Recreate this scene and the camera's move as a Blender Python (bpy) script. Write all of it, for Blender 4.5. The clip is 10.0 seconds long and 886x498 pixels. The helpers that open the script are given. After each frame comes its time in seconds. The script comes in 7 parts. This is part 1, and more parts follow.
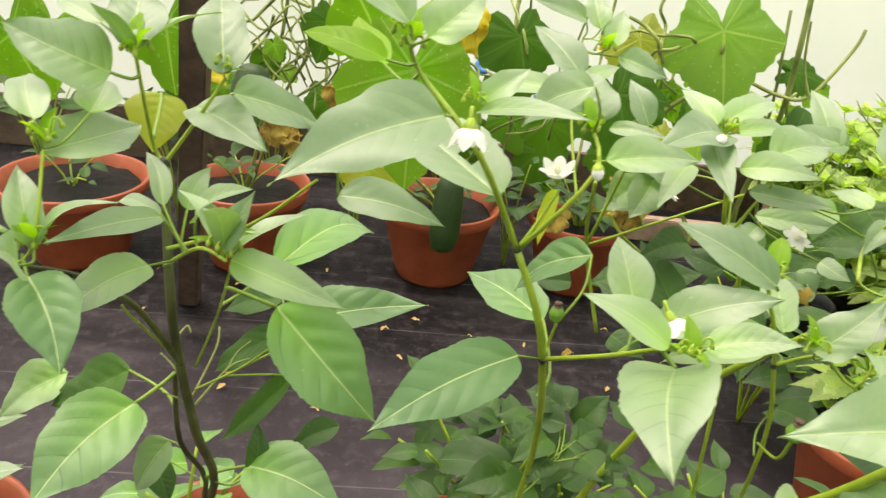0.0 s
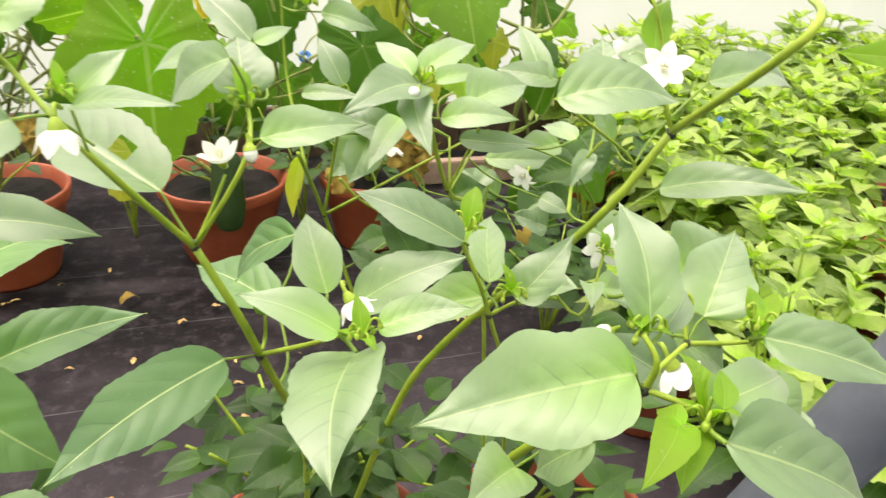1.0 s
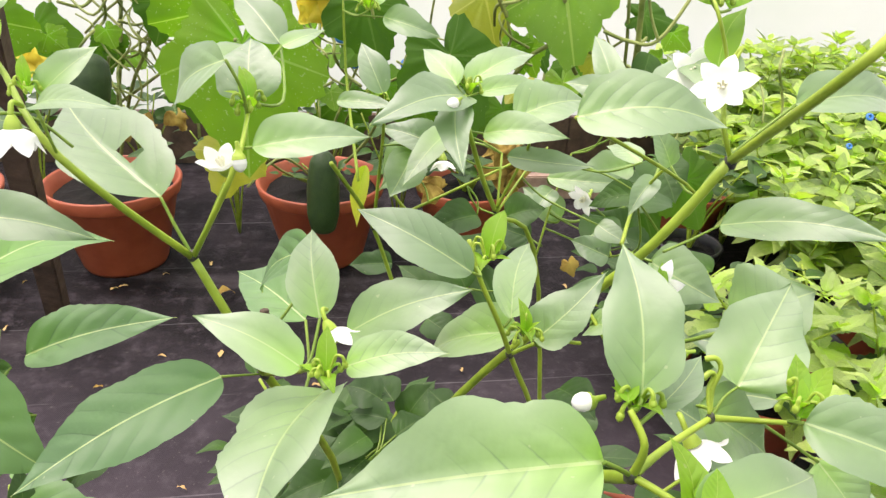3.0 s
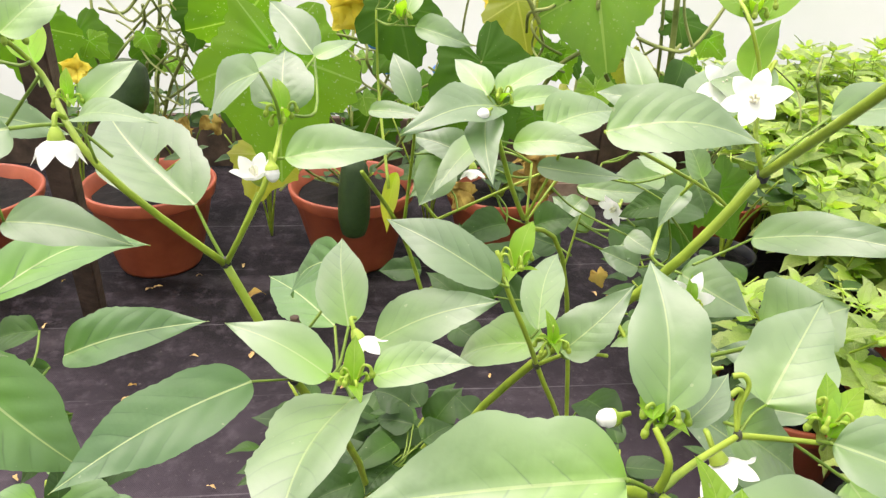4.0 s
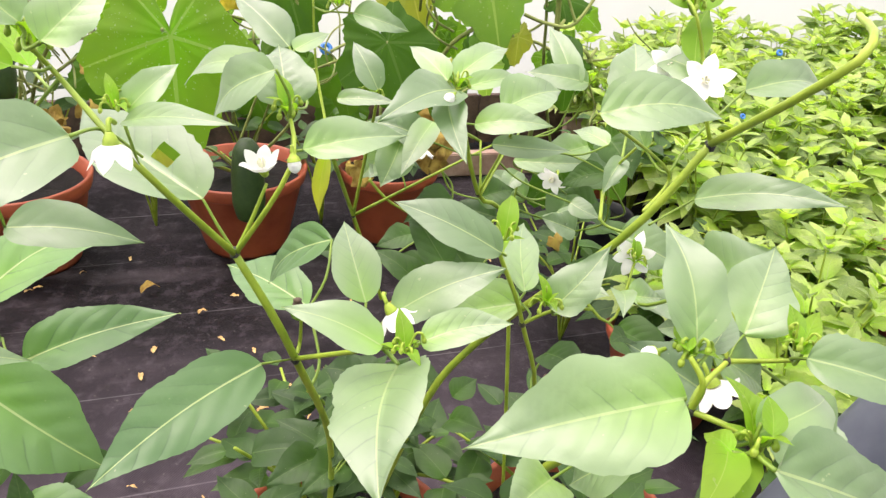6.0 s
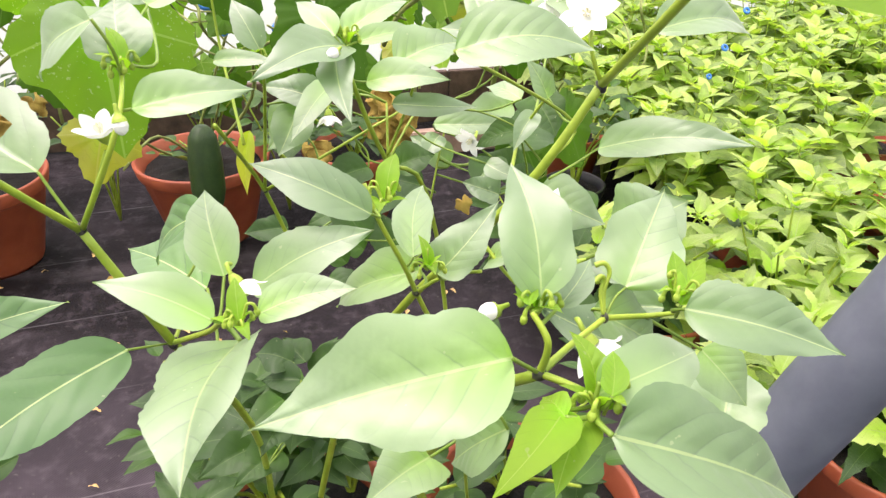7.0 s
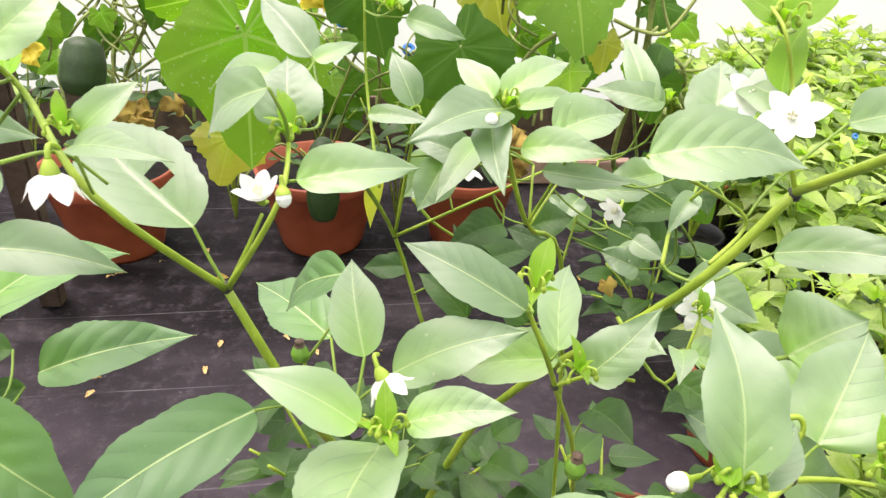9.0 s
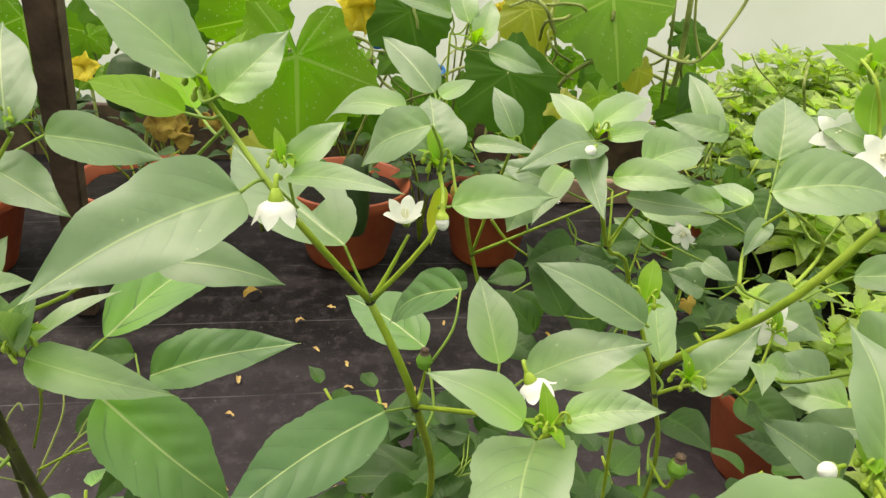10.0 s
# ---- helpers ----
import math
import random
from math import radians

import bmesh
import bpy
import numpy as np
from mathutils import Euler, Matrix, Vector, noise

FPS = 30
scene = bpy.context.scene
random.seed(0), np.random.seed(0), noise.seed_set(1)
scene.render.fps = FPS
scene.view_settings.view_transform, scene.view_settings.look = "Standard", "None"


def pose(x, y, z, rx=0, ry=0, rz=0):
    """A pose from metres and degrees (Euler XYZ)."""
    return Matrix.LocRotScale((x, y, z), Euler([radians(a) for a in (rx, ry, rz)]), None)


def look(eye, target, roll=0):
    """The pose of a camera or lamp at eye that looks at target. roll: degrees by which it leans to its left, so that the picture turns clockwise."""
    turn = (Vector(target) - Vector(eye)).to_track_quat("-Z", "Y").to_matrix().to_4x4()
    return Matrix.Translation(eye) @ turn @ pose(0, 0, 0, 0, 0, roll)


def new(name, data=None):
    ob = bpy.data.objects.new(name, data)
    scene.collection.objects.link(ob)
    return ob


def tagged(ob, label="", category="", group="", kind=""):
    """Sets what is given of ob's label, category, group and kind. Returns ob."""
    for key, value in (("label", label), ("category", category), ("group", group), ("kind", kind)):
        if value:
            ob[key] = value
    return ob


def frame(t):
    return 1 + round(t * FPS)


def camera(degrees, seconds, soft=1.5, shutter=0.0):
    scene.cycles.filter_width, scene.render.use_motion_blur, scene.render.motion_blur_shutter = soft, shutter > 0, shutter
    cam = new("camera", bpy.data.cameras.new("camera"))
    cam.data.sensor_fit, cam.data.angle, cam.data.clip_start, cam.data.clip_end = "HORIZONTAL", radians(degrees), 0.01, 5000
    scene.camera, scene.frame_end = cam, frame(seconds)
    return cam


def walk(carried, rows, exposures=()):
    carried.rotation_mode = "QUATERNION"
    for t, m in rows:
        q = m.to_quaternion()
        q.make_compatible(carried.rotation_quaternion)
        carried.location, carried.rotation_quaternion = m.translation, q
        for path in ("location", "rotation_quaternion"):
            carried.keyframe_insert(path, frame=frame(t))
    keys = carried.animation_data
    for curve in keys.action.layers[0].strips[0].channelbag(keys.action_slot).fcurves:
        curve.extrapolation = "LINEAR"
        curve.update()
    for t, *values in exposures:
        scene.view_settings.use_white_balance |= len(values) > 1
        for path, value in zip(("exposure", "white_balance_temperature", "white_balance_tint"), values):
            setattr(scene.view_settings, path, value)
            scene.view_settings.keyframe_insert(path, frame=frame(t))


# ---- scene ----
cam = camera(63.0, 10.0, soft=1.35, shutter=0.2)
PATH = [
    (0, (0.081, 0.079, 1.026), (0.131, 1.875, 0.148), 6.4),
    (0.5, (0.142, 0.082, 1.049), (0.338, 1.854, 0.141), 4.4),
    (1, (0.169, 0.108, 1.032), (0.683, 1.79, 0.079), 3.7),
    (1.5, (0.176, 0.146, 1.022), (0.872, 1.713, -0.007), 2.5),
    (2, (0.198, 0.149, 1.032), (0.825, 1.763, 0.03), 3.0),
    (2.5, (0.23, 0.139, 1.023), (0.61, 1.853, 0.065), 3.3),
    (4, (0.232, 0.137, 1.028), (0.362, 1.898, 0.091), 2.4),
    (4.5, (0.187, 0.128, 1.035), (0.363, 1.88, 0.088), 3.3),
    (5, (0.158, 0.116, 1.047), (0.424, 1.868, 0.12), 2.4),
    (5.2, (0.153, 0.117, 1.044), (0.476, 1.845, 0.09), 2.7),
    (6.3, (0.159, 0.114, 1.042), (0.676, 1.776, 0.058), 3.3),
    (6.5, (0.185, 0.113, 1.038), (0.714, 1.773, 0.056), 2.4),
    (7, (0.227, 0.123, 1.018), (0.715, 1.772, -0.004), 1.3),
    (7.5, (0.261, 0.131, 1.017), (0.604, 1.835, 0.028), 0.7),
    (8, (0.255, 0.138, 1.026), (0.441, 1.877, 0.054), 2.4),
    (8.5, (0.227, 0.16, 1.034), (0.453, 1.889, 0.054), 3.7),
    (9, (0.204, 0.171, 1.038), (0.445, 1.888, 0.04), 3.6),
    (9.5, (0.154, 0.166, 1.055), (0.362, 1.906, 0.092), 4.8),
    (10, (0.129, 0.142, 1.057), (0.375, 1.879, 0.096), 4.6),
]
EXPOSURES = [(0, 0.83, 7100, 27), (0.5, 0.94, 6990, 29), (1, 0.95, 6930, 31), (1.5, 1.17, 6500, 42), (2.5, 0.98, 6510, 38), (4.5, 0.90, 6530, 38), (5, 0.78, 6620, 37), (6.5, 1.12, 6480, 42), (7, 1.15, 6480, 42), (7.5, 1.06, 6470, 39), (8, 1.06, 6430, 38), (9, 1.08, 6480, 38), (9.5, 0.75, 6960, 27), (10, 0.49, 7190, 22)]
walk(cam, [(t, look(eye, target, roll)) for t, eye, target, roll in PATH], EXPOSURES)

# ---- light ----
world = bpy.data.worlds.new("overcast")
scene.world = world
world.use_nodes = True
wn = world.node_tree.nodes
sky = wn.new("ShaderNodeTexSky")
sky.sky_type, sky.sun_disc = "NISHITA", False
sky.sun_elevation, sky.sun_rotation = radians(70), radians(-60)
sky.air_density, sky.dust_density = 1.0, 6.0
wn["Background"].inputs[1].default_value = 0.15
world.node_tree.links.new(sky.outputs[0], wn["Background"].inputs[0])
sun_data = bpy.data.lights.new("sun", "SUN")
sun_data.energy, sun_data.angle, sun_data.color = 4.0, radians(35), (1.0, 0.97, 0.92)
sun = new("sun", sun_data)
sun.matrix_world = look((-1.6, 2.1, 6.0), (0.3, 1.0, 0))


# ---- materials ----
def material(name):
    m = bpy.data.materials.new(name)
    m.use_nodes = True
    return m, m.node_tree.nodes, m.node_tree.links, m.node_tree.nodes["Principled BSDF"]


def ramp(nodes, links, source, stops):
    r = nodes.new("ShaderNodeValToRGB")
    els = r.color_ramp.elements
    for i, (p, c) in enumerate(stops):
        e = els[i] if i < 2 else els.new(p)
        e.position, e.color = p, (*c, 1)
    links.new(source, r.inputs[0])
    return r.outputs[0]


def noise_tex(nodes, links, scale, detail=4, coord="Object", rough=0.6):
    tc = nodes.new("ShaderNodeTexCoord")
    n = nodes.new("ShaderNodeTexNoise")
    n.inputs["Scale"].default_value, n.inputs["Detail"].default_value, n.inputs["Roughness"].default_value = scale, detail, rough
    links.new(tc.outputs[coord], n.inputs[0])
    return n.outputs[0]


def math_node(nodes, links, op, a, b=None, c=None, clamp=False):
    n = nodes.new("ShaderNodeMath")
    n.operation, n.use_clamp = op, clamp
    for i, v in enumerate((a, b, c)):
        if v is None:
            continue
        if isinstance(v, (int, float)):
            n.inputs[i].default_value = v
        else:
            links.new(v, n.inputs[i])
    return n.outputs[0]


def mix(nodes, links, fac, a, b, mode="MIX"):
    n = nodes.new("ShaderNodeMix")
    n.data_type, n.blend_type = "RGBA", mode
    for i, v in ((0, fac), (6, a), (7, b)):
        if isinstance(v, (int, float)):
            n.inputs[i].default_value = v
        elif isinstance(v, tuple):
            n.inputs[i].default_value = (*v, 1)
        else:
            links.new(v, n.inputs[i])
    return n.outputs[2]


def bump(nodes, links, bsdf, height, strength, distance):
    b = nodes.new("ShaderNodeBump")
    b.inputs["Strength"].default_value, b.inputs["Distance"].default_value = strength, distance
    links.new(height, b.inputs["Height"])
    links.new(b.outputs[0], bsdf.inputs["Normal"])


def leaf_material(name, dark, light, vein, spots=0.0, rough=0.42, veins=7.0, glow=0.3, random_island=False, relief=1.0, coat=0.35, spec=0.9, mottle=(14, 0.4), groove_shade=0.55, midrib=0.6):
    """A leaf: feathered side veins along the mesh's own map, mottling, a waxy skin, and light shining through."""
    m, n, l, p = material(name)

    def calc(op, *args, clamp=False):
        return math_node(n, l, op, *args, clamp=clamp)

    uv = n.new("ShaderNodeUVMap")
    sep = n.new("ShaderNodeSeparateXYZ")
    l.new(uv.outputs[0], sep.inputs[0])
    along = sep.outputs[0]
    across = calc("SUBTRACT", sep.outputs[1], 0.5)
    side = calc("ABSOLUTE", across)
    width = calc("MULTIPLY_ADD", along, -0.010, 0.015)
    rib = calc("LESS_THAN", side, width)
    # side veins leave the midrib by turns, and curve forward
    reach = calc("ADD", calc("MULTIPLY", side, 0.42), calc("MULTIPLY", calc("MULTIPLY", side, side), 0.5))
    run = calc("MULTIPLY", calc("SUBTRACT", along, reach), veins)
    run = calc("ADD", run, calc("MULTIPLY", calc("GREATER_THAN", across, 0.0), 0.45))
    run = calc("ADD", run, calc("MULTIPLY", noise_tex(n, l, 30, 2), 0.35))
    saw = calc("ABSOLUTE", calc("SUBTRACT", calc("FRACT", run), 0.5))
    lateral = calc("SUBTRACT", 1.0, calc("MULTIPLY", saw, 16.0), clamp=True)
    fade = calc("SUBTRACT", 1.0, calc("MULTIPLY", side, 1.7), clamp=True)
    broken = calc("MULTIPLY", calc("SUBTRACT", noise_tex(n, l, 26, 2), 0.42), 6.0, clamp=True)
    lateral = calc("MULTIPLY", calc("MULTIPLY", lateral, fade), broken)
    mott = noise_tex(n, l, mottle[0], 4)
    if random_island:
        rnd = n.new("ShaderNodeNewGeometry").outputs["Random Per Island"]
    else:
        rnd = n.new("ShaderNodeObjectInfo").outputs["Random"]
    tone = calc("ADD", calc("MULTIPLY", rnd, 0.5), calc("MULTIPLY", mott, mottle[1]))
    col = ramp(n, l, tone, [(0.15, dark), (0.8, light)])
    # the blade is yellower along its midrib, towards its stalk
    stalk = calc("MULTIPLY", calc("SUBTRACT", 0.70, along, clamp=True), calc("MULTIPLY_ADD", rnd, 2.0, 0.15))
    stalk = calc("MULTIPLY", stalk, calc("SUBTRACT", 1.0, calc("MULTIPLY", side, 1.6), clamp=True))
    col = mix(n, l, stalk, col, (light[0] * 0.85, light[1] * 1.15, light[2] * 0.10))
    # side-vein lines are darkened, with the shade of their creases in the colour
    col = mix(n, l, calc("MULTIPLY", lateral, groove_shade), col, (dark[0] * 0.7, dark[1] * 0.7, dark[2] * 0.7))
    col = mix(n, l, calc("MULTIPLY", rib, midrib), col, vein)
    fleck = calc("GREATER_THAN", noise_tex(n, l, 300, 1), 0.77)
    col = mix(n, l, calc("MULTIPLY", fleck, 0.3), col, (0.45, 0.50, 0.30))
    if spots:
        sp = noise_tex(n, l, 150, 2)
        patch = noise_tex(n, l, 14, 2)
        mask = calc("MULTIPLY", calc("GREATER_THAN", sp, 0.665), calc("MULTIPLY", calc("GREATER_THAN", patch, 0.45), spots))
        col = mix(n, l, mask, col, (0.5, 0.55, 0.45))
    l.new(col, p.inputs["Base Color"])
    l.new(calc("MULTIPLY_ADD", noise_tex(n, l, 40, 3), 0.3, rough), p.inputs["Roughness"])
    quilt = calc("MULTIPLY", calc("POWER", calc("MULTIPLY", saw, 2.0), 0.5), calc("MULTIPLY", fade, broken))
    fine = calc("ADD", calc("MULTIPLY", quilt, 0.6 * relief), calc("ADD", calc("MULTIPLY", noise_tex(n, l, 110, 3), 0.45), calc("MULTIPLY", noise_tex(n, l, 30, 2), 1.2)))
    bump(n, l, p, fine, 0.5, 0.0016)
    p.inputs["Specular IOR Level"].default_value = spec
    p.inputs["Coat Weight"].default_value, p.inputs["Coat Roughness"].default_value, p.inputs["Coat IOR"].default_value = coat, 0.52, 1.9
    p.inputs["Sheen Weight"].default_value, p.inputs["Sheen Roughness"].default_value = coat * 0.3, 0.5
    tr = n.new("ShaderNodeBsdfTranslucent")
    l.new(mix(n, l, 1.0, col, (1.25, 1.30, 0.50), "MULTIPLY"), tr.inputs[0])
    ms = n.new("ShaderNodeMixShader")
    ms.inputs[0].default_value = glow
    l.new(p.outputs[0], ms.inputs[1])
    l.new(tr.outputs[0], ms.inputs[2])
    l.new(ms.outputs[0], n["Material Output"].inputs[0])
    return m


def plain_material(name, stops, scale, rough, bump_strength=0.2, bump_distance=0.002, detail=5, metal=0.0, glow=0.0):
    m, n, l, p = material(name)
    nz = noise_tex(n, l, scale, detail)
    col = ramp(n, l, nz, stops)
    l.new(col, p.inputs["Base Color"])
    p.inputs["Roughness"].default_value, p.inputs["Metallic"].default_value = rough, metal
    bump(n, l, p, noise_tex(n, l, scale * 4, 4), bump_strength, bump_distance)
    if glow:
        tr = n.new("ShaderNodeBsdfTranslucent")
        l.new(col, tr.inputs[0])
        ms = n.new("ShaderNodeMixShader")
        ms.inputs[0].default_value = glow
        l.new(p.outputs[0], ms.inputs[1])
        l.new(tr.outputs[0], ms.inputs[2])
        l.new(ms.outputs[0], n["Material Output"].inputs[0])
    return m


M_LEAF = leaf_material("chilli_leaf", (0.066, 0.175, 0.034), (0.222, 0.366, 0.142), (0.40, 0.53, 0.18), glow=0.30, coat=1.0, rough=0.40, spec=1.0)
# quilted copy of the leaf; shade on lower leaves is in its darker green
M_MID = leaf_material("quilted_shaded_leaf", (0.054, 0.180, 0.034), (0.158, 0.330, 0.100), (0.42, 0.56, 0.22), glow=0.28, coat=0.38, veins=5.5, relief=1.8, groove_shade=0.95, midrib=0.95)
M_YOUNG = leaf_material("young_leaf", (0.16, 0.34, 0.010), (0.30, 0.52, 0.028), (0.40, 0.56, 0.12), glow=0.55, coat=0.08, spec=0.5)
# leaf colour darkened to hold the shade low in the plants
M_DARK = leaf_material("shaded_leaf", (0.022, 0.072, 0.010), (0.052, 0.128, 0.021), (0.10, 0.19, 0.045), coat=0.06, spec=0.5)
M_YELLOW = leaf_material("yellow_leaf", (0.28, 0.33, 0.02), (0.46, 0.47, 0.04), (0.52, 0.52, 0.12), rough=0.55, glow=0.5)
M_CUKE = leaf_material("cucumber_leaf", (0.085, 0.230, 0.008), (0.180, 0.375, 0.022), (0.32, 0.50, 0.13), spots=0.4, rough=0.6, veins=3, glow=0.60, relief=0.08, coat=0.0, spec=0.35, groove_shade=0.0)
# paler copy of the cucumber leaf; daylight from behind is put into its colour
M_CUKE_PALE = leaf_material("backlit_cucumber_leaf", (0.16, 0.34, 0.05), (0.33, 0.51, 0.13), (0.40, 0.55, 0.18), spots=0.35, rough=0.55, veins=3, glow=0.55, relief=0.08, coat=0.05, spec=0.5, groove_shade=0.0)
M_CUKE_DARK = leaf_material("dark_cucumber_leaf", (0.036, 0.120, 0.006), (0.085, 0.205, 0.015), (0.1, 0.2, 0.04), rough=0.6, veins=3, glow=0.50, relief=0.08, coat=0.0, spec=0.35, groove_shade=0.0)
BUSH = dict(dark=(0.060, 0.155, 0.010), light=(0.47, 0.61, 0.135), vein=(0.42, 0.52, 0.20), veins=9, glow=0.42, coat=0.35, spec=0.6, mottle=(60, 0.6), relief=2.2, groove_shade=0.5)
M_BUSH = leaf_material("bush_leaf", **BUSH)
M_BUSH_FAR = leaf_material("bush_leaf_far", random_island=True, **BUSH)
M_STEM = plain_material("green_stem", [(0.3, (0.19, 0.30, 0.016)), (0.7, (0.36, 0.48, 0.040))], 30, 0.45)
M_PETIOLE = plain_material("leaf_stalk", [(0.3, (0.11, 0.21, 0.016)), (0.7, (0.22, 0.34, 0.035))], 30, 0.45)
M_NODE = plain_material("stem_joint", [(0.35, (0.020, 0.016, 0.028)), (0.7, (0.075, 0.085, 0.035))], 160, 0.45, 0.3, 0.001)
M_STEM_DARK = plain_material("dark_stem", [(0.35, (0.045, 0.045, 0.015)), (0.7, (0.11, 0.125, 0.03))], 25, 0.5)
M_VINE = plain_material("dry_vine", [(0.3, (0.10, 0.15, 0.02)), (0.7, (0.34, 0.39, 0.11))], 20, 0.6)
M_PETAL = plain_material("white_petal", [(0.3, (0.93, 0.93, 0.90)), (0.7, (0.96, 0.96, 0.94))], 60, 0.5, 0.1, glow=0.30)
M_ANTHER = plain_material("anther", [(0.3, (0.78, 0.76, 0.55)), (0.7, (0.86, 0.85, 0.70))], 60, 0.6, 0.1)
M_CALYX = plain_material("calyx", [(0.3, (0.20, 0.33, 0.020)), (0.7, (0.36, 0.48, 0.05))], 60, 0.45)
M_FRUIT = plain_material("green_fruit", [(0.3, (0.10, 0.24, 0.02)), (0.7, (0.16, 0.34, 0.04))], 40, 0.2)
M_CUKE_FRUIT = plain_material("cucumber_skin", [(0.3, (0.013, 0.040, 0.005)), (0.7, (0.026, 0.062, 0.010))], 60, 0.5, 0.5)
M_YFLOWER = plain_material("yellow_petal", [(0.3, (0.80, 0.62, 0.03)), (0.7, (0.88, 0.76, 0.08))], 50, 0.5, glow=0.3)
M_POT = plain_material("terracotta_plastic", [(0.3, (0.31, 0.064, 0.024)), (0.7, (0.43, 0.100, 0.040))], 14, 0.5, 0.15)
M_POT_BLACK = plain_material("black_plastic", [(0.3, (0.012, 0.012, 0.014)), (0.7, (0.03, 0.03, 0.035))], 20, 0.4, 0.1)
M_SOIL = plain_material("soil", [(0.35, (0.004, 0.0035, 0.003)), (0.7, (0.014, 0.011, 0.008))], 60, 0.95, 1.0, 0.01, 8)
M_WOOD = plain_material("weathered_wood", [(0.3, (0.048, 0.029, 0.019)), (0.7, (0.14, 0.088, 0.058))], 18, 0.75, 0.6, 0.004)
M_BLEACHED = plain_material("bleached_wood", [(0.3, (0.30, 0.185, 0.135)), (0.7, (0.48, 0.34, 0.26))], 22, 0.7, 0.5, 0.003)
M_PIPE = plain_material("grey_pipe", [(0.3, (0.095, 0.108, 0.138)), (0.7, (0.130, 0.146, 0.180))], 25, 0.45, 0.05)
M_DRY = plain_material("dry_petal", [(0.3, (0.45, 0.25, 0.08)), (0.7, (0.75, 0.55, 0.22))], 60, 0.7)
M_BROWN = plain_material("withered_leaf", [(0.3, (0.26, 0.14, 0.025)), (0.7, (0.55, 0.40, 0.08))], 40, 0.8, 0.6, glow=0.2)
M_BLUE = plain_material("blue_clip", [(0.3, (0.02, 0.16, 0.5)), (0.7, (0.03, 0.22, 0.6))], 40, 0.35, 0.05)


def mat_floor():
    m, n, l, p = material("weed_mat")
    tc = n.new("ShaderNodeTexCoord")
    sep = n.new("ShaderNodeSeparateXYZ")
    l.new(tc.outputs["Object"], sep.inputs[0])
    wx = math_node(n, l, "SINE", math_node(n, l, "MULTIPLY", sep.outputs[0], 1600.0))
    wy = math_node(n, l, "SINE", math_node(n, l, "MULTIPLY", sep.outputs[1], 1600.0))
    weave = math_node(n, l, "MULTIPLY", wx, wy)
    dust = noise_tex(n, l, 3.2, 9, rough=0.68)
    col = ramp(n, l, dust, [(0.36, (0.0052, 0.0038, 0.0045)), (0.56, (0.0108, 0.0085, 0.0097)), (0.76, (0.043, 0.034, 0.038))])
    mp = n.new("ShaderNodeMapping")
    mp.inputs["Scale"].default_value = (0.8, 3.5, 1.0)
    l.new(tc.outputs["Object"], mp.inputs[0])
    crease = n.new("ShaderNodeTexNoise")
    crease.inputs["Scale"].default_value, crease.inputs["Detail"].default_value = 2.4, 6
    l.new(mp.outputs[0], crease.inputs[0])
    col = mix(n, l, ramp(n, l, crease.outputs[0], [(0.53, (0, 0, 0)), (0.75, (0.8, 0.8, 0.8))]), col, (0.064, 0.053, 0.058))
    # dusty walkway, coloured paler towards the near side to paint how light falls off
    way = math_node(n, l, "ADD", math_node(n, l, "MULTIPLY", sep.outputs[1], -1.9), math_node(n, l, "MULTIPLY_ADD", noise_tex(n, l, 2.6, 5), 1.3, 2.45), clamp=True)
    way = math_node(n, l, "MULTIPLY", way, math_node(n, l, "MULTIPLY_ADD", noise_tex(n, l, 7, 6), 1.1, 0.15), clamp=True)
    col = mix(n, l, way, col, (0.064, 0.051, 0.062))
    blot = ramp(n, l, noise_tex(n, l, 24, 6, rough=0.7), [(0.50, (0, 0, 0)), (0.72, (0.55, 0.55, 0.55))])
    col = mix(n, l, blot, col, (0.100, 0.082, 0.094))
    fine = noise_tex(n, l, 90, 4)
    col = mix(n, l, math_node(n, l, "MULTIPLY", math_node(n, l, "GREATER_THAN", fine, 0.66), 0.12), col, (0.4, 0.36, 0.32))
    # pale threads woven in every 0.3 m
    band = math_node(n, l, "FRACT", math_node(n, l, "ADD", math_node(n, l, "MULTIPLY", sep.outputs[1], 3.6), math_node(n, l, "MULTIPLY", sep.outputs[0], -0.15)))
    thread = math_node(n, l, "MULTIPLY", math_node(n, l, "LESS_THAN", band, 0.012), math_node(n, l, "MULTIPLY", math_node(n, l, "MULTIPLY_ADD", noise_tex(n, l, 3, 3), 1.2, -0.42, clamp=True), 0.6))
    col = mix(n, l, thread, col, (0.5, 0.48, 0.5))
    l.new(col, p.inputs["Base Color"])
    p.inputs["Roughness"].default_value = 0.6
    p.inputs["Specular IOR Level"].default_value = 0.15
    bump(n, l, p, math_node(n, l, "ADD", math_node(n, l, "MULTIPLY", weave, 0.3), math_node(n, l, "MULTIPLY", noise_tex(n, l, 9, 4), 4.0)), 0.4, 0.004)
    return m


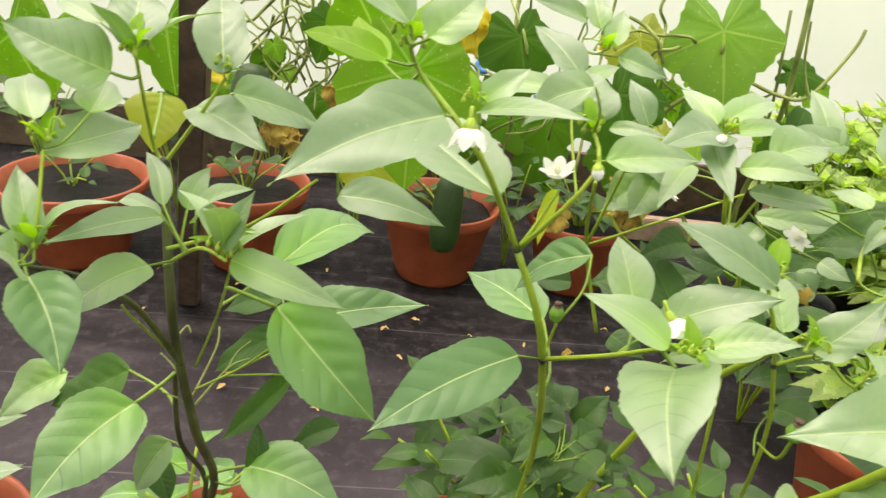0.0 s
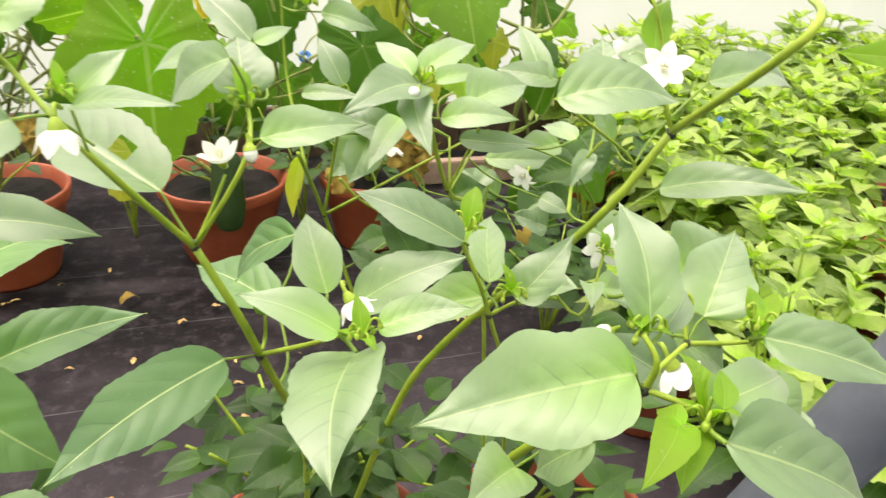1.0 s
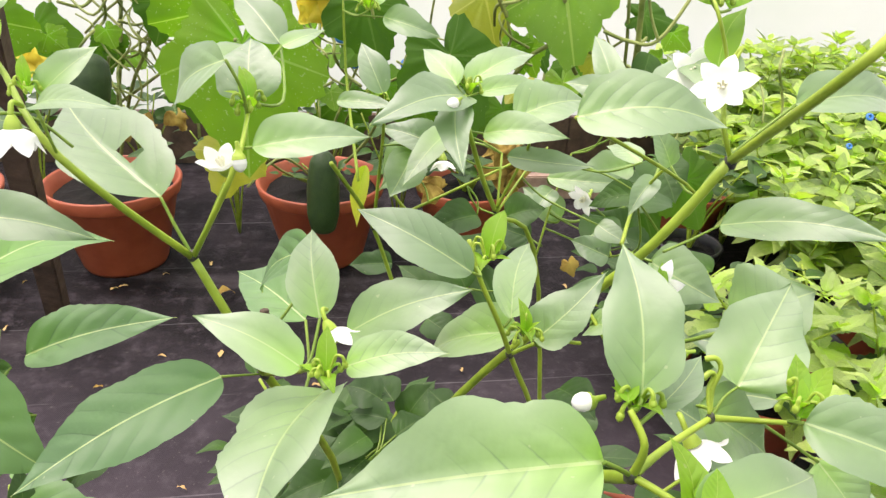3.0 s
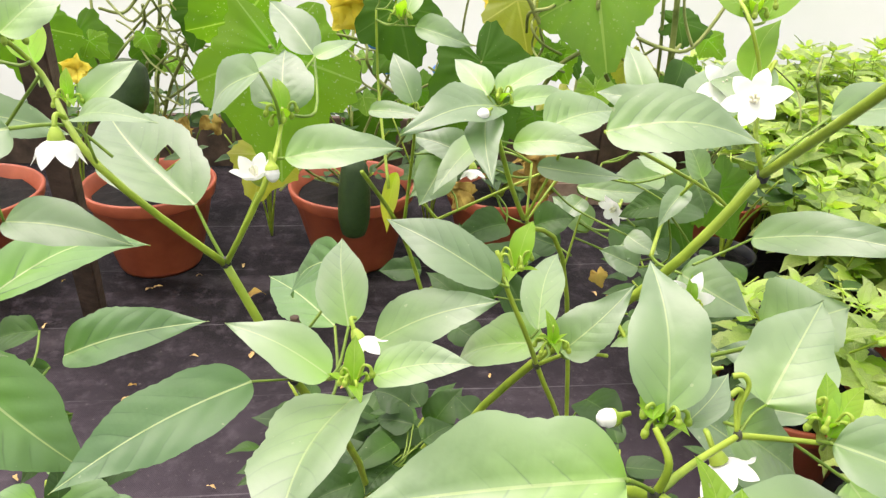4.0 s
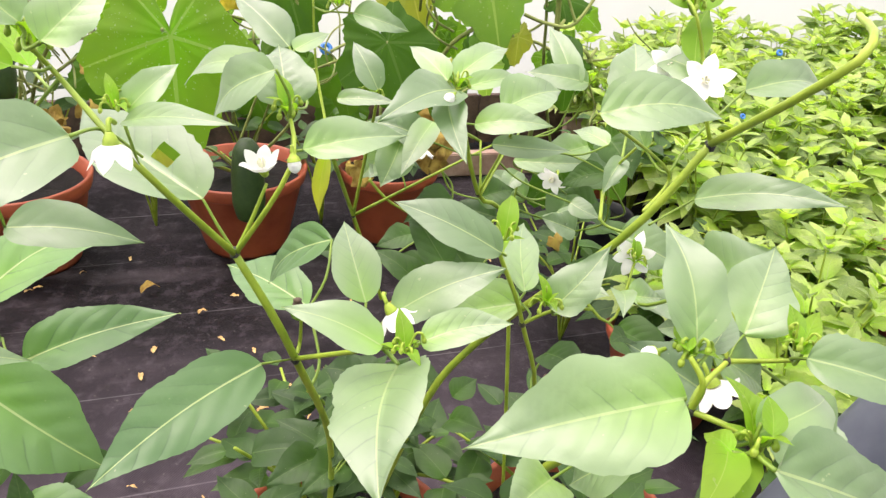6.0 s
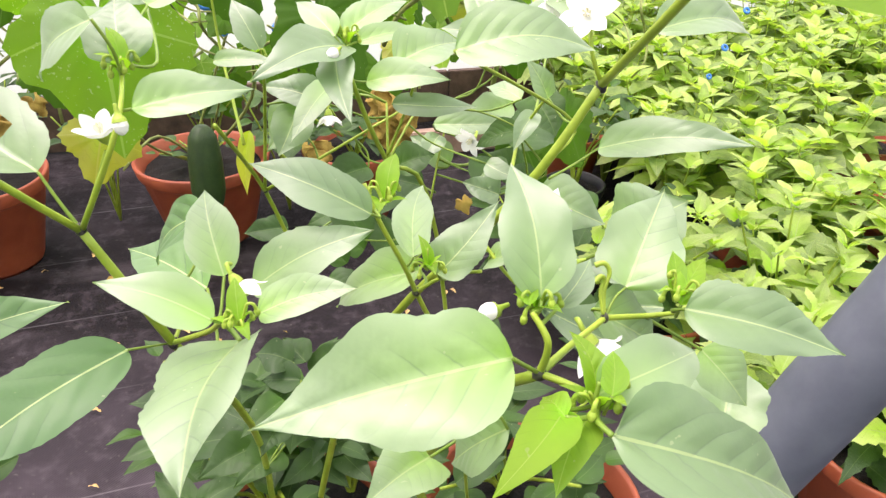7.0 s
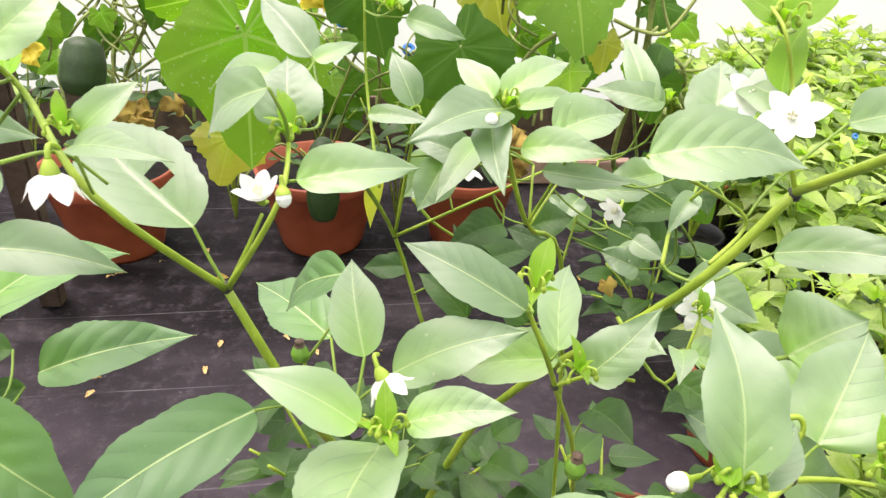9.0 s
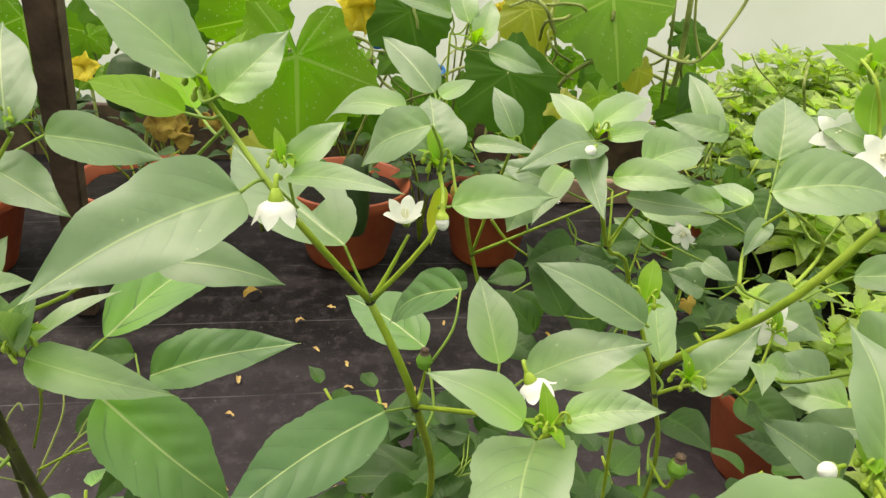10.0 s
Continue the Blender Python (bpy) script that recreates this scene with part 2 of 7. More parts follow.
def mat_film():
    """Milky polythene that lets the daylight through."""
    m, n, l, p = material("polythene")
    nz = noise_tex(n, l, 1.2, 4)
    col = ramp(n, l, nz, [(0.3, (0.59, 0.745, 0.53)), (0.7, (0.69, 0.82, 0.63))])
    tr = n.new("ShaderNodeBsdfTranslucent")
    l.new(col, tr.inputs[0])
    tp = n.new("ShaderNodeBsdfTransparent")
    gl = n.new("ShaderNodeBsdfGlossy")
    gl.inputs["Roughness"].default_value = 0.35
    m1, m2 = n.new("ShaderNodeMixShader"), n.new("ShaderNodeMixShader")
    m1.inputs[0].default_value, m2.inputs[0].default_value = 0.30, 0.05
    l.new(tr.outputs[0], m1.inputs[1])
    l.new(tp.outputs[0], m1.inputs[2])
    l.new(m1.outputs[0], m2.inputs[1])
    l.new(gl.outputs[0], m2.inputs[2])
    l.new(m2.outputs[0], n["Material Output"].inputs[0])
    return m


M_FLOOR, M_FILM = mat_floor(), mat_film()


# ---- builders ----
def origin(ob):
    p = Vector(ob.location)
    while ob.parent:
        ob = ob.parent
        p += Vector(ob.location)
    return p


def thing(name, at, label, category, group=""):
    e = new(name)
    e.location = at
    e.empty_display_size = 0.05
    return tagged(e, label, category, group)


def part(name, bm, mat, parent, label="", smooth=True):
    """One mesh object under a thing or a part; the bmesh is in world metres."""
    me = bpy.data.meshes.new(name)
    if parent is not None:
        bmesh.ops.translate(bm, verts=bm.verts, vec=-origin(parent))
    bm.to_mesh(me)
    bm.free()
    for f in me.polygons:
        f.use_smooth = smooth
    me.materials.append(mat)
    ob = new(name, me)
    ob.parent = parent
    return tagged(ob, label)


def sweep(bm, pts, radii, segs=8, cap=True):
    """A tube through points, rounded by a spline, with a radius at each."""
    pts = [Vector(p) for p in pts]
    fine, fr = [], []
    n = len(pts)
    steps = 5 if n > 2 else 3
    for i in range(n - 1):
        p0, p1, p2, p3 = pts[max(i - 1, 0)], pts[i], pts[i + 1], pts[min(i + 2, n - 1)]
        for k in range(steps + (i == n - 2)):
            t = k / steps
            fine.append(0.5 * (2 * p1 + (p2 - p0) * t + (2 * p0 - 5 * p1 + 4 * p2 - p3) * t * t + (3 * p1 - p0 - 3 * p2 + p3) * t ** 3))
            fr.append(radii[i] * (1 - t) + radii[i + 1] * t)
    rings, side = [], Vector((1, 0, 0))
    for i, c in enumerate(fine):
        d = (fine[min(i + 1, len(fine) - 1)] - fine[max(i - 1, 0)]).normalized()
        side = side - d * side.dot(d)
        if side.length < 1e-3:
            side = d.orthogonal()
        side.normalize()
        up = d.cross(side)
        rings.append([bm.verts.new(c + fr[i] * (math.cos(a) * side + math.sin(a) * up)) for a in (2 * math.pi * k / segs for k in range(segs))])
    for a, b in zip(rings, rings[1:]):
        for k in range(segs):
            bm.faces.new((a[k], a[(k + 1) % segs], b[(k + 1) % segs], b[k]))
    if cap:
        bm.faces.new(rings[0][::-1])
        bm.faces.new(rings[-1])


def lathe(bm, centre, profile, segs=40):
    c, rings = Vector(centre), []
    for r, z in profile:
        if r < 1e-5:
            rings.append([bm.verts.new(c + Vector((0, 0, z)))])
        else:
            rings.append([bm.verts.new(c + Vector((r * math.cos(2 * math.pi * k / segs), r * math.sin(2 * math.pi * k / segs), z))) for k in range(segs)])
    for a, b in zip(rings, rings[1:]):
        for k in range(segs):
            va = [a[0]] if len(a) == 1 else [a[k], a[(k + 1) % segs]]
            vb = [b[0]] if len(b) == 1 else [b[(k + 1) % segs], b[k]]
            bm.faces.new(va + vb)


def frame_of(base, tip, normal):
    b, t = Vector(base), Vector(tip)
    x = (t - b).normalized()
    z = Vector(normal)
    z = (z - x * z.dot(x)).normalized()
    y = z.cross(x)
    return Matrix(((x.x, y.x, z.x, b.x), (x.y, y.y, z.y, b.y), (x.z, y.z, z.z, b.z), (0, 0, 0, 1))), (t - b).length


def blade(bm, base, tip, width, normal, seed=0, fold=0.52, arch=0.085, peak=0.62, wave=0.045, nu=12, nv=4, hole=False, twist=0.15, teeth=0.0, ribs=0.0, veins=7.0, nicks=0.0, end=1.22):
    """An ovate, pointed leaf: folded along its midrib, arched, puffed between its side veins, with a waved and nicked edge."""
    m, length = frame_of(base, tip, normal)
    rng = random.Random(seed)
    bend, tw, ph = rng.uniform(-0.05, 0.05), rng.uniform(-twist, twist), rng.uniform(0, 6.28)
    ar = arch * rng.uniform(0.4, 1.5)
    fo = fold * rng.uniform(0.5, 1.3)
    nick = [[1 - nicks * rng.random() * (0.3 + i % 2) for i in range(nu + 1)] for _ in range(2)]
    uv = bm.loops.layers.uv.verify()
    grid, coords = [], {}
    top = max((s / 100) ** peak * (1 - s / 100) ** end for s in range(101))
    for i in range(nu + 1):
        s = 0.5 * i / nu + 0.25 * (1 - math.cos(math.pi * i / nu))
        w = 0.5 * width * s ** peak * (1 - s) ** end / top
        if teeth and i % 2:
            w *= 1 - teeth
        row = []
        for j in range(-nv, nv + 1):
            v = j / nv
            edge = v * w * (1 + wave * math.sin(9 * s + ph + v) + 0.5 * wave * math.sin(21 * s + 2 * ph + 3 * v))
            edge *= 1 + (nick[v > 0][i] - 1) * v ** 4
            x = s * length - 0.10 * length * v * v * (1 - s) ** 3 * min(1, 6 * s)
            y = edge + bend * length * math.sin(math.pi * s)
            z = ar * length * math.sin(math.pi * s) + fo * abs(edge) * (1 - 0.3 * s) - 0.35 * fo * v * v * w + tw * edge * (s - 0.3) * 1.5
            z += wave * width * 0.6 * math.sin(11 * s + ph + 2 * v) * abs(v) ** 2
            if ribs:
                side = abs(v) * w / width
                puff = abs(math.sin(math.pi * (veins * (s - 0.42 * side - 0.5 * side * side) + 0.45 * (v > 0) - 0.33)))
                z += ribs * width * (puff ** 0.7 - 0.7) * min(1, 5 * abs(v)) * (1.1 - abs(v)) * (1 - s * s)
            vert = bm.verts.new(m @ Vector((x, y, z)))
            coords[vert] = (s, 0.5 + v * w / width)
            row.append(vert)
        grid.append(row)
    for i in range(nu):
        for j in range(2 * nv):
            if hole and 0.31 < (i + 0.5) / nu < 0.40 and nv - 5 < j < nv - 1:
                continue
            f = bm.faces.new((grid[i][j], grid[i + 1][j], grid[i + 1][j + 1], grid[i][j + 1]))
            for lp in f.loops:
                lp[uv].uv = coords[lp.vert]


LEAF_SEED = [0]
KINDS = {"": (M_LEAF, ""), "young": (M_YOUNG, "bright yellow-green young leaf"), "dark": (M_DARK, "deep green lower leaf, darkened as in shade"), "yellow": (M_YELLOW, "yellowing drooping leaf"), "holed": (M_LEAF, "leaf with a bitten hole"), "mid": (M_MID, "mid-green quilted lower leaf, darkened as in shade")}


def leaf(plant, base, tip, width, normal, kind=""):
    LEAF_SEED[0] += 1
    bm = bmesh.new()
    shape = random.Random(LEAF_SEED[0] + 5000)
    if kind == "mid":
        look_of = dict(nu=44, nv=8, ribs=0.060, veins=5.5, nicks=0.035, peak=0.80, end=1.25)
    elif width > 0.024:
        look_of = dict(nu=40, nv=8 if kind == "holed" else 6, ribs=shape.uniform(0.018, 0.055), nicks=shape.uniform(0.015, 0.05), peak=shape.uniform(0.56, 0.80), end=shape.uniform(1.10, 1.45), wave=0.02 if kind == "holed" else shape.uniform(0.03, 0.08))
    else:
        look_of = dict(nu=18, nv=3, nicks=0.03, peak=shape.uniform(0.56, 0.80))
    blade(bm, base, tip, width, normal, LEAF_SEED[0], hole=kind == "holed", **look_of)
    mat, label = KINDS[kind]
    return part("leaf", bm, mat, plant, label)


def stem(plant, name, r0, r1, *pts):
    bm = bmesh.new()
    n = len(pts)
    sweep(bm, pts, [r0 + (r1 - r0) * i / (n - 1) for i in range(n)], 10 if r0 > 0.003 else 7)
    if name in ("vine", "tendril", "dry_stalk"):
        return part(name, bm, M_VINE, plant)
    if name == "petiole":
        return part(name, bm, M_PETIOLE, plant)
    return part(name, bm, M_STEM_DARK if r0 > 0.0024 and plant.get("dark") else M_STEM, plant)


def node(plant, at, r):
    """The swollen, dark purple joint where a stem forks."""
    c = Vector(at)
    bm = bmesh.new()
    bmesh.ops.create_icosphere(bm, subdivisions=2, radius=r, matrix=Matrix.Translation(c) @ Matrix.Diagonal((1.0, 1.0, 1.3, 1)))
    for v in bm.verts:
        v.co += (v.co - c) * 0.25 * noise.noise(v.co * 400)
    return part("stem_joint", bm, M_NODE, plant, "dark purple swollen stem joint")


def flower(plant, at, facing, size, spread=0.6):
    """A chilli blossom: six pointed white petals joined in a bell or star, a ring of anthers, a green calyx and a bent stalk."""
    c, d = Vector(at), Vector(facing).normalized()
    bm = bmesh.new()
    side = d.orthogonal().normalized()
    other = d.cross(side)
    rng = random.Random(int(1000 * (c.x + 3 * c.y + 7 * c.z)))
    petals, per, rings = 6, 10, 6
    lean = [rng.uniform(-0.25, 0.3) for _ in range(petals)]
    grid = []
    for i in range(rings + 1):
        row = []
        for k in range(petals * per):
            a = 2 * math.pi * k / (petals * per)
            p = 1 - 2 * abs(k / per % 1 - 0.5)
            u = i / rings * (0.46 + 0.54 * p ** 0.8 + 0.05 * lean[k // per])
            open_ = spread * (1 + lean[k // per] * u)
            r = size * (0.10 + 0.22 * math.sin(1.571 * min(1, 3 * u)) * (1 - 0.5 * open_) + open_ * 0.42 * u ** 1.5)
            z = size * (-0.22 + 0.13 * spread * (1 - u) + (0.62 - 0.34 * open_) * u - 0.16 * open_ * u ** 4 + 0.03 * (p - 0.5) * u)
            row.append(bm.verts.new(c + (side * math.cos(a) + other * math.sin(a)) * r + d * z))
        grid.append(row)
    n = petals * per
    for a, b in zip(grid, grid[1:]):
        for k in range(n):
            bm.faces.new((a[k], a[(k + 1) % n], b[(k + 1) % n], b[k]))
    bm.faces.new(grid[0][::-1])
    corolla = part("flower", bm, M_PETAL, plant, "white star-shaped blossom")
    bm = bmesh.new()
    sweep(bm, [c - d * size * 0.37, c - d * size * 0.31, c - d * size * 0.24, c - d * size * 0.16], [size * 0.05, size * 0.09, size * 0.12, size * 0.14], 12)
    sweep(bm, [c - d * size * 0.36, c - d * size * 0.48 + Vector((0, size * 0.10, size * 0.05)), c - d * size * 0.44 + Vector((size * 0.05, size * 0.30, -size * 0.03))], [size * 0.045] * 3, 7)
    part("calyx", bm, M_CALYX, corolla)
    bm = bmesh.new()
    for k in range(5):
        o = (side * math.cos(1.257 * k) + other * math.sin(1.257 * k)) * size
        sweep(bm, [c - d * size * 0.1 + o * 0.04, c + d * size * 0.03 + o * 0.07, c + d * size * 0.09 + o * 0.06], [size * 0.02, size * 0.035, size * 0.02], 5)
    part("anther_ring", bm, M_ANTHER, corolla, "ring of pale yellow anthers")
    return corolla


def bud(plant, at, facing, size):
    c, d = Vector(at), Vector(facing).normalized()
    bm = bmesh.new()
    sweep(bm, [c - d * size * 0.5, c - d * size * 0.3, c, c + d * size * 0.3, c + d * size * 0.48, c + d * size * 0.56], [size * 0.28, size * 0.42, size * 0.47, size * 0.38, size * 0.2, size * 0.03], 20)
    b = part("flower_bud", bm, M_PETAL, plant, "closed white bud")
    bm = bmesh.new()
    sweep(bm, [c - d * size * 1.2 + Vector((0, 0, size * 0.2)), c - d * size * 0.75 + Vector((0, 0, size * 0.1)), c - d * size * 0.5, c - d * size * 0.25], [size * 0.12, size * 0.16, size * 0.4, size * 0.48], 8)
    part("calyx", bm, M_CALYX, b)
    return b


def fruit(plant, at, facing, size):
    c, d = Vector(at), Vector(facing).normalized()
    bm = bmesh.new()
    sweep(bm, [c - d * size * 0.8, c - d * size * 0.5, c, c + d * size * 0.5, c + d * size * 0.75], [size * 0.25, size * 0.55, size * 0.65, size * 0.45, size * 0.1], 12)
    f = part("fruit", bm, M_FRUIT, plant, "small round green pod")
    bm = bmesh.new()
    sweep(bm, [c + d * size * 0.6, c + d * size * 0.8, c + d * size * 1.0], [size * 0.42, size * 0.3, size * 0.36], 7)
    part("withered_blossom", bm, M_WOOD, f)
    return f


def growing_tip(plant, at, size, seed):
    """The end of a shoot: small young leaves of unlike size round a tight knot of hooked stalks and tiny buds."""
    rng = random.Random(seed)
    c = Vector(at)
    count = 4 if size < 0.04 else 7
    for k in range(count):
        a = 6.283 * k / count + rng.uniform(-0.5, 0.5)
        d = Vector((math.cos(a), math.sin(a), rng.uniform(0.1, 1.3))).normalized()
        ln = size * (0.45, 1.05, 0.6, 0.8)[k % 4] * rng.uniform(0.85, 1.15) * (1.0 if size < 0.04 else 1.15)
        bm = bmesh.new()
        blade(bm, c + d * size * 0.08, c + d * ln, ln * (rng.uniform(0.30, 0.42) if size < 0.04 else rng.uniform(0.22, 0.30)), (-d.x * d.z, -d.y * d.z, 1), seed * 10 + k, nu=10, nv=2, fold=0.7, arch=0.16, twist=0.5)
        part("young_leaf", bm, M_LEAF if size > 0.04 and k % 2 else M_YOUNG, plant, "small pale-green shoot leaf")
    up = Vector((0, 0, 1))
    z = min(size, 0.024)
    for k in range(6):
        a = 1.05 * k + rng.uniform(-0.5, 0.5)
        d = Vector((math.cos(a), math.sin(a), 0))
        h, r = z * rng.uniform(0.15, 0.55), z * rng.uniform(0.07, 0.15)
        o = c + d * z * 0.06
        hook = [o, o + d * r * 0.6 + up * h * 0.6, o + d * r * 1.2 + up * h, o + d * r * 2.1 + up * h * 0.98, o + d * r * 2.4 + up * (h - r * 1.1)]
        bm = bmesh.new()
        sweep(bm, hook, [z * f for f in (0.030, 0.026, 0.028, 0.034, 0.044)], 7)
        e, g = hook[-1], (d * 0.3 - up).normalized() * z
        sweep(bm, [e - g * 0.03, e + g * 0.02, e + g * 0.08, e + g * 0.13], [z * f for f in (0.046, 0.066, 0.060, 0.012)], 8)
        part("curled_stalk", bm, M_CALYX, plant, "curled stalk with a tiny bud")


def pot(x, y, r, h, label, mat=None, soil=True, group="plant pots", z=0.0, level=0.86):
    """A tapered pot with a rolled rim and a ribbed wall."""
    e = thing("plant_pot", (x, y, z), label, "plant pot", group)
    bm = bmesh.new()
    t = 0.004 + r * 0.02
    rb = r * 0.61
    lathe(bm, (x, y, z), [(0, 0.004), (rb - 0.01, 0.004), (rb, 0.0), (rb + 0.006, 0.012), (r * 0.90, h * 0.82), (r * 0.915, h * 0.83), (r * 0.95, h * 0.845), (r * 0.96, h * 0.86), (r, h * 0.985), (r - 0.003, h), (r - t, h), (r - t - 0.004, h * 0.985), (r * 0.9 - t, h * 0.84), (rb - t, 0.02), (0, 0.02)], 56)
    for v in bm.verts:
        dx, dy = v.co.x - x, v.co.y - y
        rad = math.hypot(dx, dy)
        if 0.05 * h < v.co.z - z < 0.83 * h and rad > rb * 0.98:
            k = 1 + 0.006 * math.cos(28 * math.atan2(dy, dx))
            v.co.x, v.co.y = x + dx * k, y + dy * k
    part("pot_body", bm, mat or M_POT, e)
    if soil:
        bm = bmesh.new()
        rng = random.Random(int(x * 977 + y * 131))
        rs = (rb + (r * 0.9 - rb) * min(level, 0.84) / 0.84) - t - 0.001
        lathe(bm, (x, y, z), [(0, h * level + 0.01), (rs * 0.35, h * level + 0.008), (rs * 0.7, h * level + 0.004), (rs, h * level)], 24)
        for v in bm.verts:
            v.co.z += rng.uniform(-0.005, 0.006)
        part("soil", bm, M_SOIL, e)
    return e


def box(bm, lo, hi, bevel=0.003):
    res = bmesh.ops.create_cube(bm, size=1)
    lo, hi = Vector(lo), Vector(hi)
    for v in res["verts"]:
        v.co = Vector([lo[i] + (v.co[i] + 0.5) * (hi[i] - lo[i]) for i in range(3)])
    bmesh.ops.bevel(bm, geom=[e for e in bm.edges if all(v in res["verts"] for v in e.verts)], offset=bevel, segments=2, affect="EDGES")


# ---- the tunnel ----
bm = bmesh.new()
bmesh.ops.create_grid(bm, x_segments=80, y_segments=80, size=0.5)
for v in bm.verts:
    v.co = Vector((v.co.x * 12, v.co.y * 10 + 1, 0.004 * noise.noise(Vector((v.co.x * 30, v.co.y * 25, 0)))))
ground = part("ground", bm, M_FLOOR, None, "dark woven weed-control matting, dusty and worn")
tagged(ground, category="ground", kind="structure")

bm = bmesh.new()
arch = [(-2.2, 0.0), (-2.25, 0.9), (-1.9, 1.7), (-1.0, 2.25), (0.2, 2.45), (1.4, 2.3), (2.4, 1.8), (2.85, 1.0), (2.95, 0.0)]
rows = []
for y, z in arch:
    rows.append([bm.verts.new((-6 + 12 * k / 24, y + 0.02 * math.sin(k * 1.9), z)) for k in range(25)])
for a, b in zip(rows, rows[1:]):
    for k in range(24):
        bm.faces.new((a[k], a[k + 1], b[k + 1], b[k]))
film = part("polytunnel_cover", bm, M_FILM, None, "milky translucent polythene tunnel cover")
tagged(film, category="greenhouse cover", kind="structure")
for x in (-5.98, 5.98):
    bm = bmesh.new()
    bm.faces.new([bm.verts.new((x, y, z)) for y, z in arch])
    tagged(part("polytunnel_end", bm, M_FILM, None, "milky polythene end wall"), category="greenhouse cover", kind="structure")

# ---- post, board and pipe ----
post = thing("wooden_post", (-0.52, 1.71, 0), "dark weathered timber post leaning up from the matting", "post")
bm = bmesh.new()
box(bm, (-0.544, 1.69, 0), (-0.496, 1.73, 1.5), 0.004)
for v in bm.verts:
    v.co += Vector((0.235, -0.50, 0)) * v.co.z
part("post_shaft", bm, M_WOOD, post, smooth=False)

for x0, x1, y, top in ((1.22, 2.0, 2.36, 0.215), (0.70, 1.16, 2.40, 0.085)):
    board = thing("timber_board", (0.5 * (x0 + x1), y + 0.02, 0), "sun-bleached pinkish timber edging board behind the pots", "board", "edging boards")
    bm = bmesh.new()
    box(bm, (x0, y, 0), (x1, y + 0.042, top), 0.004)
    part("plank", bm, M_BLEACHED, board, smooth=False)

pipe = thing("leaning_pole", (0.427, 0.545, 0), "matt grey plastic pole leaning up from the matting", "pole")
bm = bmesh.new()
sweep(bm, [(0.427, 0.545, 0), (0.695, 0.427, 0.8), (0.997, 0.293, 1.7)], [0.034] * 3, 28)
part("pole_shaft", bm, M_PIPE, pipe)

wall = thing("wall_back", (0, 2.72, 0), "low dark timber plank wall along the tunnel side", "wall")
wall["kind"] = "structure"
for i in range(5):
    bm = bmesh.new()
    box(bm, (-5 + i * 2.0, 2.70, 0.006), (-3.004 + i * 2.0, 2.73, 0.2), 0.003)
    part("plank", bm, M_WOOD, wall, smooth=False)

# ---- pots ----
RED = "terracotta-coloured plastic plant pot filled with dark soil"
for x, y, r, h in ((0.11, 2.02, 0.178, 0.235), (-0.435, 1.99, 0.175, 0.245), (-0.90, 1.93, 0.20, 0.235), (0.52, 2.03, 0.15, 0.225)):
    pot(x, y, r, h, RED)
NEAR_POTS = ((0.224, 0.755, 0.165, 0.22), (-0.135, 0.735, 0.165, 0.22), (-0.545, 0.705, 0.165, 0.22), (0.545, 0.735, 0.15, 0.22), (0.50, 0.42, 0.12, 0.22), (0.955, 1.15, 0.145, 0.22), (1.13, 0.70, 0.14, 0.22))
for x, y, r, h in NEAR_POTS:
    pot(x, y, r, h, "terracotta-coloured plastic pot holding a chilli plant")
for x, y in ((1.15, 1.30), (1.08, 1.75)):
    pot(x, y, 0.085, 0.17, "small black plastic plant pot with dark soil", M_POT_BLACK)

# ---- chilli plants ----
CH = "green chilli plant with white blossoms, rooted in a pot"
chilli_a = thing("chilli_plant", (0.20, 0.78, 0.12), "branching " + CH, "chilli plant", "chilli plants")
chilli_b = thing("chilli_plant", (-0.25, 0.74, 0.15), "dark-stemmed " + CH, "chilli plant", "chilli plants")
chilli_b["dark"] = 1
chilli_c = thing("chilli_plant", (0.50, 0.44, 0.19), "broad-leaved " + CH, "chilli plant", "chilli plants")
chilli_d = thing("chilli_plant", (0.24, 0.80, 0.12), "thick-stemmed leaning " + CH, "chilli plant", "chilli plants")
chilli_f = thing("chilli_plant", (0.46, 0.74, 0.14), "slender " + CH, "chilli plant", "chilli plants")
leaf(chilli_a, (0.205, 0.379, 0.839), (0.161, 0.393, 0.856), 0.022, (0.13, -0.57, 0.81))
leaf(chilli_a, (0.223, 0.379, 0.839), (0.264, 0.369, 0.852), 0.020, (-0.37, -0.42, 0.83))
leaf(chilli_a, (0.214, 0.385, 0.822), (0.191, 0.302, 0.821), 0.049, (-0.38, 0.03, 0.92))
leaf(chilli_a, (0.149, 0.477, 0.759), (0.058, 0.41, 0.741), 0.045, (0.15, -0.45, 0.88), "mid")
leaf(chilli_a, (0.208, 0.448, 0.817), (0.202, 0.497, 0.843), 0.027, (-0.13, -0.48, 0.87))
leaf(chilli_a, (0.221, 0.442, 0.811), (0.282, 0.43, 0.844), 0.031, (-0.49, -0.46, 0.74))
leaf(chilli_a, (0.186, 0.599, 0.715), (0.123, 0.684, 0.709), 0.047, (-0.34, -0.2, 0.92), "mid")
leaf(chilli_a, (0.199, 0.539, 0.808), (0.157, 0.592, 0.744), 0.035, (-0.87, -0.13, 0.47), "mid")
leaf(chilli_a, (0.173, 0.506, 0.911), (0.171, 0.54, 0.936), 0.035, (-0.08, -0.57, 0.81))
leaf(chilli_a, (0.178, 0.47, 0.9), (0.235, 0.478, 0.903), 0.025, (0.03, -0.6, 0.8))
leaf(chilli_a, (0.18, 0.598, 0.92), (0.147, 0.643, 0.944), 0.025, (-0.18, -0.56, 0.81))
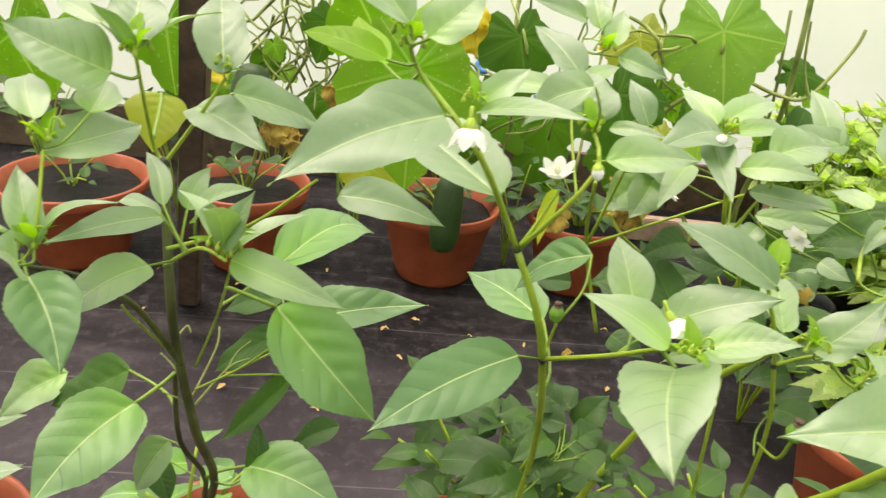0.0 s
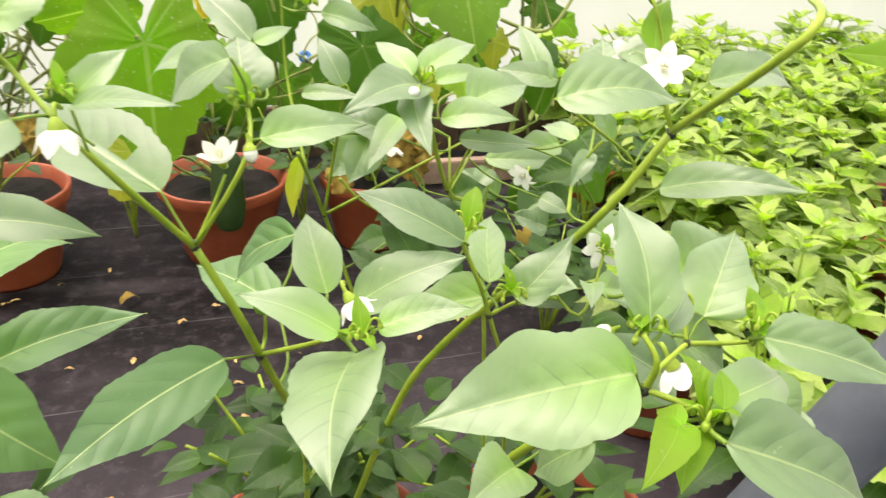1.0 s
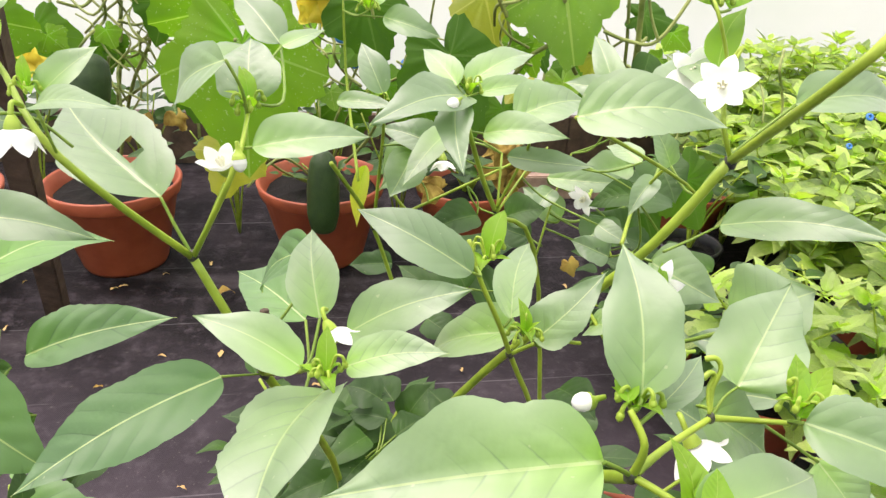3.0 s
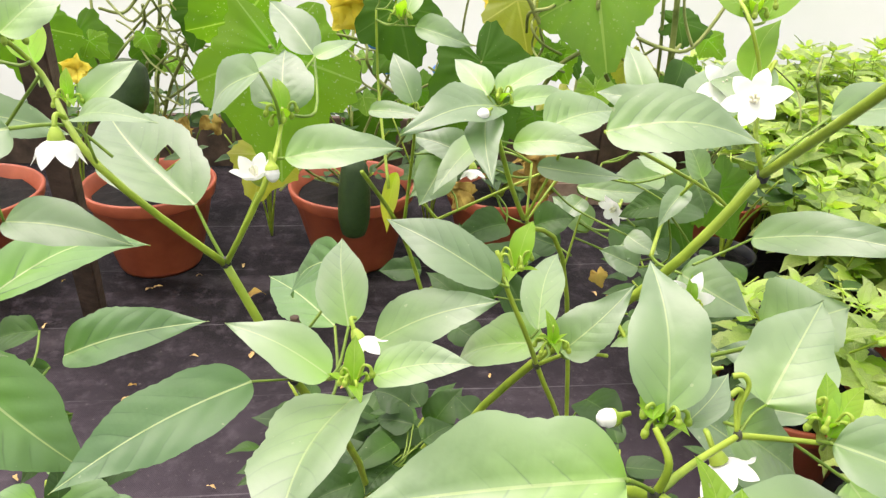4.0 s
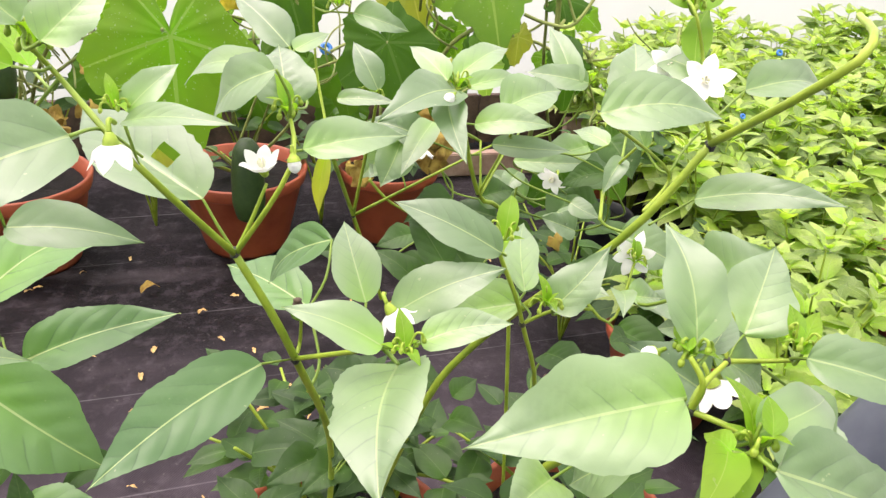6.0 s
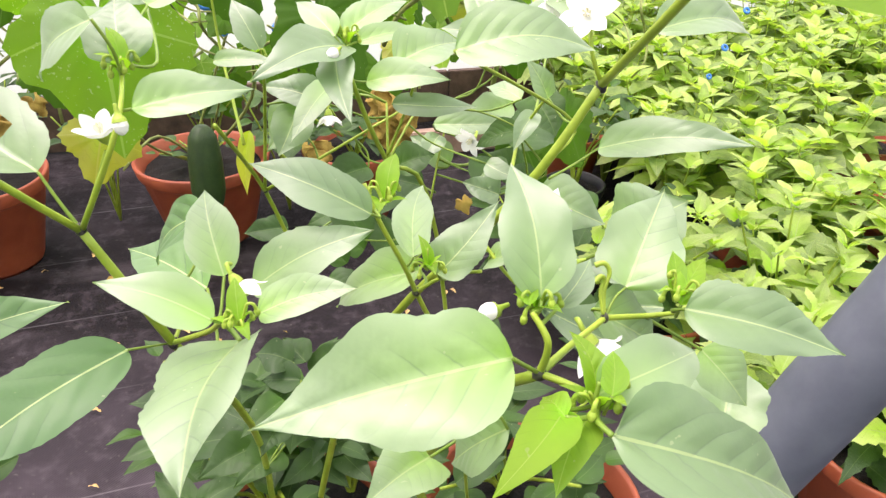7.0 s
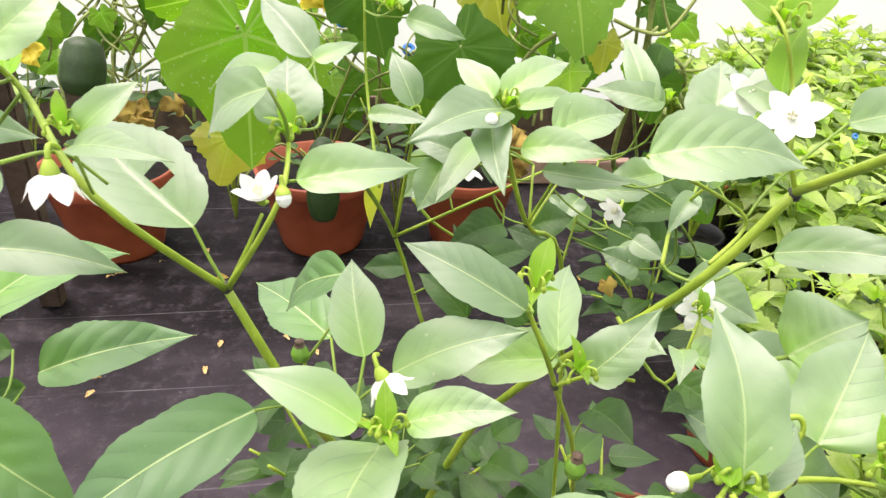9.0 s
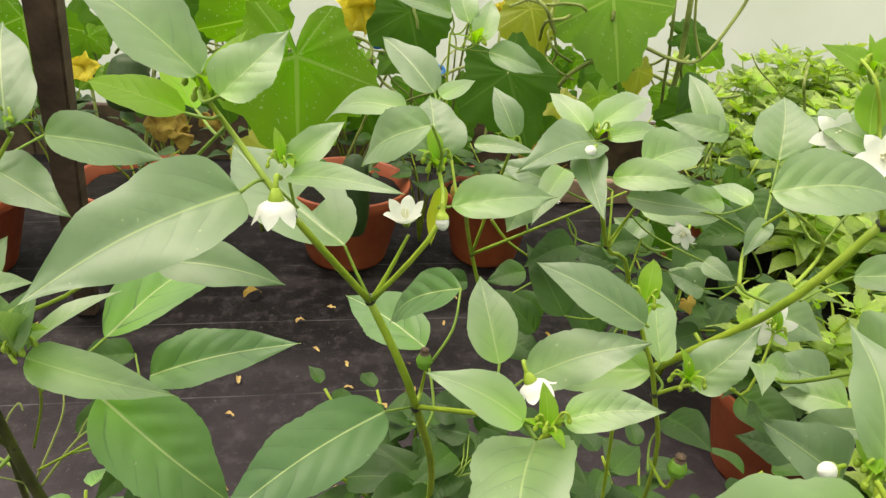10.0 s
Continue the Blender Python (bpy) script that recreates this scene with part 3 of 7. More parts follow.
leaf(chilli_a, (0.182, 0.583, 0.922), (0.207, 0.603, 0.928), 0.013, (0.2, -0.49, 0.85))
leaf(chilli_a, (0.167, 0.484, 0.938), (0.133, 0.515, 0.902), 0.030, (-0.81, -0.39, 0.43))
leaf(chilli_a, (0.163, 0.6, 0.907), (0.107, 0.66, 0.877), 0.023, (-0.67, -0.27, 0.7))
leaf(chilli_a, (0.124, 0.499, 0.861), (0.053, 0.581, 0.887), 0.053, (-0.06, -0.35, 0.94), "holed")
leaf(chilli_a, (0.101, 0.432, 0.931), (0.148, 0.388, 0.944), 0.013, (-0.30, -0.45, 0.84))
leaf(chilli_a, (0.102, 0.436, 0.934), (0.125, 0.445, 0.952), 0.016, (-0.18, -0.77, 0.61))
leaf(chilli_a, (0.084, 0.411, 0.933), (0.013, 0.36, 0.91), 0.042, (0.18, -0.61, 0.78))
leaf(chilli_a, (0.024, 0.495, 0.852), (0.092, 0.489, 0.841), 0.028, (0.07, -0.57, 0.82))
leaf(chilli_a, (0.062, 0.46, 0.965), (0.004, 0.47, 1.006), 0.039, (0.45, -0.47, 0.76))
leaf(chilli_a, (0.073, 0.442, 0.962), (0.101, 0.464, 0.986), 0.025, (0.02, -0.77, 0.64))
leaf(chilli_a, (0.05, 0.478, 0.942), (-0.001, 0.506, 0.947), 0.020, (-0.2, -0.51, 0.84), "young")
leaf(chilli_a, (0.046, 0.52, 0.93), (0.021, 0.58, 0.947), 0.020, (0.05, -0.25, 0.97), "young")
stem(chilli_a, "main_stem", 0.0036, 0.0023, (0.2, 0.78, 0.12), (0.206, 0.64, 0.504), (0.17, 0.498, 0.744), (0.139, 0.489, 0.83))
stem(chilli_a, "branch", 0.0021, 0.001, (0.139, 0.489, 0.83), (0.104, 0.436, 0.908), (0.069, 0.477, 0.937), (0.062, 0.459, 0.959))
stem(chilli_a, "branch", 0.0016, 0.0009, (0.139, 0.489, 0.83), (0.149, 0.49, 0.85), (0.159, 0.492, 0.872))
stem(chilli_a, "branch", 0.0017, 0.001, (0.139, 0.489, 0.83), (0.171, 0.462, 0.894), (0.173, 0.506, 0.911))
stem(chilli_a, "branch", 0.0017, 0.0011, (0.17, 0.498, 0.744), (0.196, 0.44, 0.79), (0.209, 0.386, 0.833), (0.218, 0.376, 0.836))
stem(chilli_a, "branch", 0.0015, 0.001, (0.17, 0.498, 0.744), (0.174, 0.51, 0.748), (0.175, 0.5, 0.773))
stem(chilli_a, "petiole", 0.0008, 0.0006, (0.149, 0.477, 0.759), (0.17, 0.498, 0.744))
stem(chilli_a, "petiole", 0.0008, 0.0006, (0.101, 0.432, 0.931), (0.104, 0.436, 0.908))
stem(chilli_a, "petiole", 0.0009, 0.0007, (0.084, 0.411, 0.933), (0.089, 0.45, 0.921), (0.103, 0.455, 0.905))
flower(chilli_a, (0.097, 0.418, 0.922), (0, -0.2, -1), 0.025, 0.34)
flower(chilli_a, (0.157, 0.498, 0.882), (-0.15, -0.25, 1.0), 0.025, 0.48)
flower(chilli_a, (0.217, 0.410, 0.832), (0.45, -0.35, -0.8), 0.024, 0.45)
bud(chilli_a, (0.173, 0.462, 0.895), (0.1, -0.3, -1), 0.0075)
fruit(chilli_a, (0.173, 0.496, 0.783), (0, 0, 1), 0.008)
growing_tip(chilli_a, (0.215, 0.375, 0.838), 0.02, 1)
growing_tip(chilli_a, (0.173, 0.503, 0.908), 0.025, 2)
growing_tip(chilli_a, (0.062, 0.47, 0.953), 0.035, 9)
growing_tip(chilli_a, (0.098, 0.435, 0.936), 0.015, 10)
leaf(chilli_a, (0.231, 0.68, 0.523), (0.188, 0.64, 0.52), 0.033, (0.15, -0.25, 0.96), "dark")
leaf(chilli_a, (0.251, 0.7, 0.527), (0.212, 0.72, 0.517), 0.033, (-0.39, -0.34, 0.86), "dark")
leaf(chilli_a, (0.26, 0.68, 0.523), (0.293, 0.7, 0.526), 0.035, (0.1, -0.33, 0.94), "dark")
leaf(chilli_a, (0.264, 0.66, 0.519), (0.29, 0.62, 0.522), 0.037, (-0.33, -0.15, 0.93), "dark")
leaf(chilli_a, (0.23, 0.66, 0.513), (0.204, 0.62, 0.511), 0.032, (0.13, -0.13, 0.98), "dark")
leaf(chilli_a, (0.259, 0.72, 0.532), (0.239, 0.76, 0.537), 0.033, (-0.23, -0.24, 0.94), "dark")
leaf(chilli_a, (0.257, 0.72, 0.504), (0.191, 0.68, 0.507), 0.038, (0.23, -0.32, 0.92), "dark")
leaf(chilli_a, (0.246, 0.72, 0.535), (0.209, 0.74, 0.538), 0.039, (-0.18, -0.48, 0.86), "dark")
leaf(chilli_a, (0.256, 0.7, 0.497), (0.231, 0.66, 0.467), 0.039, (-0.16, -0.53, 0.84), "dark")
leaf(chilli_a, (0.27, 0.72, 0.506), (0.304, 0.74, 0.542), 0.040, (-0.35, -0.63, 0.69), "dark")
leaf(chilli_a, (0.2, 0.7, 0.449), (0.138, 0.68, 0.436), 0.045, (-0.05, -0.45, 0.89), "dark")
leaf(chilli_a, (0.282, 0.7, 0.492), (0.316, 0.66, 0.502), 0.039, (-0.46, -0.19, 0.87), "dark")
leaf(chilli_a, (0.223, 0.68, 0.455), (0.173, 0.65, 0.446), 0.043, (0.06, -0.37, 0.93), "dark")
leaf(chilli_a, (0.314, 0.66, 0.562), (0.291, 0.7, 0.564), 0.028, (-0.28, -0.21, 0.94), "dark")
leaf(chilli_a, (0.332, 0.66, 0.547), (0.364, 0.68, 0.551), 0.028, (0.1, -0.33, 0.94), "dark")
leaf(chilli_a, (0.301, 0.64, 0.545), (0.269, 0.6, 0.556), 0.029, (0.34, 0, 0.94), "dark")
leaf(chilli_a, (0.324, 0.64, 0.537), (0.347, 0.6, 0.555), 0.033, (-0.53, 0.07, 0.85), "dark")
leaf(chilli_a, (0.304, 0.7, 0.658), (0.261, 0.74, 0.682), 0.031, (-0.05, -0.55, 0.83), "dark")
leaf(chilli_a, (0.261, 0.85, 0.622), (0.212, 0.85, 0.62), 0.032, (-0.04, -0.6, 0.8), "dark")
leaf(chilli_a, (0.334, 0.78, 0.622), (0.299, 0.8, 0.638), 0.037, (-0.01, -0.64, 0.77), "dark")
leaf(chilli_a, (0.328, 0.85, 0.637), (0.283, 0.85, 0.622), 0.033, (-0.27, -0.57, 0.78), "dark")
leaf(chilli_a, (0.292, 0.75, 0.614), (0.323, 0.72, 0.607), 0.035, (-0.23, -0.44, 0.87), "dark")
stem(chilli_a, "petiole", 0.0009, 0.0008, (0.213, 0.381, 0.835), (0.211, 0.38, 0.836), (0.205, 0.379, 0.839))
stem(chilli_a, "petiole", 0.0009, 0.0008, (0.218, 0.376, 0.836), (0.219, 0.378, 0.837), (0.223, 0.379, 0.839))
stem(chilli_a, "petiole", 0.0013, 0.0012, (0.207, 0.393, 0.828), (0.211, 0.391, 0.824), (0.214, 0.385, 0.822))
stem(chilli_a, "petiole", 0.0009, 0.0008, (0.199, 0.427, 0.8), (0.204, 0.433, 0.804), (0.208, 0.448, 0.817))
stem(chilli_a, "petiole", 0.0009, 0.0008, (0.198, 0.433, 0.795), (0.205, 0.439, 0.798), (0.221, 0.442, 0.811))
stem(chilli_a, "petiole", 0.0013, 0.0011, (0.179, 0.534, 0.684), (0.19, 0.556, 0.694), (0.186, 0.599, 0.715))
stem(chilli_a, "petiole", 0.0010, 0.0008, (0.175, 0.5, 0.773), (0.192, 0.514, 0.793), (0.199, 0.539, 0.808))
stem(chilli_a, "petiole", 0.0009, 0.0008, (0.172, 0.473, 0.898), (0.173, 0.471, 0.899), (0.178, 0.47, 0.9))
stem(chilli_a, "petiole", 0.0009, 0.0008, (0.173, 0.506, 0.911), (0.186, 0.539, 0.902), (0.18, 0.598, 0.92))
stem(chilli_a, "petiole", 0.0009, 0.0008, (0.173, 0.506, 0.911), (0.167, 0.535, 0.908), (0.182, 0.583, 0.922))
stem(chilli_a, "petiole", 0.0009, 0.0008, (0.173, 0.495, 0.907), (0.173, 0.486, 0.923), (0.167, 0.484, 0.938))
stem(chilli_a, "petiole", 0.0009, 0.0008, (0.173, 0.506, 0.911), (0.179, 0.541, 0.908), (0.163, 0.6, 0.907))
stem(chilli_a, "petiole", 0.0011, 0.0008, (0.139, 0.489, 0.831), (0.131, 0.494, 0.846), (0.124, 0.499, 0.861))
stem(chilli_a, "petiole", 0.0009, 0.0008, (0.069, 0.477, 0.937), (0.029, 0.488, 0.889), (0.024, 0.495, 0.852))
stem(chilli_a, "petiole", 0.0011, 0.0009, (0.062, 0.459, 0.959), (0.063, 0.46, 0.961), (0.062, 0.46, 0.965))
stem(chilli_a, "petiole", 0.0009, 0.0008, (0.062, 0.459, 0.959), (0.065, 0.449, 0.957), (0.073, 0.442, 0.962))
stem(chilli_a, "petiole", 0.0009, 0.0008, (0.067, 0.473, 0.943), (0.062, 0.474, 0.941), (0.05, 0.478, 0.942))
stem(chilli_a, "petiole", 0.0009, 0.0008, (0.069, 0.477, 0.937), (0.061, 0.491, 0.927), (0.046, 0.52, 0.93))
stem(chilli_a, "petiole", 0.0009, 0.0008, (0.206, 0.64, 0.504), (0.225, 0.666, 0.51), (0.231, 0.68, 0.523))
stem(chilli_a, "petiole", 0.0009, 0.0008, (0.206, 0.64, 0.504), (0.241, 0.664, 0.512), (0.251, 0.7, 0.527))
stem(chilli_a, "petiole", 0.0010, 0.0008, (0.206, 0.64, 0.504), (0.222, 0.653, 0.506), (0.26, 0.68, 0.523))
stem(chilli_a, "petiole", 0.0010, 0.0009, (0.206, 0.64, 0.504), (0.228, 0.659, 0.506), (0.264, 0.66, 0.519))
stem(chilli_a, "petiole", 0.0009, 0.0008, (0.206, 0.64, 0.504), (0.221, 0.655, 0.506), (0.23, 0.66, 0.513))
stem(chilli_a, "petiole", 0.0010, 0.0009, (0.205, 0.657, 0.456), (0.246, 0.698, 0.472), (0.257, 0.72, 0.504))
stem(chilli_a, "petiole", 0.0011, 0.0009, (0.206, 0.64, 0.504), (0.241, 0.672, 0.51), (0.246, 0.72, 0.535))
stem(chilli_a, "petiole", 0.0011, 0.0009, (0.206, 0.64, 0.504), (0.237, 0.68, 0.502), (0.256, 0.7, 0.497))
stem(chilli_a, "petiole", 0.0012, 0.0011, (0.205, 0.657, 0.456), (0.21, 0.681, 0.451), (0.2, 0.7, 0.449))
stem(chilli_a, "petiole", 0.0011, 0.0009, (0.205, 0.657, 0.456), (0.233, 0.692, 0.464), (0.282, 0.7, 0.492))
stem(chilli_a, "petiole", 0.0012, 0.0010, (0.205, 0.657, 0.456), (0.218, 0.671, 0.454), (0.223, 0.68, 0.455))
leaf(chilli_b, (-0.021, 0.521, 0.782), (0.034, 0.666, 0.748), 0.042, (0.46, 0.04, 0.89), "mid")
leaf(chilli_b, (-0.006, 0.46, 0.789), (0.06, 0.449, 0.716), 0.052, (0.41, -0.77, 0.49), "mid")
leaf(chilli_b, (-0.033, 0.625, 0.669), (0.089, 0.61, 0.712), 0.048, (-0.34, -0.51, 0.79), "mid")
leaf(chilli_b, (-0.027, 0.439, 0.83), (0.039, 0.442, 0.803), 0.024, (0.33, -0.58, 0.74))
leaf(chilli_b, (-0.085, 0.49, 0.828), (-0.121, 0.42, 0.839), 0.019, (0.57, -0.16, 0.81))
leaf(chilli_b, (-0.091, 0.48, 0.798), (-0.122, 0.42, 0.79), 0.029, (0.39, -0.32, 0.86))
leaf(chilli_b, (-0.132, 0.42, 0.818), (-0.099, 0.38, 0.785), 0.036, (0.28, -0.46, 0.84), "mid")
leaf(chilli_b, (-0.133, 0.43, 0.833), (-0.152, 0.46, 0.866), 0.020, (0.36, -0.58, 0.73))
leaf(chilli_b, (-0.057, 0.47, 0.836), (-0.011, 0.43, 0.878), 0.017, (-0.77, -0.29, 0.56))
leaf(chilli_b, (-0.033, 0.44, 0.838), (-0.013, 0.44, 0.873), 0.017, (-0.3, -0.94, 0.17))
leaf(chilli_b, (-0.072, 0.5, 0.83), (-0.062, 0.52, 0.853), 0.017, (0.14, -0.77, 0.62))
leaf(chilli_b, (-0.087, 0.5, 0.831), (-0.116, 0.55, 0.847), 0.014, (0.04, -0.28, 0.96))
leaf(chilli_b, (-0.089, 0.5, 0.825), (-0.141, 0.55, 0.804), 0.012, (-0.46, -0.1, 0.88))
leaf(chilli_b, (-0.131, 0.45, 0.879), (-0.109, 0.53, 0.873), 0.036, (0.54, -0.08, 0.84))
leaf(chilli_b, (-0.082, 0.554, 0.881), (-0.023, 0.511, 0.87), 0.032, (-0.17, -0.45, 0.88))
leaf(chilli_b, (-0.076, 0.622, 0.874), (-0.014, 0.677, 0.836), 0.039, (0.71, -0.4, 0.59))
leaf(chilli_b, (-0.112, 0.5, 0.913), (-0.16, 0.48, 0.94), 0.042, (0.57, -0.58, 0.58))
leaf(chilli_b, (-0.098, 0.5, 0.932), (-0.11, 0.55, 0.956), 0.034, (0.22, -0.38, 0.9))
leaf(chilli_b, (-0.055, 0.53, 0.912), (-0.076, 0.6, 0.952), 0.035, (0.14, -0.46, 0.87))
leaf(chilli_b, (-0.13, 0.62, 0.869), (-0.132, 0.6, 0.828), 0.043, (0.26, -0.87, 0.41), "yellow")
leaf(chilli_b, (-0.118, 0.5, 0.671), (-0.158, 0.42, 0.644), 0.060, (0.25, -0.42, 0.87), "mid")
leaf(chilli_b, (-0.235, 0.62, 0.597), (-0.293, 0.6, 0.554), 0.043, (-0.2, -0.75, 0.62))
leaf(chilli_b, (-0.067, 0.6, 0.523), (0.032, 0.56, 0.518), 0.064, (-0.11, -0.37, 0.92), "mid")
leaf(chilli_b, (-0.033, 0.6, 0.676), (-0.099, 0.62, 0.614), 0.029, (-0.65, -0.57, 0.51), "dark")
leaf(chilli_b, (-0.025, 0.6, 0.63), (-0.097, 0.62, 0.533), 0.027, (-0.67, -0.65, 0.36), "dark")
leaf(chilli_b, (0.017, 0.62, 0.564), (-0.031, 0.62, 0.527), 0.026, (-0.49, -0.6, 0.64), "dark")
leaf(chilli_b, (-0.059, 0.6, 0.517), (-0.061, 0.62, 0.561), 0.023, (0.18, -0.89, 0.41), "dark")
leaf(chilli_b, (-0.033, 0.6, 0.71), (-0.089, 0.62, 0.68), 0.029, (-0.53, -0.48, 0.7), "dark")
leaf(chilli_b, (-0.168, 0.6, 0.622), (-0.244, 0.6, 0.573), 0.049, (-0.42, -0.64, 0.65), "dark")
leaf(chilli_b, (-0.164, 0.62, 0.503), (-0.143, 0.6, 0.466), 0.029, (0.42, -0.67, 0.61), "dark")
leaf(chilli_b, (-0.138, 0.6, 0.546), (-0.175, 0.6, 0.477), 0.037, (-0.44, -0.87, 0.24))
leaf(chilli_b, (-0.124, 0.52, 0.937), (-0.164, 0.55, 0.942), 0.017, (-0.19, -0.4, 0.9))
leaf(chilli_b, (-0.133, 0.45, 0.897), (-0.161, 0.5, 0.907), 0.022, (0.09, -0.15, 0.98))
leaf(chilli_b, (-0.117, 0.48, 0.894), (-0.124, 0.52, 0.903), 0.026, (0.26, -0.18, 0.95))
leaf(chilli_b, (-0.124, 0.4, 0.836), (-0.126, 0.38, 0.855), 0.027, (0.89, 0.27, 0.37))
stem(chilli_b, "main_stem", 0.0044, 0.0031, (-0.25, 0.74, 0.15), (-0.11, 0.62, 0.454), (-0.091, 0.54, 0.615), (-0.092, 0.52, 0.696), (-0.091, 0.51, 0.76), (-0.1, 0.54, 0.844))
stem(chilli_b, "branch", 0.0026, 0.0016, (-0.092, 0.52, 0.696), (-0.102, 0.48, 0.766), (-0.126, 0.46, 0.797), (-0.146, 0.43, 0.818))
stem(chilli_b, "branch", 0.0029, 0.0021, (-0.245, 0.735, 0.15), (-0.116, 0.62, 0.457), (-0.112, 0.56, 0.583), (-0.1, 0.53, 0.678))
stem(chilli_b, "branch", 0.0016, 0.001, (-0.093, 0.51, 0.782), (-0.056, 0.47, 0.819), (-0.027, 0.43, 0.834))
stem(chilli_b, "branch", 0.0016, 0.001, (-0.091, 0.51, 0.795), (-0.039, 0.52, 0.813), (0.01, 0.5, 0.859))
stem(chilli_b, "branch", 0.0016, 0.0011, (-0.1, 0.54, 0.844), (-0.107, 0.54, 0.859), (-0.097, 0.5, 0.929))
stem(chilli_b, "branch", 0.0016, 0.0011, (-0.1, 0.54, 0.844), (-0.076, 0.54, 0.878), (-0.057, 0.54, 0.906))
stem(chilli_b, "branch", 0.001, 0.0008, (-0.085, 0.53, 0.664), (-0.045, 0.52, 0.697), (-0.011, 0.5, 0.739))
stem(chilli_b, "branch", 0.001, 0.0008, (-0.084, 0.53, 0.685), (-0.056, 0.5, 0.752), (-0.027, 0.44, 0.826))
stem(chilli_b, "branch", 0.001, 0.0008, (-0.095, 0.52, 0.701), (-0.106, 0.48, 0.759), (-0.106, 0.47, 0.773))
stem(chilli_b, "branch", 0.001, 0.0008, (-0.13, 0.45, 0.881), (-0.132, 0.43, 0.833), (-0.146, 0.43, 0.818))
growing_tip(chilli_b, (-0.128, 0.45, 0.885), 0.025, 11)
growing_tip(chilli_b, (-0.132, 0.43, 0.83), 0.045, 12)
growing_tip(chilli_b, (-0.03, 0.44, 0.831), 0.05, 13)
growing_tip(chilli_b, (-0.098, 0.5, 0.926), 0.045, 14)
growing_tip(chilli_b, (-0.056, 0.54, 0.91), 0.025, 15)
growing_tip(chilli_b, (0.004, 0.5, 0.864), 0.03, 16)
for r, way in ((0.0011, ((-0.091, 0.535, 0.64), (-0.068, 0.557, 0.666), (-0.053, 0.568, 0.670))),
               (0.0009, ((-0.091, 0.535, 0.65), (-0.079, 0.564, 0.679), (-0.079, 0.576, 0.693))),
               (0.0008, ((-0.091, 0.540, 0.63), (-0.097, 0.529, 0.653), (-0.110, 0.528, 0.660))),
               (0.0007, ((-0.068, 0.557, 0.666), (-0.063, 0.568, 0.675), (-0.054, 0.577, 0.681))),
               (0.0008, ((-0.092, 0.522, 0.69), (-0.098, 0.530, 0.705), (-0.092, 0.540, 0.715), (-0.088, 0.536, 0.712))),
               (0.0007, ((-0.092, 0.530, 0.67), (-0.106, 0.538, 0.681), (-0.114, 0.540, 0.688)))):
    stem(chilli_b, "dry_stalk", r, r * 0.7, *way)
stem(chilli_b, "petiole", 0.0012, 0.0010, (-0.048, 0.485, 0.771), (-0.038, 0.495, 0.775), (-0.021, 0.521, 0.782))
stem(chilli_b, "petiole", 0.0014, 0.0012, (-0.038, 0.463, 0.798), (-0.026, 0.462, 0.795), (-0.006, 0.46, 0.789))
stem(chilli_b, "petiole", 0.0009, 0.0008, (-0.07, 0.485, 0.805), (-0.075, 0.492, 0.813), (-0.085, 0.49, 0.828))
stem(chilli_b, "petiole", 0.0009, 0.0008, (-0.079, 0.495, 0.796), (-0.083, 0.491, 0.796), (-0.091, 0.48, 0.798))
stem(chilli_b, "petiole", 0.0010, 0.0009, (-0.139, 0.43, 0.826), (-0.137, 0.427, 0.822), (-0.132, 0.42, 0.818))
stem(chilli_b, "petiole", 0.0009, 0.0008, (-0.056, 0.47, 0.819), (-0.058, 0.472, 0.824), (-0.057, 0.47, 0.836))
stem(chilli_b, "petiole", 0.0009, 0.0008, (-0.034, 0.44, 0.83), (-0.034, 0.44, 0.832), (-0.033, 0.44, 0.838))
stem(chilli_b, "petiole", 0.0009, 0.0008, (-0.07, 0.485, 0.805), (-0.073, 0.489, 0.812), (-0.072, 0.5, 0.83))
stem(chilli_b, "petiole", 0.0009, 0.0008, (-0.065, 0.48, 0.81), (-0.073, 0.485, 0.816), (-0.087, 0.5, 0.831))
stem(chilli_b, "petiole", 0.0009, 0.0008, (-0.07, 0.485, 0.805), (-0.075, 0.489, 0.814), (-0.089, 0.5, 0.825))
stem(chilli_b, "petiole", 0.0009, 0.0008, (-0.079, 0.54, 0.874), (-0.083, 0.549, 0.877), (-0.082, 0.554, 0.881))
stem(chilli_b, "petiole", 0.0011, 0.0009, (-0.079, 0.54, 0.874), (-0.087, 0.572, 0.873), (-0.076, 0.622, 0.874))
stem(chilli_b, "petiole", 0.0012, 0.0010, (-0.099, 0.51, 0.911), (-0.103, 0.506, 0.909), (-0.112, 0.5, 0.913))
stem(chilli_b, "petiole", 0.0010, 0.0008, (-0.057, 0.54, 0.906), (-0.055, 0.533, 0.907), (-0.055, 0.53, 0.912))
stem(chilli_b, "petiole", 0.0012, 0.0010, (-0.107, 0.54, 0.859), (-0.118, 0.587, 0.871), (-0.13, 0.62, 0.869))
stem(chilli_b, "petiole", 0.0017, 0.0014, (-0.1, 0.53, 0.678), (-0.106, 0.521, 0.674), (-0.118, 0.5, 0.671))
stem(chilli_b, "petiole", 0.0018, 0.0015, (-0.103, 0.59, 0.514), (-0.091, 0.598, 0.516), (-0.067, 0.6, 0.523))
stem(chilli_b, "petiole", 0.0009, 0.0008, (-0.045, 0.52, 0.697), (-0.028, 0.557, 0.69), (-0.033, 0.6, 0.676))
stem(chilli_b, "petiole", 0.0009, 0.0008, (-0.06, 0.524, 0.684), (-0.032, 0.559, 0.663), (-0.025, 0.6, 0.63))
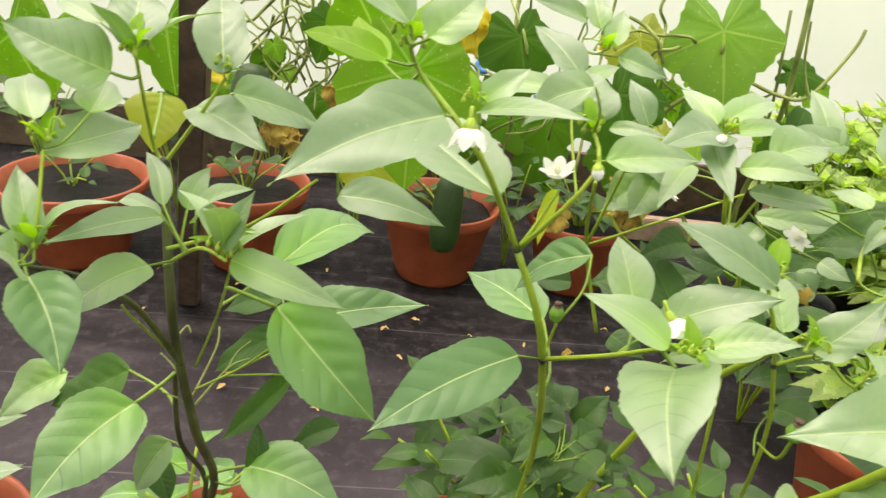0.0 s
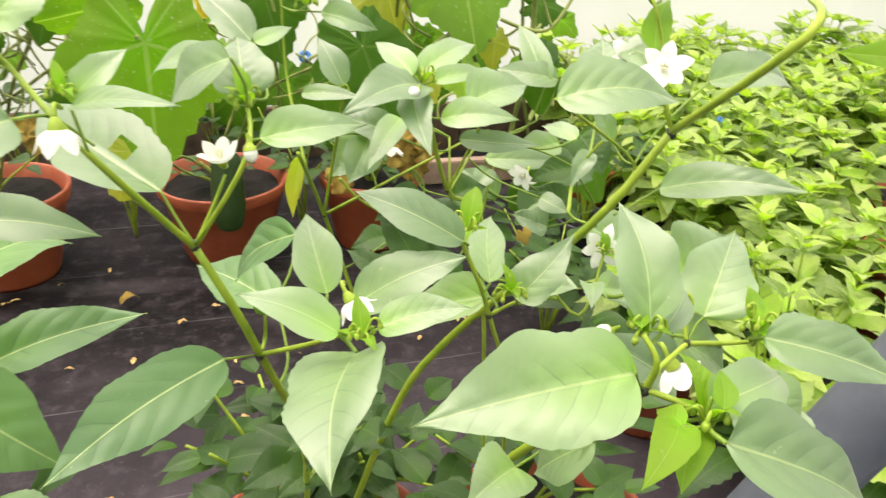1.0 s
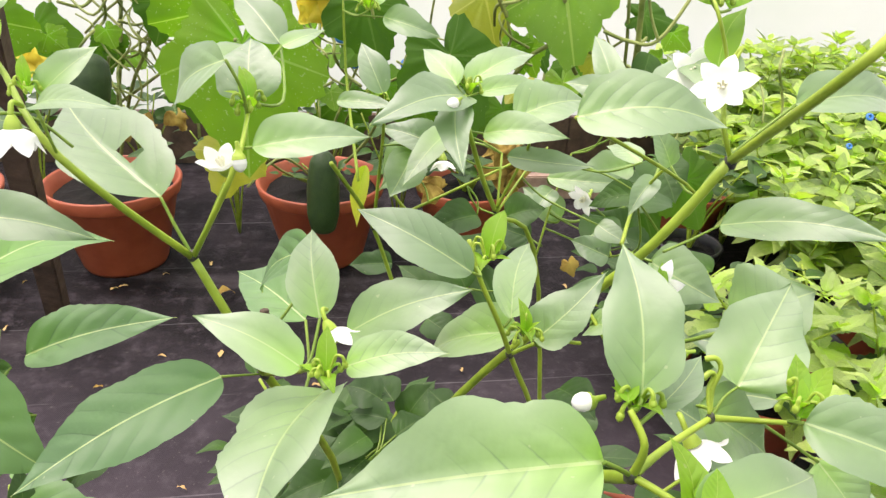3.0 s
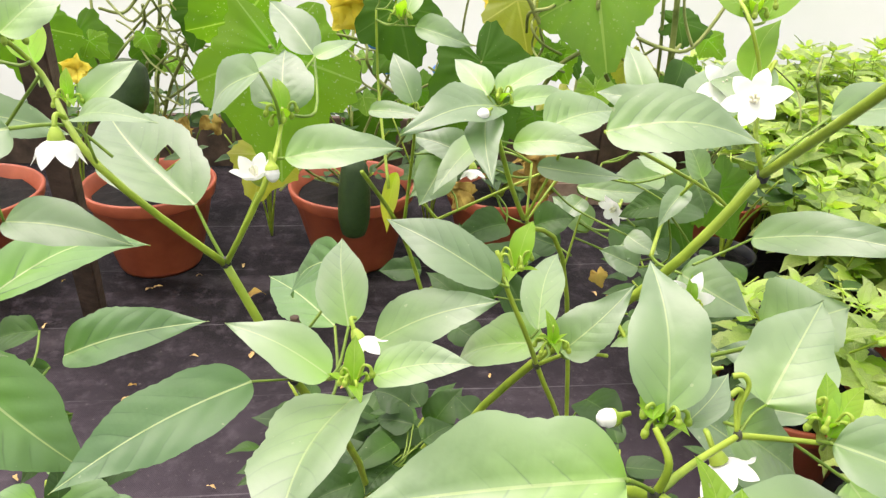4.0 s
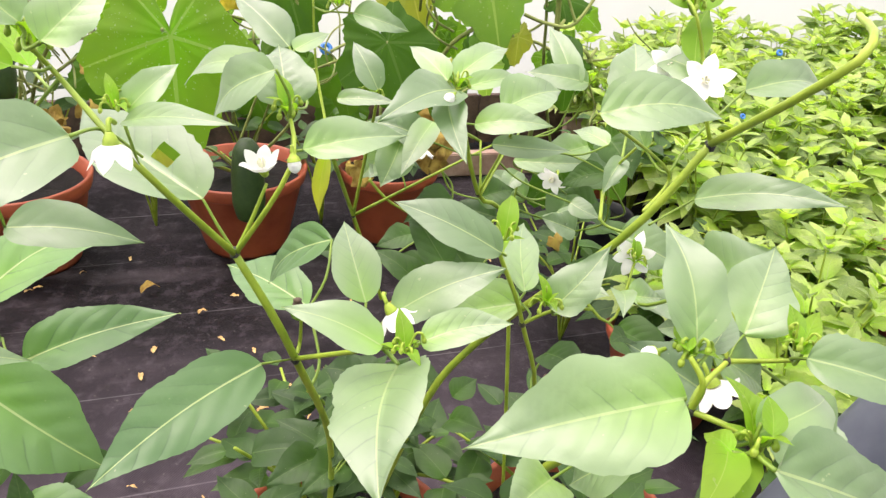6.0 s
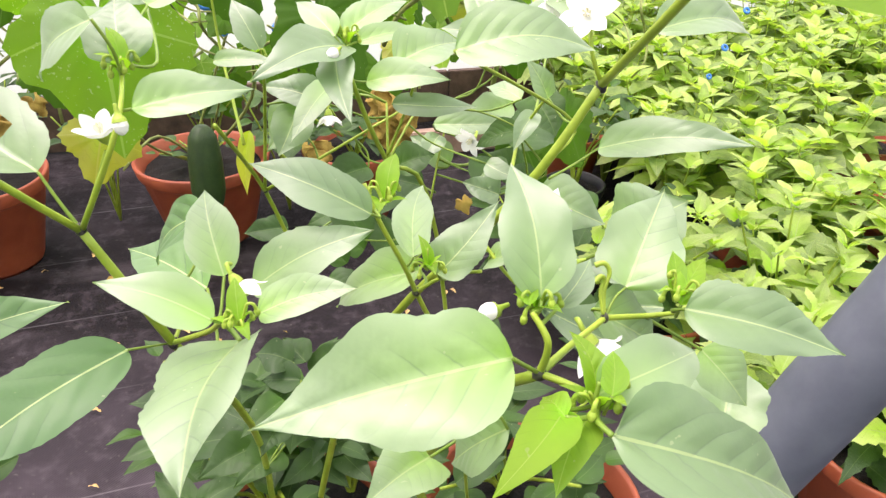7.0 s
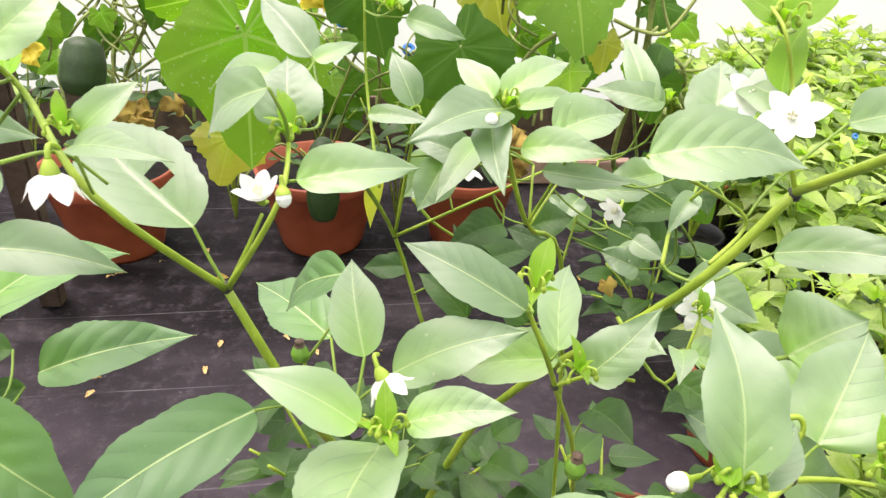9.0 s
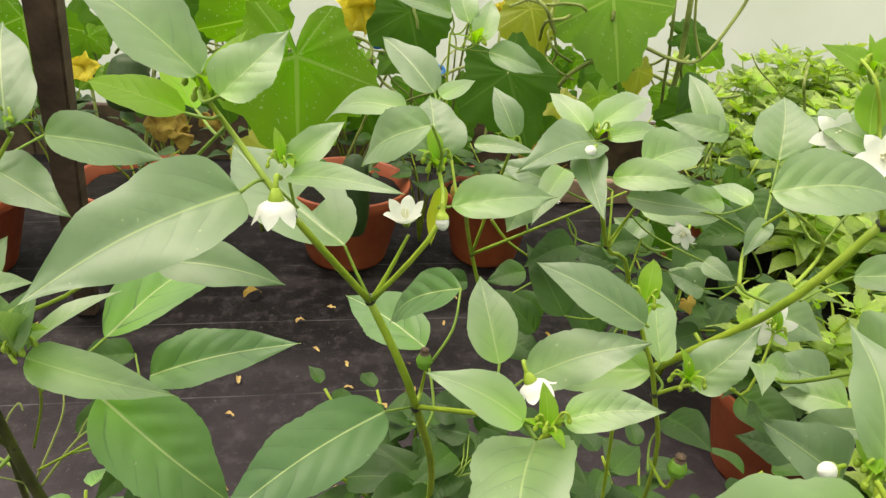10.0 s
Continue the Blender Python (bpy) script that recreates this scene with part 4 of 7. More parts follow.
stem(chilli_b, "petiole", 0.0009, 0.0008, (-0.103, 0.59, 0.514), (-0.081, 0.592, 0.505), (-0.059, 0.6, 0.517))
stem(chilli_b, "petiole", 0.0009, 0.0008, (-0.032, 0.512, 0.712), (-0.019, 0.552, 0.711), (-0.033, 0.6, 0.71))
stem(chilli_b, "petiole", 0.0013, 0.0012, (-0.108, 0.549, 0.619), (-0.126, 0.574, 0.622), (-0.168, 0.6, 0.622))
stem(chilli_b, "petiole", 0.0009, 0.0008, (-0.114, 0.598, 0.505), (-0.144, 0.613, 0.507), (-0.164, 0.62, 0.503))
stem(chilli_b, "petiole", 0.0010, 0.0009, (-0.113, 0.575, 0.552), (-0.122, 0.588, 0.551), (-0.138, 0.6, 0.546))
stem(chilli_b, "petiole", 0.0009, 0.0008, (-0.097, 0.5, 0.929), (-0.105, 0.506, 0.93), (-0.124, 0.52, 0.937))
stem(chilli_b, "petiole", 0.0009, 0.0008, (-0.13, 0.45, 0.881), (-0.13, 0.447, 0.888), (-0.133, 0.45, 0.897))
stem(chilli_b, "petiole", 0.0009, 0.0008, (-0.13, 0.45, 0.881), (-0.123, 0.459, 0.883), (-0.117, 0.48, 0.894))
stem(chilli_b, "petiole", 0.0009, 0.0008, (-0.132, 0.43, 0.833), (-0.127, 0.419, 0.828), (-0.124, 0.4, 0.836))
leaf(chilli_c, (0.299, 0.287, 0.873), (0.217, 0.29, 0.86), 0.042, (-0.12, -0.55, 0.83))
leaf(chilli_c, (0.32, 0.314, 0.874), (0.322, 0.357, 0.907), 0.027, (-0.17, -0.59, 0.79))
leaf(chilli_c, (0.382, 0.358, 0.84), (0.418, 0.395, 0.867), 0.039, (-0.22, -0.44, 0.87))
leaf(chilli_c, (0.39, 0.326, 0.849), (0.443, 0.293, 0.84), 0.030, (-0.18, -0.52, 0.83))
leaf(chilli_c, (0.324, 0.275, 0.863), (0.378, 0.300, 0.850), 0.024, (0.40, -0.30, 0.86))
leaf(chilli_c, (0.313, 0.275, 0.859), (0.276, 0.24, 0.869), 0.016, (0.26, -0.01, 0.97), "young")
leaf(chilli_c, (0.322, 0.275, 0.853), (0.3, 0.25, 0.851), 0.015, (0.02, -0.1, 0.99), "young")
leaf(chilli_c, (0.322, 0.26, 0.86), (0.409, 0.26, 0.801), 0.040, (0.49, -0.51, 0.71))
leaf(chilli_c, (0.326, 0.27, 0.866), (0.333, 0.285, 0.871), 0.009, (-0.18, -0.21, 0.96), "young")
leaf(chilli_c, (0.311, 0.27, 0.861), (0.31, 0.285, 0.856), 0.010, (-0.34, 0.28, 0.9), "young")
leaf(chilli_c, (0.327, 0.315, 0.868), (0.349, 0.335, 0.874), 0.013, (0, -0.27, 0.96))
leaf(chilli_c, (0.314, 0.31, 0.875), (0.319, 0.33, 0.873), 0.008, (-0.11, 0.11, 0.99), "young")
leaf(chilli_c, (0.391, 0.33, 0.848), (0.414, 0.35, 0.856), 0.011, (-0.07, -0.27, 0.96), "young")
leaf(chilli_c, (0.441, 0.37, 0.784), (0.461, 0.35, 0.758), 0.029, (-0.08, -0.82, 0.57))
leaf(chilli_c, (0.476, 0.48, 0.686), (0.407, 0.5, 0.729), 0.052, (0.22, -0.7, 0.68))
leaf(chilli_c, (0.48, 0.38, 0.699), (0.509, 0.42, 0.724), 0.051, (-0.3, -0.34, 0.89))
leaf(chilli_c, (0.511, 0.5, 0.709), (0.478, 0.55, 0.664), 0.030, (-0.8, 0.01, 0.6))
leaf(chilli_c, (0.323, 0.34, 0.786), (0.304, 0.36, 0.749), 0.031, (-0.9, -0.09, 0.42))
leaf(chilli_c, (0.293, 0.36, 0.756), (0.255, 0.33, 0.767), 0.033, (0.36, -0.11, 0.93))
leaf(chilli_c, (0.368, 0.36, 0.829), (0.407, 0.36, 0.799), 0.032, (0.47, -0.65, 0.6))
stem(chilli_c, "main_stem", 0.0031, 0.0023, (0.5, 0.44, 0.2), (0.313, 0.42, 0.624), (0.312, 0.36, 0.78), (0.318, 0.305, 0.848))
stem(chilli_c, "branch", 0.0016, 0.0011, (0.318, 0.305, 0.848), (0.319, 0.303, 0.863), (0.315, 0.31, 0.872))
stem(chilli_c, "branch", 0.0018, 0.0013, (0.318, 0.305, 0.848), (0.342, 0.33, 0.836), (0.367, 0.347, 0.834))
stem(chilli_c, "branch", 0.0015, 0.001, (0.367, 0.347, 0.834), (0.389, 0.35, 0.829), (0.398, 0.34, 0.836))
stem(chilli_c, "branch", 0.0015, 0.001, (0.318, 0.305, 0.848), (0.327, 0.29, 0.851), (0.325, 0.275, 0.857))
stem(chilli_c, "petiole", 0.0009, 0.0008, (0.318, 0.305, 0.848), (0.31, 0.3, 0.857), (0.299, 0.287, 0.873))
stem(chilli_c, "petiole", 0.0007, 0.0006, (0.367, 0.347, 0.834), (0.374, 0.353, 0.839), (0.382, 0.358, 0.84))
flower(chilli_c, (0.363, 0.343, 0.819), (0.45, -0.4, -0.8), 0.028, 0.6)
for hook in (((0.367, 0.348, 0.835), (0.369, 0.354, 0.843), (0.372, 0.357, 0.850), (0.370, 0.359, 0.854), (0.366, 0.360, 0.853)),
             ((0.366, 0.347, 0.836), (0.366, 0.352, 0.844), (0.368, 0.354, 0.849), (0.366, 0.354, 0.851), (0.363, 0.353, 0.849))):
    stem(chilli_c, "curled_stalk", 0.0008, 0.0013, *hook)
bud(chilli_c, (0.357, 0.366, 0.852), (-1, 0.1, 0), 0.006)
bud(chilli_c, (0.302, 0.318, 0.869), (-1, -0.2, 0.1), 0.007)
growing_tip(chilli_c, (0.319, 0.316, 0.867), 0.022, 6)
growing_tip(chilli_c, (0.326, 0.275, 0.855), 0.032, 7)
growing_tip(chilli_c, (0.392, 0.335, 0.847), 0.022, 8)
stem(chilli_c, "petiole", 0.0009, 0.0008, (0.315, 0.31, 0.872), (0.318, 0.311, 0.872), (0.32, 0.314, 0.874))
stem(chilli_c, "petiole", 0.0009, 0.0008, (0.398, 0.34, 0.836), (0.391, 0.335, 0.842), (0.39, 0.326, 0.849))
stem(chilli_c, "petiole", 0.0009, 0.0008, (0.325, 0.275, 0.857), (0.323, 0.274, 0.862), (0.324, 0.275, 0.868))
stem(chilli_c, "petiole", 0.0009, 0.0008, (0.325, 0.277, 0.857), (0.321, 0.277, 0.856), (0.313, 0.275, 0.859))
stem(chilli_c, "petiole", 0.0011, 0.0010, (0.325, 0.275, 0.857), (0.321, 0.268, 0.859), (0.322, 0.26, 0.86))
stem(chilli_c, "petiole", 0.0009, 0.0008, (0.325, 0.275, 0.857), (0.325, 0.271, 0.861), (0.326, 0.27, 0.866))
stem(chilli_c, "petiole", 0.0009, 0.0008, (0.325, 0.275, 0.857), (0.318, 0.27, 0.859), (0.311, 0.27, 0.861))
stem(chilli_c, "petiole", 0.0009, 0.0008, (0.317, 0.307, 0.868), (0.32, 0.31, 0.867), (0.327, 0.315, 0.868))
stem(chilli_c, "petiole", 0.0009, 0.0008, (0.398, 0.34, 0.836), (0.392, 0.333, 0.84), (0.391, 0.33, 0.848))
stem(chilli_c, "petiole", 0.0009, 0.0008, (0.389, 0.35, 0.829), (0.408, 0.367, 0.809), (0.441, 0.37, 0.784))
stem(chilli_c, "petiole", 0.0009, 0.0008, (0.314, 0.346, 0.797), (0.32, 0.342, 0.792), (0.323, 0.34, 0.786))
stem(chilli_c, "petiole", 0.0009, 0.0008, (0.312, 0.367, 0.76), (0.306, 0.366, 0.756), (0.293, 0.36, 0.756))
stem(chilli_c, "petiole", 0.0009, 0.0008, (0.37, 0.349, 0.836), (0.367, 0.355, 0.833), (0.368, 0.36, 0.829))
leaf(chilli_d, (0.636, 0.7, 0.589), (0.558, 0.72, 0.605), 0.052, (0.01, -0.58, 0.81))
leaf(chilli_d, (0.629, 0.66, 0.593), (0.576, 0.7, 0.575), 0.047, (-0.52, -0.31, 0.8))
leaf(chilli_d, (0.552, 0.62, 0.573), (0.502, 0.64, 0.577), 0.037, (-0.13, -0.5, 0.86), "dark")
leaf(chilli_d, (0.436, 0.496, 0.845), (0.501, 0.434, 0.865), 0.027, (-0.58, -0.37, 0.73))
leaf(chilli_d, (0.322, 0.432, 0.929), (0.389, 0.424, 0.927), 0.035, (-0.06, -0.62, 0.79))
leaf(chilli_d, (0.502, 0.56, 0.898), (0.614, 0.6, 0.876), 0.036, (0.34, -0.51, 0.79))
leaf(chilli_d, (0.465, 0.65, 0.86), (0.485, 0.7, 0.898), 0.048, (-0.34, -0.47, 0.81))
leaf(chilli_d, (0.439, 0.585, 0.771), (0.486, 0.556, 0.752), 0.046, (-0.26, -0.54, 0.8))
leaf(chilli_d, (0.441, 0.55, 0.914), (0.449, 0.6, 0.92), 0.025, (-0.4, -0.05, 0.92))
leaf(chilli_d, (0.415, 0.5, 0.935), (0.45, 0.55, 0.958), 0.018, (-0.24, -0.26, 0.94), "young")
leaf(chilli_d, (0.428, 0.5, 0.927), (0.41, 0.55, 0.929), 0.027, (-0.53, -0.23, 0.82))
leaf(chilli_d, (0.425, 0.52, 0.961), (0.453, 0.55, 0.981), 0.023, (-0.18, -0.43, 0.88), "young")
leaf(chilli_d, (0.418, 0.52, 0.964), (0.403, 0.55, 0.973), 0.015, (-0.49, -0.46, 0.74), "young")
stem(chilli_d, "main_stem", 0.0037, 0.0026, (0.24, 0.8, 0.12), (0.282, 0.62, 0.557), (0.321, 0.575, 0.681), (0.381, 0.487, 0.823), (0.418, 0.47, 0.895))
stem(chilli_d, "branch", 0.0026, 0.0017, (0.418, 0.47, 0.895), (0.397, 0.361, 0.975), (0.446, 0.42, 0.981))
stem(chilli_d, "branch", 0.0014, 0.0009, (0.418, 0.47, 0.895), (0.409, 0.47, 0.916), (0.419, 0.498, 0.937), (0.408, 0.5, 0.964), (0.409, 0.52, 0.972))
stem(chilli_d, "petiole", 0.0009, 0.0007, (0.402, 0.49, 0.831), (0.423, 0.5, 0.834), (0.436, 0.496, 0.845))
stem(chilli_d, "branch", 0.0013, 0.001, (0.402, 0.5, 0.836), (0.435, 0.53, 0.849), (0.322, 0.432, 0.929))
flower(chilli_d, (0.413, 0.522, 0.927), (-0.4, -0.7, 0.5), 0.027, 0.8)
flower(chilli_d, (0.404, 0.470, 0.934), (-0.45, -0.65, 0.45), 0.027, 0.8)
stem(chilli_d, "flower_stalk", 0.0010, 0.0009, (0.409, 0.47, 0.916), (0.414, 0.485, 0.940), (0.418, 0.485, 0.949), (0.413, 0.482, 0.939))
stem(chilli_d, "flower_stalk", 0.0010, 0.0009, (0.414, 0.485, 0.925), (0.424, 0.515, 0.942), (0.427, 0.536, 0.940), (0.422, 0.534, 0.931))
growing_tip(chilli_d, (0.418, 0.52, 0.964), 0.025, 19)
growing_tip(chilli_d, (0.447, 0.565, 0.903), 0.025, 20)
leaf(chilli_d, (0.424, 0.55, 0.86), (0.41, 0.56, 0.885), 0.016, (-0.01, -0.93, 0.36))
leaf(chilli_d, (0.477, 0.7, 0.808), (0.486, 0.66, 0.783), 0.042, (-0.32, -0.55, 0.77), "dark")
leaf(chilli_d, (0.467, 0.72, 0.794), (0.412, 0.72, 0.782), 0.033, (-0.17, -0.61, 0.77))
leaf(chilli_d, (0.398, 0.72, 0.77), (0.379, 0.7, 0.757), 0.022, (-0.1, -0.49, 0.86))
leaf(chilli_d, (0.433, 0.65, 0.739), (0.401, 0.66, 0.75), 0.029, (0.03, -0.68, 0.73))
leaf(chilli_d, (0.465, 0.65, 0.75), (0.438, 0.66, 0.756), 0.023, (-0.09, -0.64, 0.76), "dark")
leaf(chilli_d, (0.389, 0.55, 0.739), (0.403, 0.52, 0.755), 0.025, (-0.7, 0.05, 0.71))
leaf(chilli_d, (0.413, 0.5, 0.727), (0.386, 0.48, 0.744), 0.020, (0.55, -0.05, 0.83), "dark")
leaf(chilli_d, (0.454, 0.48, 0.784), (0.497, 0.48, 0.809), 0.058, (-0.45, -0.47, 0.76))
leaf(chilli_d, (0.418, 0.52, 0.755), (0.447, 0.52, 0.749), 0.026, (0.17, -0.54, 0.82))
leaf(chilli_d, (0.41, 0.52, 0.759), (0.392, 0.48, 0.764), 0.018, (-0.05, 0.15, 0.99))
stem(chilli_d, "branch", 0.0016, 0.001, (0.405, 0.56, 0.799), (0.427, 0.6, 0.814), (0.436, 0.58, 0.849))
stem(chilli_d, "branch", 0.0016, 0.001, (0.382, 0.56, 0.757), (0.406, 0.52, 0.731), (0.43, 0.54, 0.771))
leaf(chilli_d, (0.824, 0.62, 0.889), (0.689, 0.643, 0.898), 0.051, (-0.06, -0.67, 0.74), "young")
stem(chilli_d, "petiole", 0.0010, 0.0009, (0.435, 0.53, 0.849), (0.454, 0.54, 0.869), (0.502, 0.56, 0.898))
stem(chilli_d, "petiole", 0.0013, 0.0011, (0.43, 0.592, 0.827), (0.443, 0.611, 0.83), (0.465, 0.65, 0.86))
stem(chilli_d, "petiole", 0.0012, 0.0011, (0.405, 0.56, 0.799), (0.41, 0.555, 0.795), (0.422, 0.544, 0.794))
stem(chilli_d, "petiole", 0.0009, 0.0008, (0.419, 0.498, 0.937), (0.429, 0.513, 0.919), (0.441, 0.55, 0.914))
stem(chilli_d, "petiole", 0.0009, 0.0008, (0.418, 0.494, 0.934), (0.416, 0.496, 0.934), (0.415, 0.5, 0.935))
stem(chilli_d, "petiole", 0.0009, 0.0008, (0.418, 0.494, 0.934), (0.424, 0.495, 0.929), (0.428, 0.5, 0.927))
stem(chilli_d, "petiole", 0.0009, 0.0008, (0.408, 0.51, 0.968), (0.415, 0.513, 0.961), (0.425, 0.52, 0.961))
stem(chilli_d, "petiole", 0.0009, 0.0008, (0.409, 0.512, 0.969), (0.414, 0.514, 0.965), (0.418, 0.52, 0.964))
stem(chilli_d, "petiole", 0.0009, 0.0008, (0.435, 0.53, 0.849), (0.431, 0.539, 0.849), (0.424, 0.55, 0.86))
stem(chilli_d, "petiole", 0.0009, 0.0008, (0.427, 0.6, 0.814), (0.444, 0.62, 0.764), (0.433, 0.65, 0.739))
stem(chilli_d, "petiole", 0.0009, 0.0008, (0.427, 0.6, 0.814), (0.461, 0.62, 0.772), (0.465, 0.65, 0.75))
stem(chilli_d, "petiole", 0.0009, 0.0008, (0.391, 0.545, 0.747), (0.389, 0.549, 0.741), (0.389, 0.55, 0.739))
stem(chilli_d, "petiole", 0.0009, 0.0008, (0.406, 0.52, 0.731), (0.412, 0.512, 0.726), (0.413, 0.5, 0.727))
stem(chilli_d, "petiole", 0.0016, 0.0014, (0.418, 0.53, 0.751), (0.425, 0.505, 0.755), (0.454, 0.48, 0.784))
stem(chilli_d, "petiole", 0.0009, 0.0008, (0.418, 0.53, 0.751), (0.416, 0.525, 0.752), (0.418, 0.52, 0.755))
stem(chilli_d, "petiole", 0.0009, 0.0008, (0.418, 0.53, 0.751), (0.415, 0.527, 0.753), (0.41, 0.52, 0.759))
leaf(chilli_f, (0.284, 0.446, 0.844), (0.227, 0.472, 0.867), 0.027, (0.01, -0.66, 0.75))
leaf(chilli_f, (0.32, 0.446, 0.802), (0.357, 0.455, 0.839), 0.029, (-0.53, -0.53, 0.66))
leaf(chilli_f, (0.312, 0.47, 0.8), (0.338, 0.548, 0.807), 0.025, (0.07, -0.12, 0.99))
leaf(chilli_f, (0.324, 0.5, 0.77), (0.276, 0.56, 0.709), 0.038, (-0.82, -0.08, 0.57))
leaf(chilli_f, (0.244, 0.627, 0.881), (0.229, 0.653, 0.91), 0.021, (-0.1, -0.77, 0.64))
leaf(chilli_f, (0.294, 0.62, 0.89), (0.273, 0.66, 0.905), 0.021, (-0.32, -0.47, 0.82))
leaf(chilli_f, (0.301, 0.63, 0.887), (0.36, 0.68, 0.898), 0.027, (0.15, -0.37, 0.91))
leaf(chilli_f, (0.301, 0.62, 0.883), (0.234, 0.57, 0.878), 0.035, (0.23, -0.39, 0.89))
leaf(chilli_f, (0.309, 0.62, 0.885), (0.363, 0.64, 0.882), 0.018, (0.25, -0.52, 0.81))
leaf(chilli_f, (0.332, 0.6, 0.874), (0.385, 0.62, 0.881), 0.038, (0.08, -0.51, 0.86))
leaf(chilli_f, (0.311, 0.6, 0.863), (0.365, 0.58, 0.867), 0.026, (-0.27, -0.6, 0.75))
leaf(chilli_f, (0.333, 0.62, 0.839), (0.392, 0.6, 0.839), 0.021, (-0.22, -0.61, 0.76))
leaf(chilli_f, (0.294, 0.62, 0.878), (0.292, 0.55, 0.853), 0.025, (-0.23, -0.32, 0.92))
leaf(chilli_f, (0.248, 0.79, 0.902), (0.298, 0.78, 0.888), 0.027, (0.04, -0.76, 0.65))
leaf(chilli_f, (0.457, 0.72, 0.856), (0.401, 0.74, 0.861), 0.029, (-0.17, -0.68, 0.71))
leaf(chilli_f, (0.213, 0.62, 0.878), (0.254, 0.6, 0.88), 0.014, (-0.32, -0.58, 0.75))
leaf(chilli_f, (0.272, 0.72, 0.785), (0.249, 0.7, 0.778), 0.027, (0.09, -0.44, 0.9))
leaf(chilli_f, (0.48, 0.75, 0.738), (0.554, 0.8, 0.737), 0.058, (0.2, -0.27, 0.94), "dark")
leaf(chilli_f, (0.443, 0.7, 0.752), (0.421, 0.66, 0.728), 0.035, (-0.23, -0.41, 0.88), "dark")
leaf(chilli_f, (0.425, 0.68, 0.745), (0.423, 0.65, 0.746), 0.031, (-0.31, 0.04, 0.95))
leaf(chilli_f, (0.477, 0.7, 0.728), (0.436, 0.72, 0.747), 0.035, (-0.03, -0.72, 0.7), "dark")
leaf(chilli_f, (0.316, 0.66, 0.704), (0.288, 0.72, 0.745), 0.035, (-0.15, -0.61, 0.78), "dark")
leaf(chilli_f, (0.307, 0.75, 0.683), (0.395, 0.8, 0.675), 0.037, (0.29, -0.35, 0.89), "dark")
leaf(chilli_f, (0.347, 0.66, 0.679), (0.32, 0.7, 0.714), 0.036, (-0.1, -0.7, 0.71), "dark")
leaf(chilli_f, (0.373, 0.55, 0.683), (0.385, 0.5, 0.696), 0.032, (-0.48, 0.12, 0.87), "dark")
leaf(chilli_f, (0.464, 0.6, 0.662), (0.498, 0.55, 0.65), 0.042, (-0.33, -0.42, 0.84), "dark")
stem(chilli_f, "main_stem", 0.0019, 0.0012, (0.46, 0.74, 0.14), (0.362, 0.53, 0.625), (0.314, 0.472, 0.774), (0.292, 0.466, 0.828), (0.285, 0.47, 0.85))
stem(chilli_f, "main_stem", 0.0023, 0.0016, (0.455, 0.75, 0.14), (0.388, 0.69, 0.683), (0.33, 0.633, 0.79), (0.301, 0.596, 0.864), (0.299, 0.62, 0.883))
stem(chilli_f, "branch", 0.0013, 0.001, (0.33, 0.633, 0.79), (0.346, 0.62, 0.841), (0.345, 0.6, 0.871))
stem(chilli_f, "branch", 0.0013, 0.001, (0.314, 0.472, 0.774), (0.329, 0.46, 0.791), (0.343, 0.44, 0.804))
stem(chilli_f, "branch", 0.0021, 0.0016, (0.267, 0.72, 0.635), (0.238, 0.72, 0.732), (0.208, 0.61, 0.837))
stem(chilli_f, "branch", 0.0016, 0.001, (0.238, 0.72, 0.732), (0.245, 0.66, 0.842), (0.244, 0.627, 0.881))
stem(chilli_f, "branch", 0.0016, 0.001, (0.238, 0.72, 0.732), (0.366, 0.7, 0.808))
flower(chilli_f, (0.296, 0.7, 0.8), (0, -0.4, -1), 0.026, 0.5)
flower(chilli_f, (0.408, 0.664, 0.785), (-0.7, -0.5, -0.2), 0.026, 0.8)
flower(chilli_f, (0.43, 0.544, 0.774), (-0.4, -0.85, 0.2), 0.028, 1.0)
bud(chilli_f, (0.288, 0.591, 0.886), (-0.5, -0.6, 0), 0.0085)
fruit(chilli_f, (0.318, 0.432, 0.753), (0, 0, 1), 0.009)
stem(chilli_f, "fruit_stalk", 0.0010, 0.0013, (0.345, 0.509, 0.680), (0.328, 0.455, 0.712), (0.318, 0.432, 0.746))
growing_tip(chilli_f, (0.303, 0.625, 0.883), 0.028, 3)
growing_tip(chilli_f, (0.298, 0.481, 0.831), 0.03, 4)
growing_tip(chilli_f, (0.313, 0.44, 0.81), 0.022, 5)
growing_tip(chilli_f, (0.24, 0.63, 0.875), 0.02, 17)
growing_tip(chilli_f, (0.235, 0.79, 0.908), 0.03, 18)
growing_tip(chilli_f, (0.43, 0.54, 0.771), 0.02, 21)
growing_tip(chilli_f, (0.463, 0.73, 0.852), 0.022, 22)
leaf(chilli_f, (0.213, 0.8, 0.932), (0.157, 0.78, 0.947), 0.022, (0.4, -0.67, 0.62))
leaf(chilli_f, (0.229, 0.8, 0.925), (0.224, 0.84, 0.952), 0.026, (-0.13, -0.57, 0.81))
leaf(chilli_f, (0.239, 0.79, 0.91), (0.252, 0.82, 0.942), 0.024, (-0.12, -0.7, 0.71))
leaf(chilli_f, (0.29, 0.66, 0.829), (0.244, 0.68, 0.839), 0.029, (-0.12, -0.65, 0.75))
leaf(chilli_f, (0.295, 0.66, 0.844), (0.257, 0.6, 0.824), 0.024, (0.01, -0.32, 0.95))
